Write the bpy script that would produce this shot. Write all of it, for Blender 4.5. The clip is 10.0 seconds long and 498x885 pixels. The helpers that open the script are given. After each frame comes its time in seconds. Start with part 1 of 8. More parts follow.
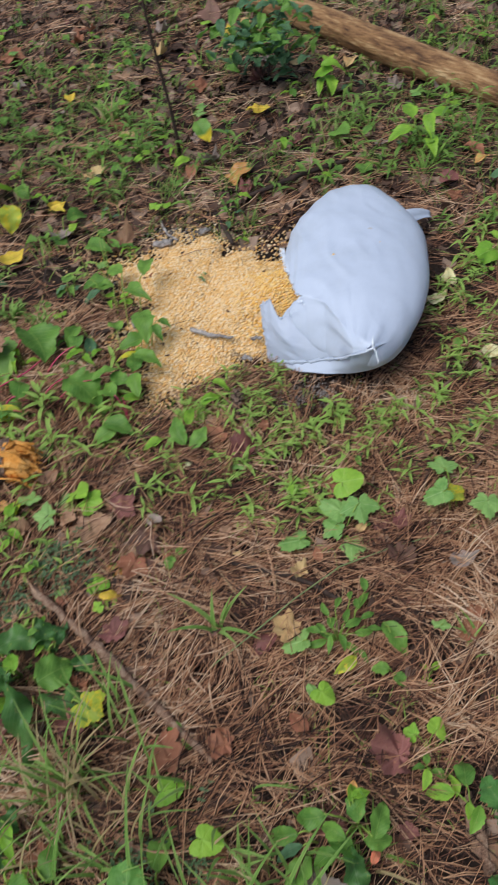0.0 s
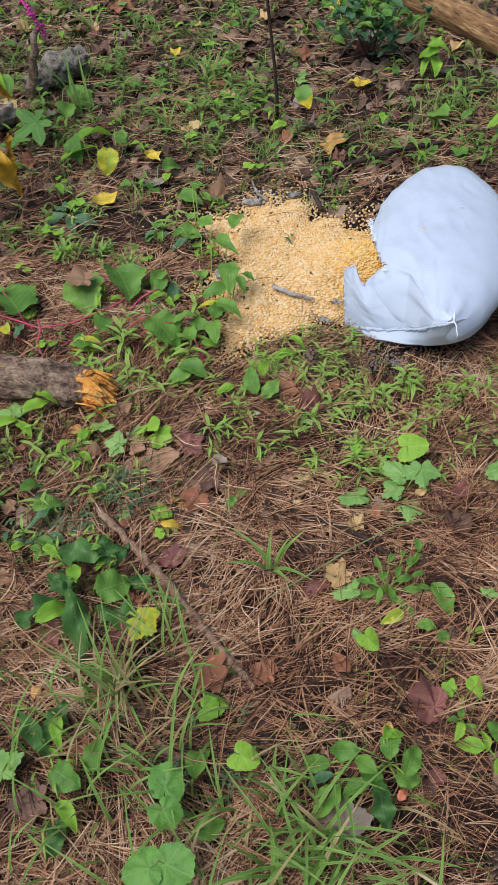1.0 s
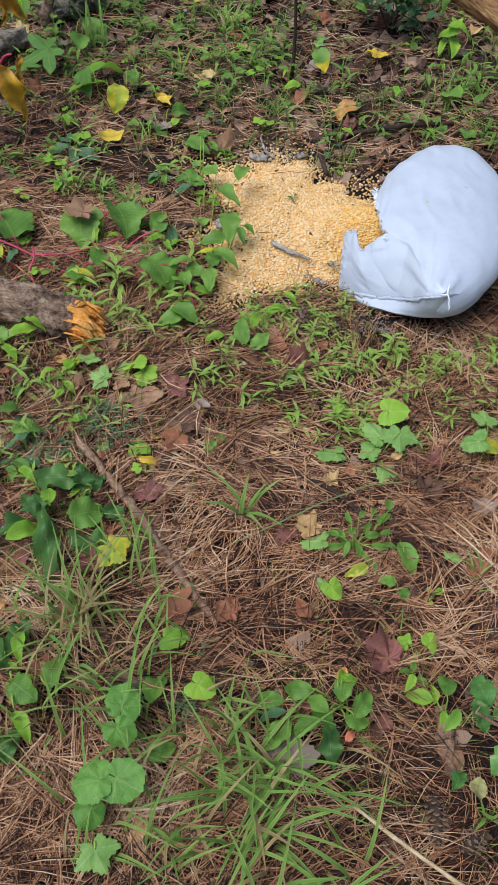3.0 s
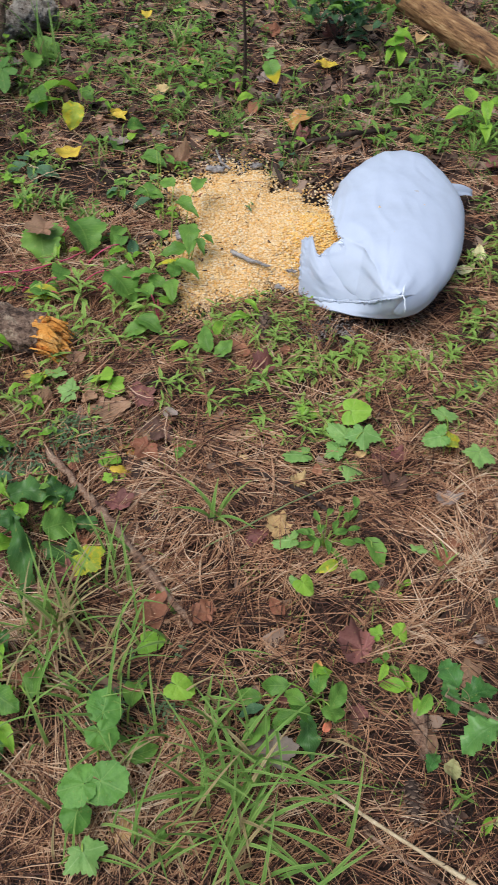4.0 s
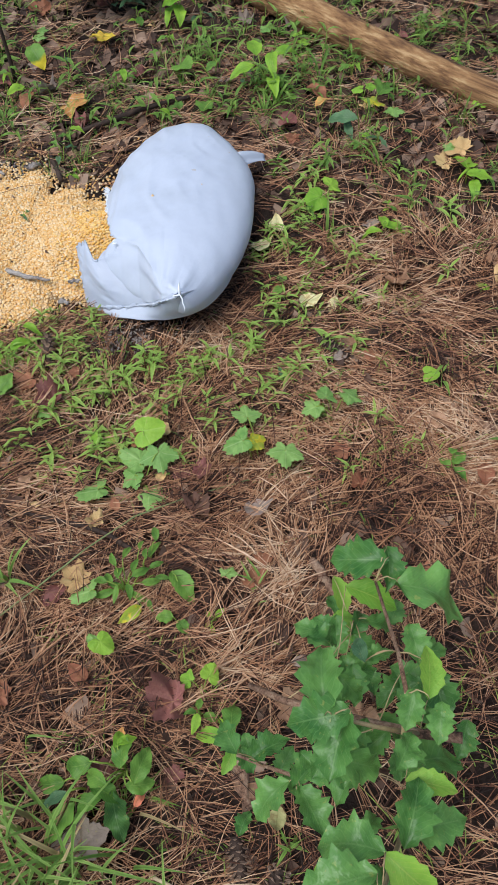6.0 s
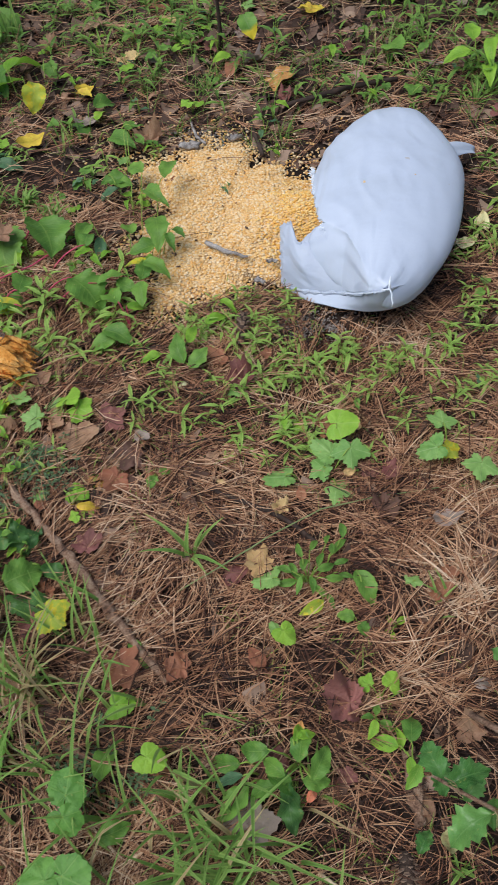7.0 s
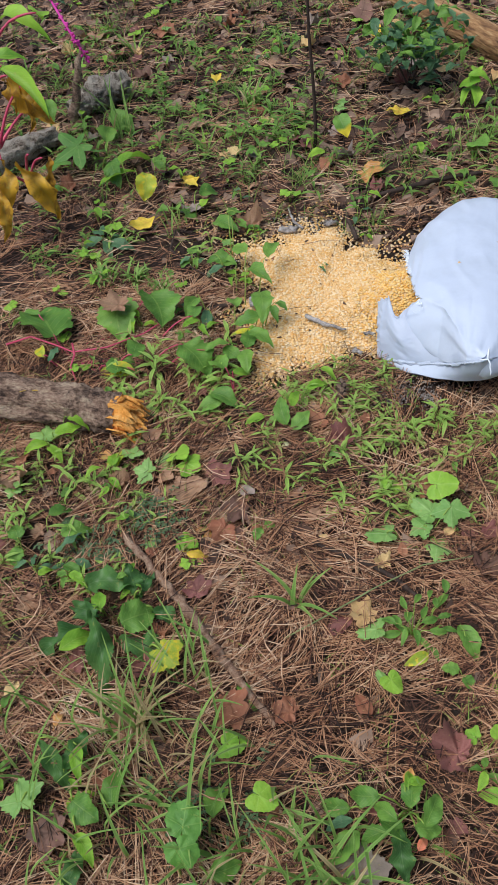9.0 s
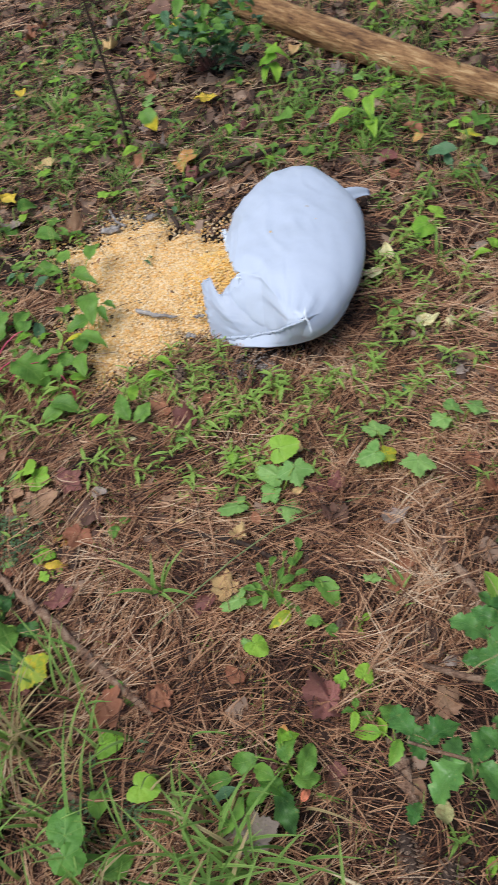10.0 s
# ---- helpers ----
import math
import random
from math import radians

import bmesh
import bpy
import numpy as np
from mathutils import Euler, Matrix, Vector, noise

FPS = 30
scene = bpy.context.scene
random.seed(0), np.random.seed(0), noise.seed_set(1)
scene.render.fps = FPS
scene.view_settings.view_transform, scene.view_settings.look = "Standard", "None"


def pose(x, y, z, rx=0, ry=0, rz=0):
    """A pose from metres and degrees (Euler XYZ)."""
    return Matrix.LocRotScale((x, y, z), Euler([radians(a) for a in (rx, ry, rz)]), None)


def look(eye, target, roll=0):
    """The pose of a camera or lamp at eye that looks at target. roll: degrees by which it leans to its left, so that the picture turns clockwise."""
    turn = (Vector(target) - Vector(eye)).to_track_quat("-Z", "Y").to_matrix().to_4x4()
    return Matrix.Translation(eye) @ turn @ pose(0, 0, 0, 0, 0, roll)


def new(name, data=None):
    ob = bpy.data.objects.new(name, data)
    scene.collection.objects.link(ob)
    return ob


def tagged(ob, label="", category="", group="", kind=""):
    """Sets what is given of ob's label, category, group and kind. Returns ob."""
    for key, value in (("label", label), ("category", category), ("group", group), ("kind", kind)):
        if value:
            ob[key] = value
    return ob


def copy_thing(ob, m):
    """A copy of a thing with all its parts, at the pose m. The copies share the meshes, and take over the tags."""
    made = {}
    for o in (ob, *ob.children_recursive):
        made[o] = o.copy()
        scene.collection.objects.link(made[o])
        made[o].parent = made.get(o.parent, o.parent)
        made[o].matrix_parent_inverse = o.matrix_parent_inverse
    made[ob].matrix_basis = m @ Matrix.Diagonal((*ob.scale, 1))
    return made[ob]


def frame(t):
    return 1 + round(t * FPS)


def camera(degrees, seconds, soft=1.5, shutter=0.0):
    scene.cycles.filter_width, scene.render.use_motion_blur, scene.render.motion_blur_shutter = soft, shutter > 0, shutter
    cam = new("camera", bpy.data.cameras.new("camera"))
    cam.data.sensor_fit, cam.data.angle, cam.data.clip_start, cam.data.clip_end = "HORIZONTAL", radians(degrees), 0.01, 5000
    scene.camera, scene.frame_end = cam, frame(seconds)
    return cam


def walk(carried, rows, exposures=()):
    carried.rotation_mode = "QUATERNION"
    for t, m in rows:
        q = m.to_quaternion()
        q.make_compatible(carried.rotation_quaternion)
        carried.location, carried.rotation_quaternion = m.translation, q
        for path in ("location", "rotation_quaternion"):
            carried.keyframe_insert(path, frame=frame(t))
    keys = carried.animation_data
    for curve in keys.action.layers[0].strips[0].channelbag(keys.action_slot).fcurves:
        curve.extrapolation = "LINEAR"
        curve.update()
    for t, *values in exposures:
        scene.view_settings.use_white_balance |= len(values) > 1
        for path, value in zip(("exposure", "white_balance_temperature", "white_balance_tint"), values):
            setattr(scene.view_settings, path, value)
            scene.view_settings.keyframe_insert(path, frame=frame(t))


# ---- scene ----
import functools

cam = camera(35.8, 10.0, soft=1.5, shutter=0.25)
PATH = [
    (0, (0.074, 0.032, 1.24), (-0.189, 1.281, -0.301), -11.0),
    (0.5, (0.021, -0.045, 1.221), (-0.35, 1.157, -0.334), -10.4),
    (1, (0.015, -0.059, 1.241), (-0.334, 1.148, -0.315), -6.8),
    (1.5, (0.016, -0.069, 1.236), (-0.295, 1.145, -0.323), -3.6),
    (2, (0.006, -0.099, 1.232), (-0.277, 1.111, -0.336), -0.6),
    (2.5, (-0.013, -0.107, 1.221), (-0.268, 1.081, -0.368), 2.2),
    (2.7, (-0.011, -0.111, 1.22), (-0.263, 1.066, -0.377), 2.8),
    (3.8, (-0.004, -0.14, 1.237), (-0.225, 1.061, -0.347), 2.8),
    (4, (0.006, -0.142, 1.244), (-0.177, 1.068, -0.338), 2.9),
    (4.5, (0.063, -0.137, 1.234), (-0.006, 1.074, -0.357), 3.6),
    (5, (0.128, -0.09, 1.213), (0.157, 1.126, -0.375), 2.5),
    (5.2, (0.164, -0.064, 1.222), (0.224, 1.162, -0.357), 1.5),
    (6.3, (0.291, 0.097, 1.21), (0.179, 1.191, -0.46), -5.8),
    (6.5, (0.234, 0.114, 1.214), (0.052, 1.185, -0.465), -6.2),
    (7, (0.099, 0.082, 1.227), (-0.182, 1.144, -0.444), -5.9),
    (7.5, (0.044, -0.001, 1.218), (-0.232, 1.105, -0.425), -3.7),
    (8, (0.027, -0.056, 1.247), (-0.266, 1.114, -0.348), -2.8),
    (8.5, (0.026, -0.058, 1.261), (-0.332, 1.162, -0.282), -4.5),
    (9, (0.012, -0.029, 1.265), (-0.415, 1.186, -0.265), -7.6),
    (9.5, (0.054, -0.04, 1.247), (-0.317, 1.181, -0.293), -9.9),
    (10, (0.176, -0.04, 1.225), (-0.062, 1.211, -0.317), -12.2),
]
walk(cam, [(t, look(eye, target, roll)) for t, eye, target, roll in PATH], [(0, -0.2), (0.5, -0.1), (1.0, 0.0), (6.0, 0.0), (6.5, -0.1), (7.0, -0.15), (7.5, -0.04), (10, 0.0)])

# ---- world and light: an overcast forest clearing ----
world = bpy.data.worlds.new("world")
scene.world = world
world.use_nodes = True
wn = world.node_tree.nodes
sky = wn.new("ShaderNodeTexSky")
sky.sky_type, sky.sun_disc = "NISHITA", False
sky.sun_elevation, sky.sun_rotation = radians(64), radians(-125)
world.node_tree.links.new(sky.outputs[0], wn["Background"].inputs[0])
wn["Background"].inputs[1].default_value = 0.105
sun_data = bpy.data.lights.new("sun", "SUN")
sun_data.energy, sun_data.angle, sun_data.color = 3.4, radians(50), (0.98, 0.98, 0.98)
sun = new("sun", sun_data)
sun.matrix_world = look((-1.3, -0.3, 3.3), (0, 0.6, 0))


# ---- materials ----
def shader(name):
    m = bpy.data.materials.new(name)
    m.use_nodes = True
    return m, m.node_tree.nodes, m.node_tree.links, m.node_tree.nodes["Principled BSDF"]


def ramp(nodes, links, source, stops):
    r = nodes.new("ShaderNodeValToRGB")
    e = r.color_ramp.elements
    while len(e) < len(stops):
        e.new(0.5)
    for s, (at, c) in zip(e, stops):
        s.position, s.color = at, (*c, 1)
    links.new(source, r.inputs[0])
    return r.outputs[0]


def mixed(nodes, links, kind, fac, a, b):
    n = nodes.new("ShaderNodeMix")
    n.data_type, n.blend_type = "RGBA", kind
    for socket, v in ((n.inputs[0], fac), (n.inputs[6], a), (n.inputs[7], b)):
        if hasattr(v, "is_output"):
            links.new(v, socket)
        else:
            socket.default_value = v if not isinstance(v, tuple) else (*v, 1)
    return n.outputs[2]


def calc(nodes, links, op, a, b=0.0):
    n = nodes.new("ShaderNodeMath")
    n.operation = op
    for socket, v in zip(n.inputs, (a, b)):
        if hasattr(v, "is_output"):
            links.new(v, socket)
        else:
            socket.default_value = v
    return n.outputs[0]


def grain(nodes, links, scale, detail=4.0, coords=None, rough=0.6):
    n = nodes.new("ShaderNodeTexNoise")
    n.inputs["Scale"].default_value, n.inputs["Detail"].default_value = scale, detail
    n.inputs["Roughness"].default_value = rough
    if coords is None:
        coords = nodes.new("ShaderNodeTexCoord").outputs["Object"]
    links.new(coords, n.inputs["Vector"])
    return n.outputs[0]


def relief(nodes, links, bsdf, height, strength, distance):
    b = nodes.new("ShaderNodeBump")
    b.inputs["Strength"].default_value, b.inputs["Distance"].default_value = strength, distance
    links.new(height, b.inputs["Height"])
    links.new(b.outputs[0], bsdf.inputs["Normal"])


def mottled(name, stops, scale, rough=0.8, bump=0.5, deep=0.004, stretch=None, island=False, spec=0.3, own="Object", patchy=0.0):
    """Earth, bark, dry litter: colours by noise at two scales, with relief; by island or object, pieces differ."""
    m, n, l, b = shader(name)
    coords = n.new("ShaderNodeTexCoord").outputs[own]
    if stretch:
        mp = n.new("ShaderNodeMapping")
        mp.inputs["Scale"].default_value = stretch
        l.new(coords, mp.inputs[0])
        coords = mp.outputs[0]
    coarse, fine = grain(n, l, scale, 5, coords), grain(n, l, scale * 7, 4, coords)
    f = calc(n, l, "ADD", calc(n, l, "MULTIPLY", coarse, 0.65), calc(n, l, "MULTIPLY", fine, 0.35))
    if island:
        rnd = n.new("ShaderNodeNewGeometry").outputs["Random Per Island"] if island == "island" else n.new("ShaderNodeObjectInfo").outputs["Random"]
        f = calc(n, l, "ADD", calc(n, l, "MULTIPLY", f, 0.35), calc(n, l, "MULTIPLY", rnd, 0.65))
    if patchy:
        f = calc(n, l, "ADD", f, calc(n, l, "MULTIPLY", calc(n, l, "SUBTRACT", grain(n, l, 5.0, 3, coords), 0.5), patchy))
    l.new(ramp(n, l, f, stops), b.inputs["Base Color"])
    b.inputs["Roughness"].default_value, b.inputs["Specular IOR Level"].default_value = rough, spec
    relief(n, l, b, fine, bump, deep)
    return m


def leafy(name, dark, light, vein=(0.35, 0.5, 0.2), spot=None, rough=0.5, island=False, thin=0.3, veins=9.0, radial=False, tip=None):
    """A leaf blade: midrib and side veins along its own coordinates, blotches, and some light let through."""
    m, n, l, b = shader(name)
    rnd = n.new("ShaderNodeNewGeometry").outputs["Random Per Island"] if island else n.new("ShaderNodeObjectInfo").outputs["Random"]
    tc = n.new("ShaderNodeTexCoord")
    shifted = n.new("ShaderNodeVectorMath")
    l.new(tc.outputs["UV" if island or veins == 0 else "Object"], shifted.inputs[0])
    l.new(calc(n, l, "MULTIPLY", rnd, 53.0), shifted.inputs[1])
    own = shifted.outputs[0]
    blotch, fleck = grain(n, l, 2.4, 5, own, 0.65), grain(n, l, 9.0, 3, own)
    wide = ramp(n, l, blotch, [(0.34, (0, 0, 0)), (0.66, (1, 1, 1))])
    f = calc(n, l, "ADD", calc(n, l, "MULTIPLY", rnd, 0.5), calc(n, l, "MULTIPLY", wide, 0.5))
    col = mixed(n, l, "MIX", f, dark, light)
    xyz = n.new("ShaderNodeSeparateXYZ")
    l.new(tc.outputs["UV"], xyz.inputs[0])
    u, v = xyz.outputs[0], xyz.outputs[1]
    au = calc(n, l, "ABSOLUTE", calc(n, l, "SUBTRACT", u, 0.5))
    if radial:
        wave = calc(n, l, "ABSOLUTE", calc(n, l, "SINE", calc(n, l, "MULTIPLY", calc(n, l, "SUBTRACT", u, 0.5), 15.7)))
        line = calc(n, l, "LESS_THAN", calc(n, l, "MULTIPLY", wave, v), 0.06)
    else:
        rib = calc(n, l, "LESS_THAN", au, 0.02)
        wave = calc(n, l, "SINE", calc(n, l, "MULTIPLY", calc(n, l, "SUBTRACT", v, calc(n, l, "MULTIPLY", au, 0.6)), veins * 6.283))
        line = calc(n, l, "MAXIMUM", rib, calc(n, l, "MULTIPLY", calc(n, l, "GREATER_THAN", wave, 0.9), 0.5))
    col = mixed(n, l, "MIX", calc(n, l, "MULTIPLY", line, 0.25 if radial else 0.42), col, vein)
    # Shade along the midrib fold, multiplied into the blade colour.
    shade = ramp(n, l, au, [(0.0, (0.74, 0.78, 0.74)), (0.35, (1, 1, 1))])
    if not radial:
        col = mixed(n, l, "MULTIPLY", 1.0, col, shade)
    worn = ramp(n, l, fleck, [(0.64, (0, 0, 0)), (0.7, (1, 1, 1))])
    col = mixed(n, l, "MIX", calc(n, l, "MULTIPLY", worn, 0.4), col, (0.45, 0.42, 0.12))
    if spot:
        hit = ramp(n, l, grain(n, l, 3.5, 4, own), [(0.5, (0, 0, 0)), (0.6, (1, 1, 1))])
        col = mixed(n, l, "MIX", calc(n, l, "MULTIPLY", hit, 0.7), col, spot)
    if tip:
        col = mixed(n, l, "MIX", ramp(n, l, calc(n, l, "ADD", v, calc(n, l, "MULTIPLY", blotch, 0.3)), [(0.72, (0, 0, 0)), (0.85, (1, 1, 1))]), col, tip)
    l.new(col, b.inputs["Base Color"])
    b.inputs["Roughness"].default_value, b.inputs["Specular IOR Level"].default_value = rough, 0.35
    relief(n, l, b, calc(n, l, "ADD", line, calc(n, l, "ADD", blotch, fleck)), 0.7, 0.002)
    t = n.new("ShaderNodeBsdfTranslucent")
    l.new(col, t.inputs[0])
    mx = n.new("ShaderNodeMixShader")
    mx.inputs[0].default_value = thin
    l.new(b.outputs[0], mx.inputs[1]), l.new(t.outputs[0], mx.inputs[2])
    l.new(mx.outputs[0], n["Material Output"].inputs[0])
    return m


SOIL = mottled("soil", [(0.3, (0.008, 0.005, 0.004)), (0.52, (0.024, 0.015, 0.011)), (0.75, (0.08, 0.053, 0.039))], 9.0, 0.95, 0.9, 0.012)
NEEDLE = mottled("pine_needles", [(0.2, (0.02, 0.01, 0.007)), (0.38, (0.13, 0.054, 0.032)), (0.54, (0.365, 0.176, 0.091)), (0.74, (0.55, 0.325, 0.186)), (0.94, (0.71, 0.54, 0.375))], 30.0, 0.55, 0.2, 0.001, island="island", patchy=1.3)
# Old bottom layer, coloured extra dark to stand in for shade in the gaps.
SHADENEEDLE = mottled("old_shaded_needles", [(0.2, (0.011, 0.006, 0.005)), (0.45, (0.035, 0.017, 0.011)), (0.7, (0.085, 0.04, 0.026)), (0.9, (0.17, 0.09, 0.058))], 30.0, 0.7, 0.2, 0.001, island="island", patchy=0.8)
LITTER = mottled("leaf_crumbs", [(0.15, (0.03, 0.018, 0.014)), (0.5, (0.13, 0.075, 0.052)), (0.85, (0.36, 0.25, 0.18))], 40.0, 0.75, 0.4, 0.002, island="island")
SCRAP = mottled("rotting_leaf", [(0.2, (0.05, 0.026, 0.018)), (0.5, (0.16, 0.085, 0.055)), (0.85, (0.34, 0.2, 0.13))], 25.0, 0.7, 0.5, 0.003, island="island")
BARK = mottled("brown_bark", [(0.36, (0.02, 0.012, 0.009)), (0.44, (0.14, 0.086, 0.06)), (0.52, (0.31, 0.205, 0.145)), (0.64, (0.54, 0.42, 0.29))], 22.0, 0.9, 1.0, 0.012, (0.7, 1.2, 1.2))
GREYBARK = mottled("lichened_bark", [(0.34, (0.03, 0.022, 0.018)), (0.42, (0.24, 0.19, 0.145)), (0.5, (0.48, 0.41, 0.34)), (0.64, (0.66, 0.6, 0.5))], 34.0, 0.95, 1.0, 0.02)
TWIG = mottled("twig_bark", [(0.36, (0.07, 0.04, 0.028)), (0.47, (0.27, 0.152, 0.098)), (0.64, (0.5, 0.355, 0.245))], 60.0, 0.85, 1.0, 0.005)
DARKTWIG = mottled("dark_twig", [(0.3, (0.02, 0.014, 0.011)), (0.7, (0.085, 0.055, 0.042))], 50.0, 0.85, 0.6, 0.002)
BLEACHED = mottled("bleached_stem", [(0.34, (0.3, 0.2, 0.11)), (0.48, (0.55, 0.42, 0.25)), (0.66, (0.72, 0.6, 0.4))], 40.0, 0.7, 0.8, 0.003)
BARE = mottled("barkless_wood", [(0.3, (0.045, 0.022, 0.012)), (0.42, (0.18, 0.09, 0.04)), (0.54, (0.34, 0.185, 0.08)), (0.72, (0.6, 0.41, 0.21))], 2.2, 0.7, 0.9, 0.01, (3.2, 4.0, 1), own="UV", patchy=0.7)
ROT = mottled("rotten_wood", [(0.3, (0.5, 0.18, 0.035)), (0.46, (0.92, 0.39, 0.075)), (0.7, (0.96, 0.6, 0.22))], 40.0, 0.9, 1.0, 0.006)
CORN = mottled("corn_kernel", [(0.05, (0.56, 0.27, 0.06)), (0.22, (0.73, 0.415, 0.135)), (0.5, (0.78, 0.52, 0.235)), (0.9, (0.85, 0.71, 0.49))], 150.0, 0.6, 0.15, 0.001, island="island", spec=0.22)
FRESHCORN = mottled("fresh_corn_kernel", [(0.1, (0.74, 0.37, 0.07)), (0.45, (0.82, 0.5, 0.14)), (0.85, (0.85, 0.64, 0.3))], 150.0, 0.55, 0.15, 0.001, island="island", spec=0.25)
CONE = mottled("cone_scale", [(0.3, (0.2, 0.12, 0.08)), (0.5, (0.4, 0.27, 0.19)), (0.75, (0.62, 0.5, 0.4))], 3.0, 0.8, 0.6, 0.01)
DUST = mottled("corn_meal", [(0.3, (0.66, 0.42, 0.2)), (0.7, (0.76, 0.57, 0.34))], 120.0, 0.9, 0.6, 0.003)
GREYCHIP = mottled("damp_bark_chip", [(0.36, (0.09, 0.075, 0.07)), (0.62, (0.5, 0.46, 0.43))], 60.0, 0.8, 0.8, 0.003)
LOBED = leafy("lobed_leaf", (0.14, 0.33, 0.07), (0.35, 0.57, 0.165), (0.52, 0.72, 0.3), radial=True)
ROUND = leafy("round_leaf", (0.07, 0.21, 0.035), (0.185, 0.41, 0.075), (0.357, 0.559, 0.15), radial=True)
YOUNGLOBED = leafy("young_lobed_leaf", (0.2, 0.45, 0.045), (0.4, 0.66, 0.08), (0.55, 0.77, 0.2), thin=0.35, radial=True)
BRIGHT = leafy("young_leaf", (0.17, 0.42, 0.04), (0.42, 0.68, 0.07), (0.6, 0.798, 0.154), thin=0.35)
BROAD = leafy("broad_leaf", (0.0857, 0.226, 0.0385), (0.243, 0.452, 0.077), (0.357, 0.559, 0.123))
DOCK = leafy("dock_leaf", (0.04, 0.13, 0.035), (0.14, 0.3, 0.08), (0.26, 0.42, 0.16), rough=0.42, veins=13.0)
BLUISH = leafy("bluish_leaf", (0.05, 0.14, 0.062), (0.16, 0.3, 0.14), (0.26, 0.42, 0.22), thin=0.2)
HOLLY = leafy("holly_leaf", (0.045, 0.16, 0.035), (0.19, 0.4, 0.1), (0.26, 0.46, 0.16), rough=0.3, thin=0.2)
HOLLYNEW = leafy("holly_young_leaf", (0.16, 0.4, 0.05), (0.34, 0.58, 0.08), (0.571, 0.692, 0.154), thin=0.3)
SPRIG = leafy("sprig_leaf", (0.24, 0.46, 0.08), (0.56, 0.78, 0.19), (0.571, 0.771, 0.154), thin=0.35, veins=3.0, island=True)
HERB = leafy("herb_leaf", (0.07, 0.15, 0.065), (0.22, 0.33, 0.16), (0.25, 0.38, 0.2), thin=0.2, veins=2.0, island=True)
# Darker copy of the sprig green; shade among back weeds put into its colour.
SHADESPRIG = leafy("shaded_sprig_leaf", (0.07, 0.2, 0.04), (0.37, 0.57, 0.11), (0.42, 0.58, 0.14), thin=0.3, veins=3.0, island=True)
BLADE = leafy("grass_blade", (0.15, 0.35, 0.06), (0.44, 0.62, 0.17), (0.46, 0.6, 0.22), thin=0.3, veins=0.0)
DRYBLADE = leafy("dry_grass_blade", (0.42, 0.3, 0.13), (0.62, 0.5, 0.27), (0.5, 0.4, 0.2), thin=0.2, veins=0.0)
YELLOWTIP = leafy("yellow_tipped_leaf", (0.16, 0.36, 0.06), (0.26, 0.46, 0.09), tip=(0.82, 0.66, 0.05))
YELLOWING = leafy("yellowing_leaf", (0.357, 0.505, 0.0539), (0.6, 0.665, 0.077), (0.643, 0.665, 0.154), spot=(0.867, 0.665, 0.0385))
WILTED = leafy("wilted_leaf", (0.42, 0.2, 0.02), (0.72, 0.42, 0.04), (0.6, 0.4, 0.08), spot=(0.2, 0.09, 0.02))
STEM = mottled("green_stem", [(0.3, (0.143, 0.253, 0.0385)), (0.7, (0.357, 0.479, 0.0924))], 30.0, 0.6, 0.2, 0.001)
PINKSTEM = mottled("pink_stem", [(0.3, (0.42, 0.035, 0.08)), (0.7, (0.68, 0.12, 0.2))], 30.0, 0.45, 0.2, 0.001)
MAGENTA = mottled("magenta_bud", [(0.3, (0.42, 0.015, 0.2)), (0.7, (0.75, 0.07, 0.42))], 60.0, 0.5, 0.2, 0.001)
OLIVESTEM = mottled("olive_stem", [(0.3, (0.12, 0.17, 0.06)), (0.7, (0.3, 0.34, 0.15))], 30.0, 0.6, 0.2, 0.001)
TANSTEM = mottled("tan_stem", [(0.3, (0.28, 0.196, 0.098)), (0.7, (0.588, 0.462, 0.252))], 30.0, 0.7, 0.3, 0.001)


def dry(name, dark, light, spot=None):
    return leafy(name, dark, light, tuple(c * 0.7 for c in dark), spot, rough=0.65, thin=0.12, veins=7.0)


DRY = {
    "tan": dry("tan_dry_leaf", (0.7, 0.42, 0.182), (0.85, 0.63, 0.308)),
    "brown": dry("brown_dry_leaf", (0.3, 0.155, 0.09), (0.56, 0.34, 0.21)),
    "maroon": dry("maroon_dry_leaf", (0.19, 0.06, 0.055), (0.36, 0.15, 0.125)),
    "dark": dry("dark_dry_leaf", (0.15, 0.075, 0.055), (0.28, 0.15, 0.11)),
    "yellow": dry("yellow_dry_leaf", (0.74, 0.5, 0.045), (0.85, 0.66, 0.09), (0.6, 0.36, 0.06)),
    "cream": dry("pale_dry_leaf", (0.85, 0.728, 0.35), (0.85, 0.85, 0.504), (0.56, 0.42, 0.168)),
    "orange": dry("orange_dry_leaf", (0.588, 0.266, 0.084), (0.812, 0.42, 0.14), (0.42, 0.42, 0.112)),
    "rust": dry("rust_dry_leaf", (0.29, 0.1, 0.055), (0.46, 0.2, 0.11)),
    "grey": dry("greyish_dry_leaf", (0.28, 0.21, 0.175), (0.462, 0.364, 0.308)),
    "coral": dry("coral_dry_leaf", (0.85, 0.224, 0.126), (0.85, 0.364, 0.21)),
    "olive": dry("olive_dry_leaf", (0.42, 0.392, 0.154), (0.588, 0.56, 0.266), (0.28, 0.196, 0.084)),
}


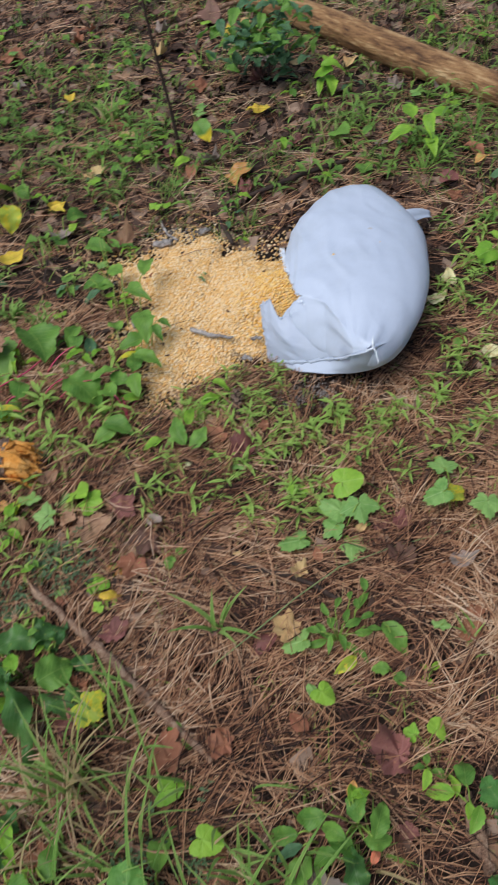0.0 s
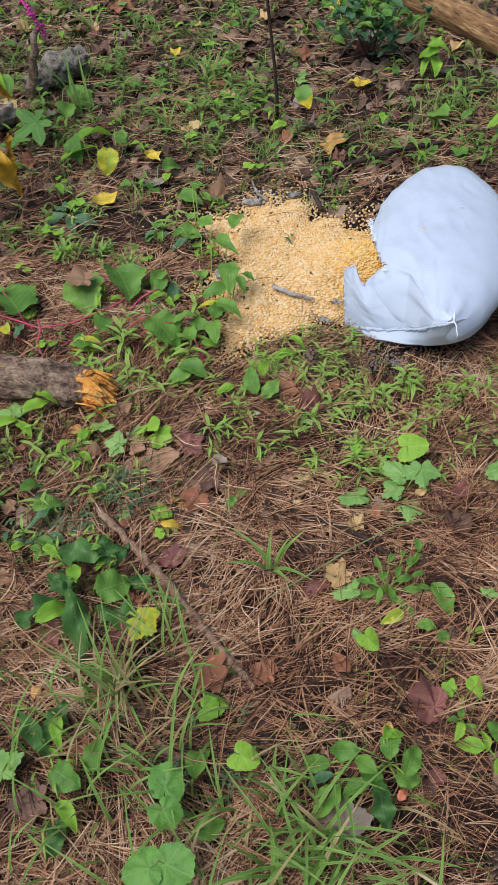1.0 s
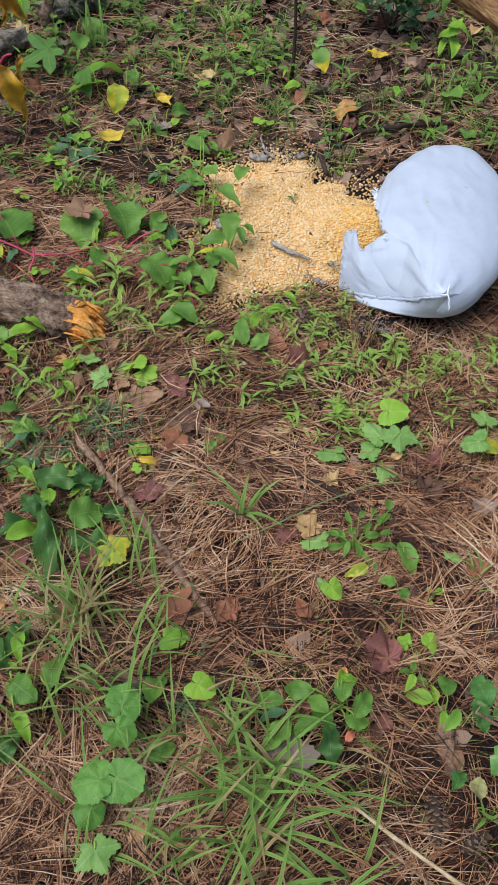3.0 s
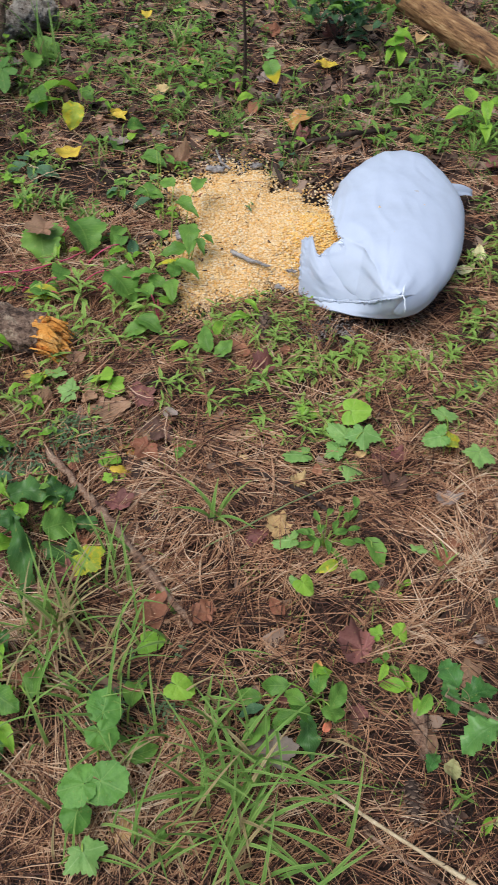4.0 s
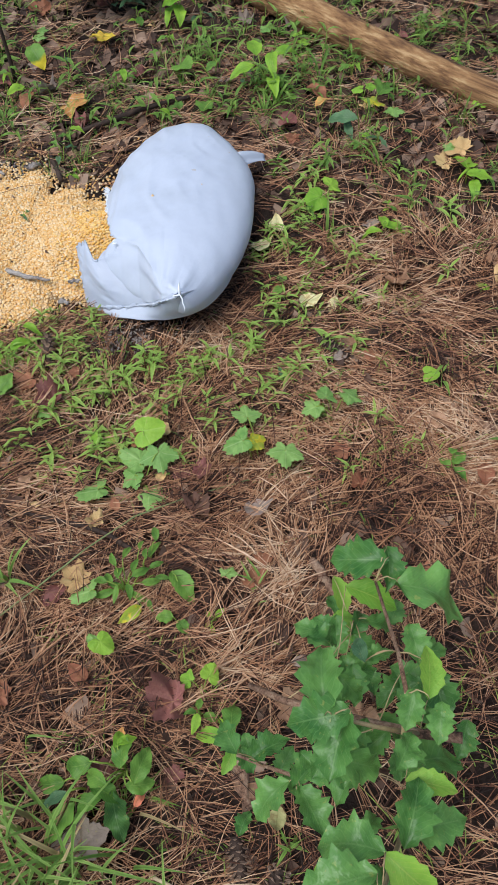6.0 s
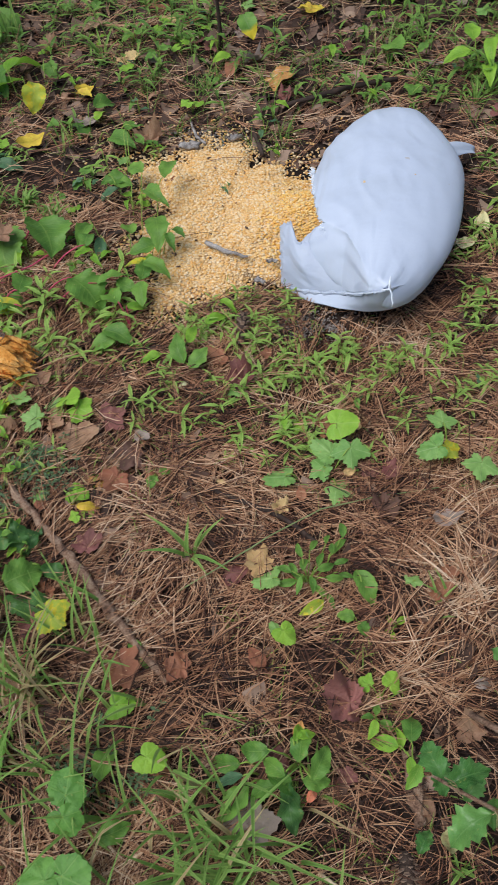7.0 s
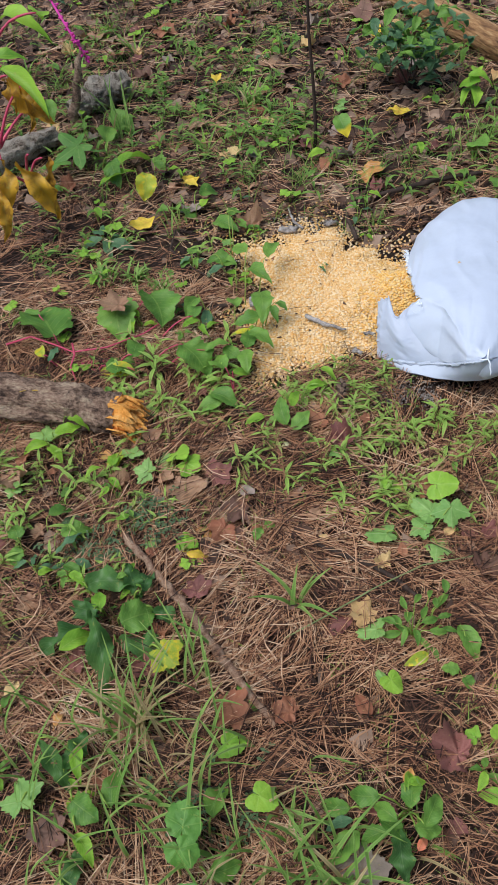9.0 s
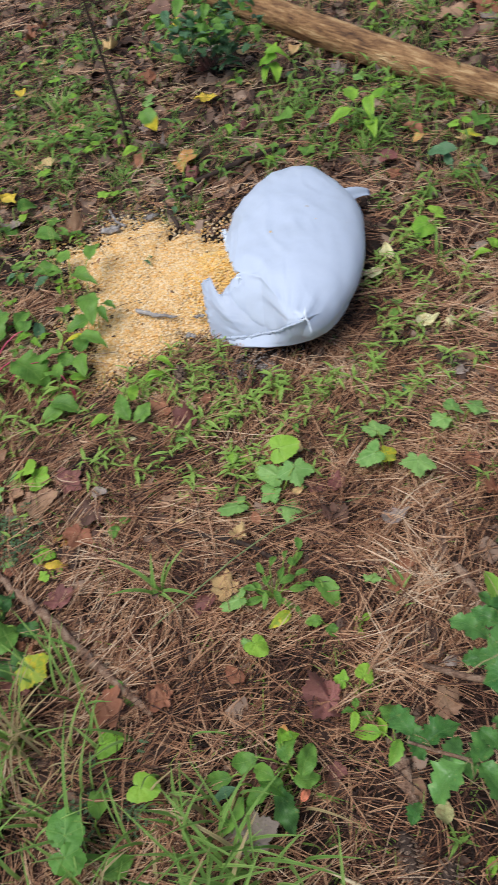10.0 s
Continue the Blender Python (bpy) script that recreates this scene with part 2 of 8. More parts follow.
# ---- mesh helpers ----
class Build:
    """Vertices, faces and leaf coordinates, gathered into one mesh."""

    def __init__(self):
        self.v, self.f, self.uv = [], [], []

    def add(self, verts, faces, uvs=None):
        k = len(self.v)
        self.v += [tuple(p) for p in verts]
        self.f += [tuple(i + k for i in f) for f in faces]
        self.uv += list(uvs) if uvs is not None else [(0.5, 0.5)] * len(verts)
        return self

    def mesh(self, name, material, smooth=True):
        me = bpy.data.meshes.new(name)
        me.from_pydata(self.v, [], self.f)
        layer = me.uv_layers.new(name="UVMap")
        loops = np.zeros(len(me.loops), dtype=np.int32)
        me.loops.foreach_get("vertex_index", loops)
        layer.data.foreach_set("uv", np.array(self.uv, dtype=np.float32)[loops].ravel())
        me.materials.append(material)
        if smooth:
            me.polygons.foreach_set("use_smooth", [True] * len(me.polygons))
        me.update()
        return me


def grid_faces(rows, cols, closed=False):
    out = []
    for i in range(rows - 1):
        for j in range(cols if closed else cols - 1):
            k = (j + 1) % cols
            out.append((i * cols + j, i * cols + k, (i + 1) * cols + k, (i + 1) * cols + j))
    return out


def tube(b, points, radii, sides=6, bumpy=0.0, rng=random):
    """A tapered round stem through the points, closed at both ends."""
    pts = [Vector(p) for p in points]
    verts, uvs = [], []
    for i, p in enumerate(pts):
        d = (pts[min(i + 1, len(pts) - 1)] - pts[max(i - 1, 0)]).normalized()
        a = d.orthogonal().normalized() if i == 0 else (a - d * a.dot(d)).normalized()
        c = d.cross(a)
        for j in range(sides):
            w = 2 * math.pi * j / sides
            r = radii[i] * (1 + bumpy * (rng.random() - 0.5))
            verts.append(p + (a * math.cos(w) + c * math.sin(w)) * r)
            uvs.append((j / sides, i / len(pts)))
    n = len(pts)
    faces = grid_faces(n, sides, True)
    faces += [tuple(range(sides - 1, -1, -1)), tuple((n - 1) * sides + j for j in range(sides))]
    return b.add(verts, faces, uvs)


def curved(a, c, lift, steps, rng=random, shake=0.0):
    """Points on an arc from a to c, raised by lift in the middle."""
    a, c = Vector(a), Vector(c)
    out = []
    for i in range(steps + 1):
        s = i / steps
        p = a.lerp(c, s)
        p.z += lift * 4 * s * (1 - s)
        if 0 < i < steps:
            p += Vector((rng.uniform(-1, 1), rng.uniform(-1, 1), rng.uniform(-1, 1))) * shake
        out.append(p)
    return out


def leaf_verts(half, rows=8, cols=5, fold=0.12, droop=0.12, twist=0.0, wave=0.0, teeth=0.0, ragged=0.0, bend=0.0, seed=0):
    """A blade of length 1 along y about its middle; half(v) is its half width. Ragged sets uneven sides, bend a curved rib."""
    verts, uvs = [], []
    for i in range(rows + 1):
        v = i / rows
        for j in range(cols):
            u = 2 * j / (cols - 1) - 1
            side = 1 if u > 0 else -1
            w = max(half(v), 0.002) * (1 + (teeth if i % 2 else -teeth) * abs(u)) * (1 + ragged * noise.noise((v * 5.0, side * 3.0 + seed * 7.3, 1.0)) + 0.5 * ragged * noise.noise((v * 13.0, side * 3.0, seed * 5.1)))
            x = u * w
            z = fold * abs(x) * 1.6 - droop * (v - 0.35) ** 2 * 2 + wave * math.sin(v * 14 + (2 if u > 0 else 0)) * abs(u) * 0.12
            z += ragged * 0.35 * noise.noise((x * 3.5, v * 3.5, seed * 3.7)) * (0.3 + abs(u))
            a = twist * (v - 0.5)
            x += bend * (v - 0.5) ** 2
            verts.append((x * math.cos(a) - z * math.sin(a), v - 0.5, z * math.cos(a) + x * math.sin(a)))
            uvs.append((u * 0.5 + 0.5, v))
    return verts, grid_faces(rows + 1, cols), uvs


def polar_verts(radius, rings=4, steps=44, cup=0.12, crumple=0.0, seed=0):
    """A lobed blade spread round its stalk's end; radius(w) for w from -pi to pi, 0 along y. Its tip-to-base length is about 1."""
    rng = random.Random(seed)
    verts, uvs, faces = [(0, -0.3, 0)], [(0.5, 0)], []
    ph = [rng.uniform(0, 6.28) for _ in range(4)]
    for i in range(1, rings + 1):
        s = i / rings
        for j in range(steps):
            w = -math.pi * 0.97 + 2 * math.pi * 0.97 * j / (steps - 1)
            r = radius(w) * s
            z = cup * r * r * math.cos(5 * w) * 0.5 - cup * r * r + crumple * r * (math.sin(3 * w + ph[0]) + 0.6 * math.sin(7 * w + ph[1] + 3 * s))
            verts.append((r * math.sin(w), -0.3 + r * math.cos(w), z))
            uvs.append((0.5 + w / (2 * math.pi), s))
    for j in range(steps - 1):
        faces.append((0, 1 + j + 1, 1 + j))
    for i in range(rings - 1):
        for j in range(steps - 1):
            a = 1 + i * steps + j
            faces.append((a, a + 1, a + 1 + steps, a + steps))
    return verts, faces, uvs


def half_oval(width, peak=0.42):
    return lambda v: width * 0.5 * max(math.sin(math.pi * min(max(v, 0), 1) ** (math.log(0.5) / math.log(peak))), 0.0) ** 0.8


def half_heart(width):
    return lambda v: width * 0.5 * (math.sin(math.pi * (0.18 + 0.82 * v)) ** 0.75 if v < 1 else 0) * (1.0 if v > 0.08 else 0.72)


def lobes(count, depth, spread=1.0, tooth=0.05):
    def radius(w):
        base = 0.6 + 0.14 * math.cos(w) + 0.05 * math.sin(w * 2.3 + count)
        back = 1.0 - 0.5 * max(0.0, (abs(w) - 2.3) / 0.84)
        lobe = 1 - abs(((w * count / (2 * math.pi) + 0.5) % 1.0) * 2 - 1)
        saw = (w * 3.7) % 1.0
        return base * back * (1 - depth + depth * lobe * 1.15) * (1 + tooth * (saw - 0.5) * 2)
    return radius


def lance(v):
    return 0.5 * 0.16 * math.sin(math.pi * min(v, 1) ** 0.7) ** 0.9 + 0.001


def shape(name, material, made):
    return Build().add(*made).mesh(name, material)


LEAF = {
    "lobed": [shape("leaf", LOBED, polar_verts(lobes(5 - 2 * (s % 2), 0.34, tooth=0.1), steps=76, cup=c, crumple=k, seed=s)) for s, (c, k) in enumerate(((0.15, 0.05), (0.05, 0.08), (0.25, 0.04)))],
    "round": [shape("leaf", ROUND, polar_verts(lobes(9, 0.06, tooth=0.04), rings=7, steps=90, cup=c, crumple=0.05, seed=k)) for c, k in ((0.14, 14), (0.26, 16), (0.05, 17))],
    "star": [shape("leaf", ROUND, polar_verts(lobes(5, 0.62), cup=0.15, crumple=0.04, seed=5))],
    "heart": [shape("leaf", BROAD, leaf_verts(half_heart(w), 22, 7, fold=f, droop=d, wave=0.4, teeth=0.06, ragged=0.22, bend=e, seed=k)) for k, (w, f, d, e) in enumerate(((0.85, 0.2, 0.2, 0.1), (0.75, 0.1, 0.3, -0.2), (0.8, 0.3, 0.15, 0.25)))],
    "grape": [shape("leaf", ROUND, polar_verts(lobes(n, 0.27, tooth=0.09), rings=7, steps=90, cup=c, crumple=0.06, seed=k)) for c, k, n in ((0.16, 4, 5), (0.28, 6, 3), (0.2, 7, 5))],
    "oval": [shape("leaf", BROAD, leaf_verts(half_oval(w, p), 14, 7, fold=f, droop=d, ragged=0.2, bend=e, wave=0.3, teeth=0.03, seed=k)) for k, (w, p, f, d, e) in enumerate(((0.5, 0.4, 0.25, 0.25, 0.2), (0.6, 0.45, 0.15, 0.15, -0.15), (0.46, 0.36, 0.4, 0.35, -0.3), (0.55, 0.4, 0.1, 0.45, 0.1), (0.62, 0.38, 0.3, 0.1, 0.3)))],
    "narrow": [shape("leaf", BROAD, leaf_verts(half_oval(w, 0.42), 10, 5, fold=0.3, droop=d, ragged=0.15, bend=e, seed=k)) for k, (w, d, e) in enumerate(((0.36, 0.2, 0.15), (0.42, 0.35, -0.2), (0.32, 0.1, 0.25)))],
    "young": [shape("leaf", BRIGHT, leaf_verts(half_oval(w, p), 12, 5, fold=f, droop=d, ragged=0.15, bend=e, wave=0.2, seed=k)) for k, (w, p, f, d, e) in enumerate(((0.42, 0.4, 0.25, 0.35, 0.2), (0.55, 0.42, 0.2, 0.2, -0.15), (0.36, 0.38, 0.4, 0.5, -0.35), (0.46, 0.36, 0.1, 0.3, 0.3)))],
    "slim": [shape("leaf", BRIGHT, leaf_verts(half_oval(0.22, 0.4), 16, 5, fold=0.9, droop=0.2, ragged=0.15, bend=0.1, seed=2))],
    "younglobed": [shape("leaf", YOUNGLOBED, polar_verts(lobes(3, 0.2), cup=0.2, crumple=0.06, seed=8)), shape("leaf", YOUNGLOBED, polar_verts(lobes(5, 0.25, tooth=0.07), cup=0.1, crumple=0.08, seed=9))],
    "strap": [shape("leaf", DOCK, leaf_verts(half_oval(0.26, 0.5), 40, 9, 0.25, 0.2, wave=1.4, teeth=0.05, ragged=0.35, bend=0.15, seed=3))],
    "dock": [shape("leaf", DOCK, leaf_verts(half_oval(w, p), 22, 7, f, d, wave=1.2, teeth=0.03, ragged=0.35, bend=e, seed=k)) for k, (w, p, f, d, e) in enumerate(((0.3, 0.55, 0.25, 0.25, 0.2), (0.46, 0.5, 0.15, 0.2, -0.15), (0.38, 0.42, 0.3, 0.4, 0.3)))],
    "bluish": [shape("leaf", BLUISH, leaf_verts(half_oval(w, 0.45), 12, 5, fold=0.2, droop=0.25, ragged=0.2, bend=e, wave=0.3, seed=k)) for k, (w, e) in enumerate(((0.44, 0.1), (0.36, -0.25)))],
    "holly": [shape("leaf", HOLLY, leaf_verts(half_oval(w, 0.46), 11, 7, g, d, wave=0.8, teeth=0.17)) for w, g, d in ((0.62, 0.35, 0.15), (0.56, 0.5, 0.35), (0.66, 0.2, 0.45))],
    "hollynew": [shape("leaf", HOLLYNEW, leaf_verts(half_oval(0.5, 0.45), 10, 5, 0.25, 0.2, teeth=0.1))],
    "yellowing": [shape("leaf", YELLOWING, polar_verts(lobes(5, 0.26, tooth=0.08), steps=60, cup=0.15, crumple=0.07, seed=3))],
    "yellowoval": [shape("leaf", YELLOWING, leaf_verts(half_oval(0.45, 0.4), fold=0.2, droop=0.3))],
    "paleheart": [shape("leaf", YELLOWING, leaf_verts(half_heart(0.8), 14, 7, fold=0.15, droop=0.3, wave=0.6, teeth=0.04))],
    "yellowheart": [shape("leaf", YELLOWTIP, leaf_verts(half_heart(0.75), 14, 7, fold=0.2, droop=0.25, wave=0.4, teeth=0.03))],
    "wilted": [shape("leaf", WILTED, leaf_verts(half_oval(w, 0.55), 22, 7, f, 0.35, twist=t, wave=1.2, ragged=0.35, bend=e, seed=k)) for k, (w, f, t, e) in enumerate(((0.3, 0.5, 0.6, 0.15), (0.26, 0.7, -0.9, -0.2), (0.34, 0.4, 1.2, 0.25)))],
}


def part(name, data, parent, label="", m=None):
    ob = new(name, data)
    ob.parent = parent
    if m is not None:
        ob.matrix_basis = m
    return tagged(ob, label)


def empty(name, at, label, category, group=""):
    ob = new(name)
    ob.location = at
    ob.empty_display_size = 0.02
    return tagged(ob, label, category, group)


def height(x, y):
    """The ground's gentle swells, level about the pile and the bag."""
    z = 0.012 * noise.noise((x * 1.1, y * 1.1, 3.0)) + 0.01 * noise.noise((x * 4.0, y * 4.0, 9.0))
    mound = 0.008 * math.exp(-(((x - 0.05) / 0.15) ** 2) - ((y - 1.22) / 0.085) ** 2)
    return z * min(1.0, math.hypot(x - 0.05, y - 1.45) / 0.7) - 0.004 + mound


# ---- ground: one sheet out to the horizon, fine where the path looks ----
def build_ground():
    xs = [-400, -60, -15, -6] + list(np.linspace(-3.0, 2.4, 150)) + [6, 15, 60, 400]
    ys = [-400, -60, -12, -4] + list(np.linspace(-1.2, 5.0, 170)) + [9, 18, 60, 400]
    verts = [(x, y, height(x, y) if abs(x) < 5 and abs(y) < 8 else -0.01) for y in ys for x in xs]
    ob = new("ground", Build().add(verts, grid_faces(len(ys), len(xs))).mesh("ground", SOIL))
    tagged(ob, "dark forest soil under fallen pine needles", "ground", kind="structure")


build_ground()


def merged(name, base_v, base_f, mats, material, label, category):
    """Many small loose pieces as one object: base shape laid down by each 3x4 matrix."""
    bv = np.array(base_v, dtype=np.float32)
    n, k = len(mats), len(bv)
    mats = np.array(mats, dtype=np.float32)
    v = np.einsum("nij,kj->nki", mats[:, :, :3], bv) + mats[:, None, :, 3]
    faces = np.array(base_f, dtype=np.int32)
    me = bpy.data.meshes.new(name)
    side = faces.shape[1]
    allf = (faces[None] + (np.arange(n) * k)[:, None, None]).reshape(-1)
    me.vertices.add(n * k)
    me.vertices.foreach_set("co", v.ravel())
    me.loops.add(len(allf))
    me.loops.foreach_set("vertex_index", allf)
    me.polygons.add(len(allf) // side)
    me.polygons.foreach_set("loop_start", np.arange(0, len(allf), side))
    me.polygons.foreach_set("use_smooth", np.ones(len(allf) // side, dtype=bool))
    me.materials.append(material)
    me.update(calc_edges=True)
    me.validate()
    return tagged(new(name, me), label, category, kind="stuff")


def lay(x, y, z, yaw, pitch, roll, sx, sy, sz):
    m = Matrix.LocRotScale((x, y, z), Euler((pitch, roll, yaw)), (sx, sy, sz))
    return [m[0][:], m[1][:], m[2][:]]


def in_pile(x, y):
    """How deep inside the spilled corn's outline a place is: 0 at its edge, 1 well inside."""
    a = math.atan2(y - 1.478, x + 0.275)
    r = math.hypot(x + 0.275 + 0.12 * (y - 1.478), (y - 1.478) * 0.87)
    edge = 0.234 + 0.03 * math.sin(3 * a + 0.8) + 0.018 * math.sin(7 * a + 2.0) + 0.012 * math.sin(13 * a)
    edge += 0.035 * noise.noise((x * 11.0, y * 11.0, 2.5)) + 0.03 * noise.noise((x * 30.0, y * 30.0, 6.5)) - 0.05 * math.exp(-(((abs(a) - math.pi) / 0.5) ** 2))
    return 1 - r / edge


def corn_height(x, y):
    d = max(in_pile(x, y), 0.0)
    z = 0.03 * min(d * 2.2, 1.0)
    spill = math.exp(-(((y - 1.44) / 0.11) ** 2)) * max(0.0, min(1.0, (x + 0.26) / 0.2))
    return z + 0.08 * spill * min(1.0, (d + 0.45) * 3 if d > -0.4 else 0)


# ---- pine straw ----
def needle_shape(bend, seg):
    v = []
    for i in range(seg + 1):
        c = i / seg - 0.5
        w = 0.5 if 0 < i < seg else 0.3
        y = bend * (4 * c * c - 1) * 0.5
        v += [(c, y - w * 0.011, 0), (c, y, 0.009), (c, y + w * 0.011, 0)]
    return v, grid_faces(seg + 1, 3)


def build_needles():
    """Fascicles of two or three long needles, fallen in layers; the oldest lie lowest, their colour darkened by decay
    and by painted gap shade.
    """
    rng = random.Random(11)
    for bend, seg, count, far, low, high, material, words in (
            (0.05, 2, 30000, 3.9, 0.0, 0.005, SHADENEEDLE, "decayed pine needles under the fresh straw, darkened as gap shade"),
            (-0.1, 2, 33000, 3.9, 0.004, 0.010, NEEDLE, "layer of dry reddish-brown pine needles"),
            (0.16, 3, 16000, 3.9, 0.005, 0.012, NEEDLE, "loose dry reddish-brown pine needles"),
            (-0.05, 2, 27000, 1.45, 0.005, 0.013, NEEDLE, "thick fresh straw of dry reddish-brown pine needles")):
        v, f = needle_shape(bend, seg)
        mats = []
        while len(mats) < count:
            x, y = rng.uniform(-2.2, 1.5) if far > 2 else rng.uniform(-1.05, 1.0), rng.uniform(-0.3, far)
            if rng.random() < min(0.72, max(0.0, (y - 0.9) / 2.3)) or (abs(x + 0.3) > 1.3 and rng.random() < 0.3):
                continue
            d = in_pile(x, y)
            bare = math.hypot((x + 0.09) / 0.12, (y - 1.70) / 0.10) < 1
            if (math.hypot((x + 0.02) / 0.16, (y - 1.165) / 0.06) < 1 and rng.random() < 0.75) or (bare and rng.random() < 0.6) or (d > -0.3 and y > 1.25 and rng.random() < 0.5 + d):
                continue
            if noise.noise((x * 6.0, y * 6.0, 7.0)) < rng.uniform(-0.9, 0.05):
                continue
            # Thins fresh straw near right so dark layers show, standing in for shade.
            if material is NEEDLE and x > 0.16 and y < 0.42 and rng.random() < 0.6:
                continue
            if noise.noise((x * 17.0, y * 17.0, 4.0)) < -0.14 and rng.random() < 0.85:
                continue
            lie = rng.gauss(0.5 + 1.9 * noise.noise((x * 2.5, y * 2.5, 1.0)), 0.85)
            span, base = rng.uniform(0.06, 0.15), rng.uniform(0.7, 1.25) * 0.13
            rest = low + abs(rng.gauss(0.0, high)) + 0.001
            for _ in range(rng.choice((1, 2, 3))):
                yaw, ln = lie + rng.gauss(0, 0.09), span * rng.uniform(0.85, 1.05)
                cx, cy = x + math.cos(yaw) * ln / 2, y + math.sin(yaw) * ln / 2
                if in_pile(cx, cy) > -0.12 and rng.random() < 0.985:
                    continue
                fat = base * rng.uniform(0.85, 1.1)
                z = height(cx, cy) + rest + rng.uniform(0, 0.003) + (corn_height(cx, cy) if d > 0 else 0)
                mats.append(lay(cx, cy, z, yaw, rng.uniform(-0.5, 0.5), rng.gauss(0, 0.09), ln, fat, fat))
        merged("pine_needles", v, f, mats, material, words, "pine needles")


build_needles()


def build_outskirts():
    """The same straw and old leaves, coarser, on past the edge of the clearing."""
    rng = random.Random(29)
    v = [(s, 0.1 * (0.25 - s * s) + o * 0.011, 0.006 if o == 0 else 0) for s in (-0.5, 0.0, 0.5) for o in (-1, 0, 1)]
    needles, scraps = [], []
    lv, lf, _ = leaf_verts(half_oval(0.75, 0.5), 4, 3, 0.1, 0.25, wave=0.5, ragged=0.7, seed=2)
    while len(needles) < 26000:
        x, y = rng.gauss(-0.3, 2.6), rng.gauss(1.8, 2.6)
        inner = -2.1 < x < 1.4 and -0.1 < y < 3.7
        if inner:
            continue
        z = height(x, y) if abs(x) < 3 and abs(y) < 5 else -0.004
        fat = rng.uniform(0.2, 0.34)
        needles.append(lay(x, y, z + abs(rng.gauss(0.002, 0.01)), rng.uniform(0, 6.3), rng.uniform(-0.5, 0.5), rng.gauss(0, 0.08), rng.uniform(0.09, 0.18), fat, fat))
        if len(needles) % 9 == 0 and not inner:
            s = rng.uniform(0.03, 0.07)
            scraps.append(lay(x + 0.1, y, z + 0.008, rng.uniform(0, 6.3), rng.gauss(0, 0.3), rng.gauss(0, 0.3), s, s, s))
    merged("pine_needles", v, grid_faces(3, 3), needles, NEEDLE, "dry pine needles round the clearing", "pine needles")
    merged("leaf_litter", lv, lf, scraps, LITTER, "brown leaf scraps round the clearing", "leaf litter")


build_outskirts()


# ---- scraps of old leaves among the straw ----
def build_crumbs():
    rng = random.Random(5)
    v, quads, _ = leaf_verts(half_oval(0.75, 0.5), 4, 4, 0.1, 0.25, wave=0.5, ragged=0.7, seed=2)
    mats = []
    for _ in range(12000):
        x, y = rng.uniform(-2.2, 1.5), rng.uniform(-0.2, 3.8)
        if y < 1.6 and rng.random() < 0.55:
            continue
        if in_pile(x, y) > -0.1:
            continue
        s = rng.uniform(0.012, 0.045) if y < 1.7 else rng.uniform(0.02, 0.07)
        mats.append(lay(x, y, height(x, y) + rng.uniform(0.0, 0.01), rng.uniform(0, 6.3), rng.gauss(0, 0.3), rng.gauss(0, 0.3), s, s, s))
    for _ in range(650):
        x, y = rng.uniform(-1.2, 0.7), rng.uniform(0.25, 1.25)
        if in_pile(x, y) > -0.3 or noise.noise((x * 2.2, y * 2.2, 5.0)) < rng.uniform(-0.4, 0.4):
            continue
        s = rng.uniform(0.03, 0.06)
        mats.append(lay(x, y, height(x, y) + rng.uniform(0.004, 0.016), rng.uniform(0, 6.3), rng.gauss(0, 0.35), rng.gauss(0, 0.35), s, s * rng.uniform(0.6, 1), s))
    merged("leaf_litter", v, quads, mats, LITTER, "crumbled brown leaf litter between the pine needles", "leaf litter")


build_crumbs()


def build_leaf_scraps():
    """Torn brown leaves, rotting between the weeds behind the heap and the bag."""
    rng = random.Random(53)
    kinds = [leaf_verts(half_oval(0.85, 0.5), 9, 5, -0.15, 0.3, wave=0.8, teeth=0.12, ragged=0.5, seed=5), leaf_verts(half_oval(0.5, 0.45), 7, 5, 0.3, 0.4, wave=0.6, ragged=0.4, seed=2)]
    for k, (lv, lf, _) in enumerate(kinds):
        mats = []
        while len(mats) < 420:
            x, y = rng.uniform(-1.6, 1.2), rng.uniform(1.75, 3.4)
            if (abs(x - 0.09) < 0.2 and y < 1.88) or in_pile(x, y) > -0.05:
                continue
            c = rng.uniform(0.02, 0.046)
            mats.append(lay(x, y, height(x, y) + rng.uniform(0.006, 0.016), rng.uniform(0, 6.3), rng.gauss(0, 0.25), rng.gauss(0, 0.25), c, c, c))
        merged("leaf_litter", lv, lf, mats, SCRAP, ("torn brown lobed leaves rotting between the weeds", "curled brown oval leaves rotting between the weeds")[k], "leaf litter")


build_leaf_scraps()


def build_twig_litter():
    rng = random.Random(15)
    for material, count, words in ((DARKTWIG, 420, "dark broken twigs scattered through the litter"), (TWIG, 260, "pale broken twigs scattered through the litter")):
        v = []
        for i in range(4):
            s = i / 3 - 0.5
            for j in range(5):
                a = j * 2 * math.pi / 5
                v.append((s, 0.04 * math.sin(i * 2.0) + 0.03 * math.cos(a), 0.03 * math.sin(a)))
        mats = []
        while len(mats) < count:
            x, y = rng.uniform(-2.1, 1.5), rng.uniform(0.0, 3.6)
            if in_pile(x, y) > -0.05 or (y < 1.5 and rng.random() < 0.45):
                continue
            ln, fat = rng.uniform(0.03, 0.12), rng.uniform(0.04, 0.08)
            mats.append(lay(x, y, height(x, y) + rng.uniform(0.002, 0.014), rng.uniform(0, 6.3), rng.uniform(0, 6.3), rng.gauss(0, 0.12), ln, fat, fat))
        merged("twig_litter", v, grid_faces(4, 5, True), mats, material, words, "twigs")


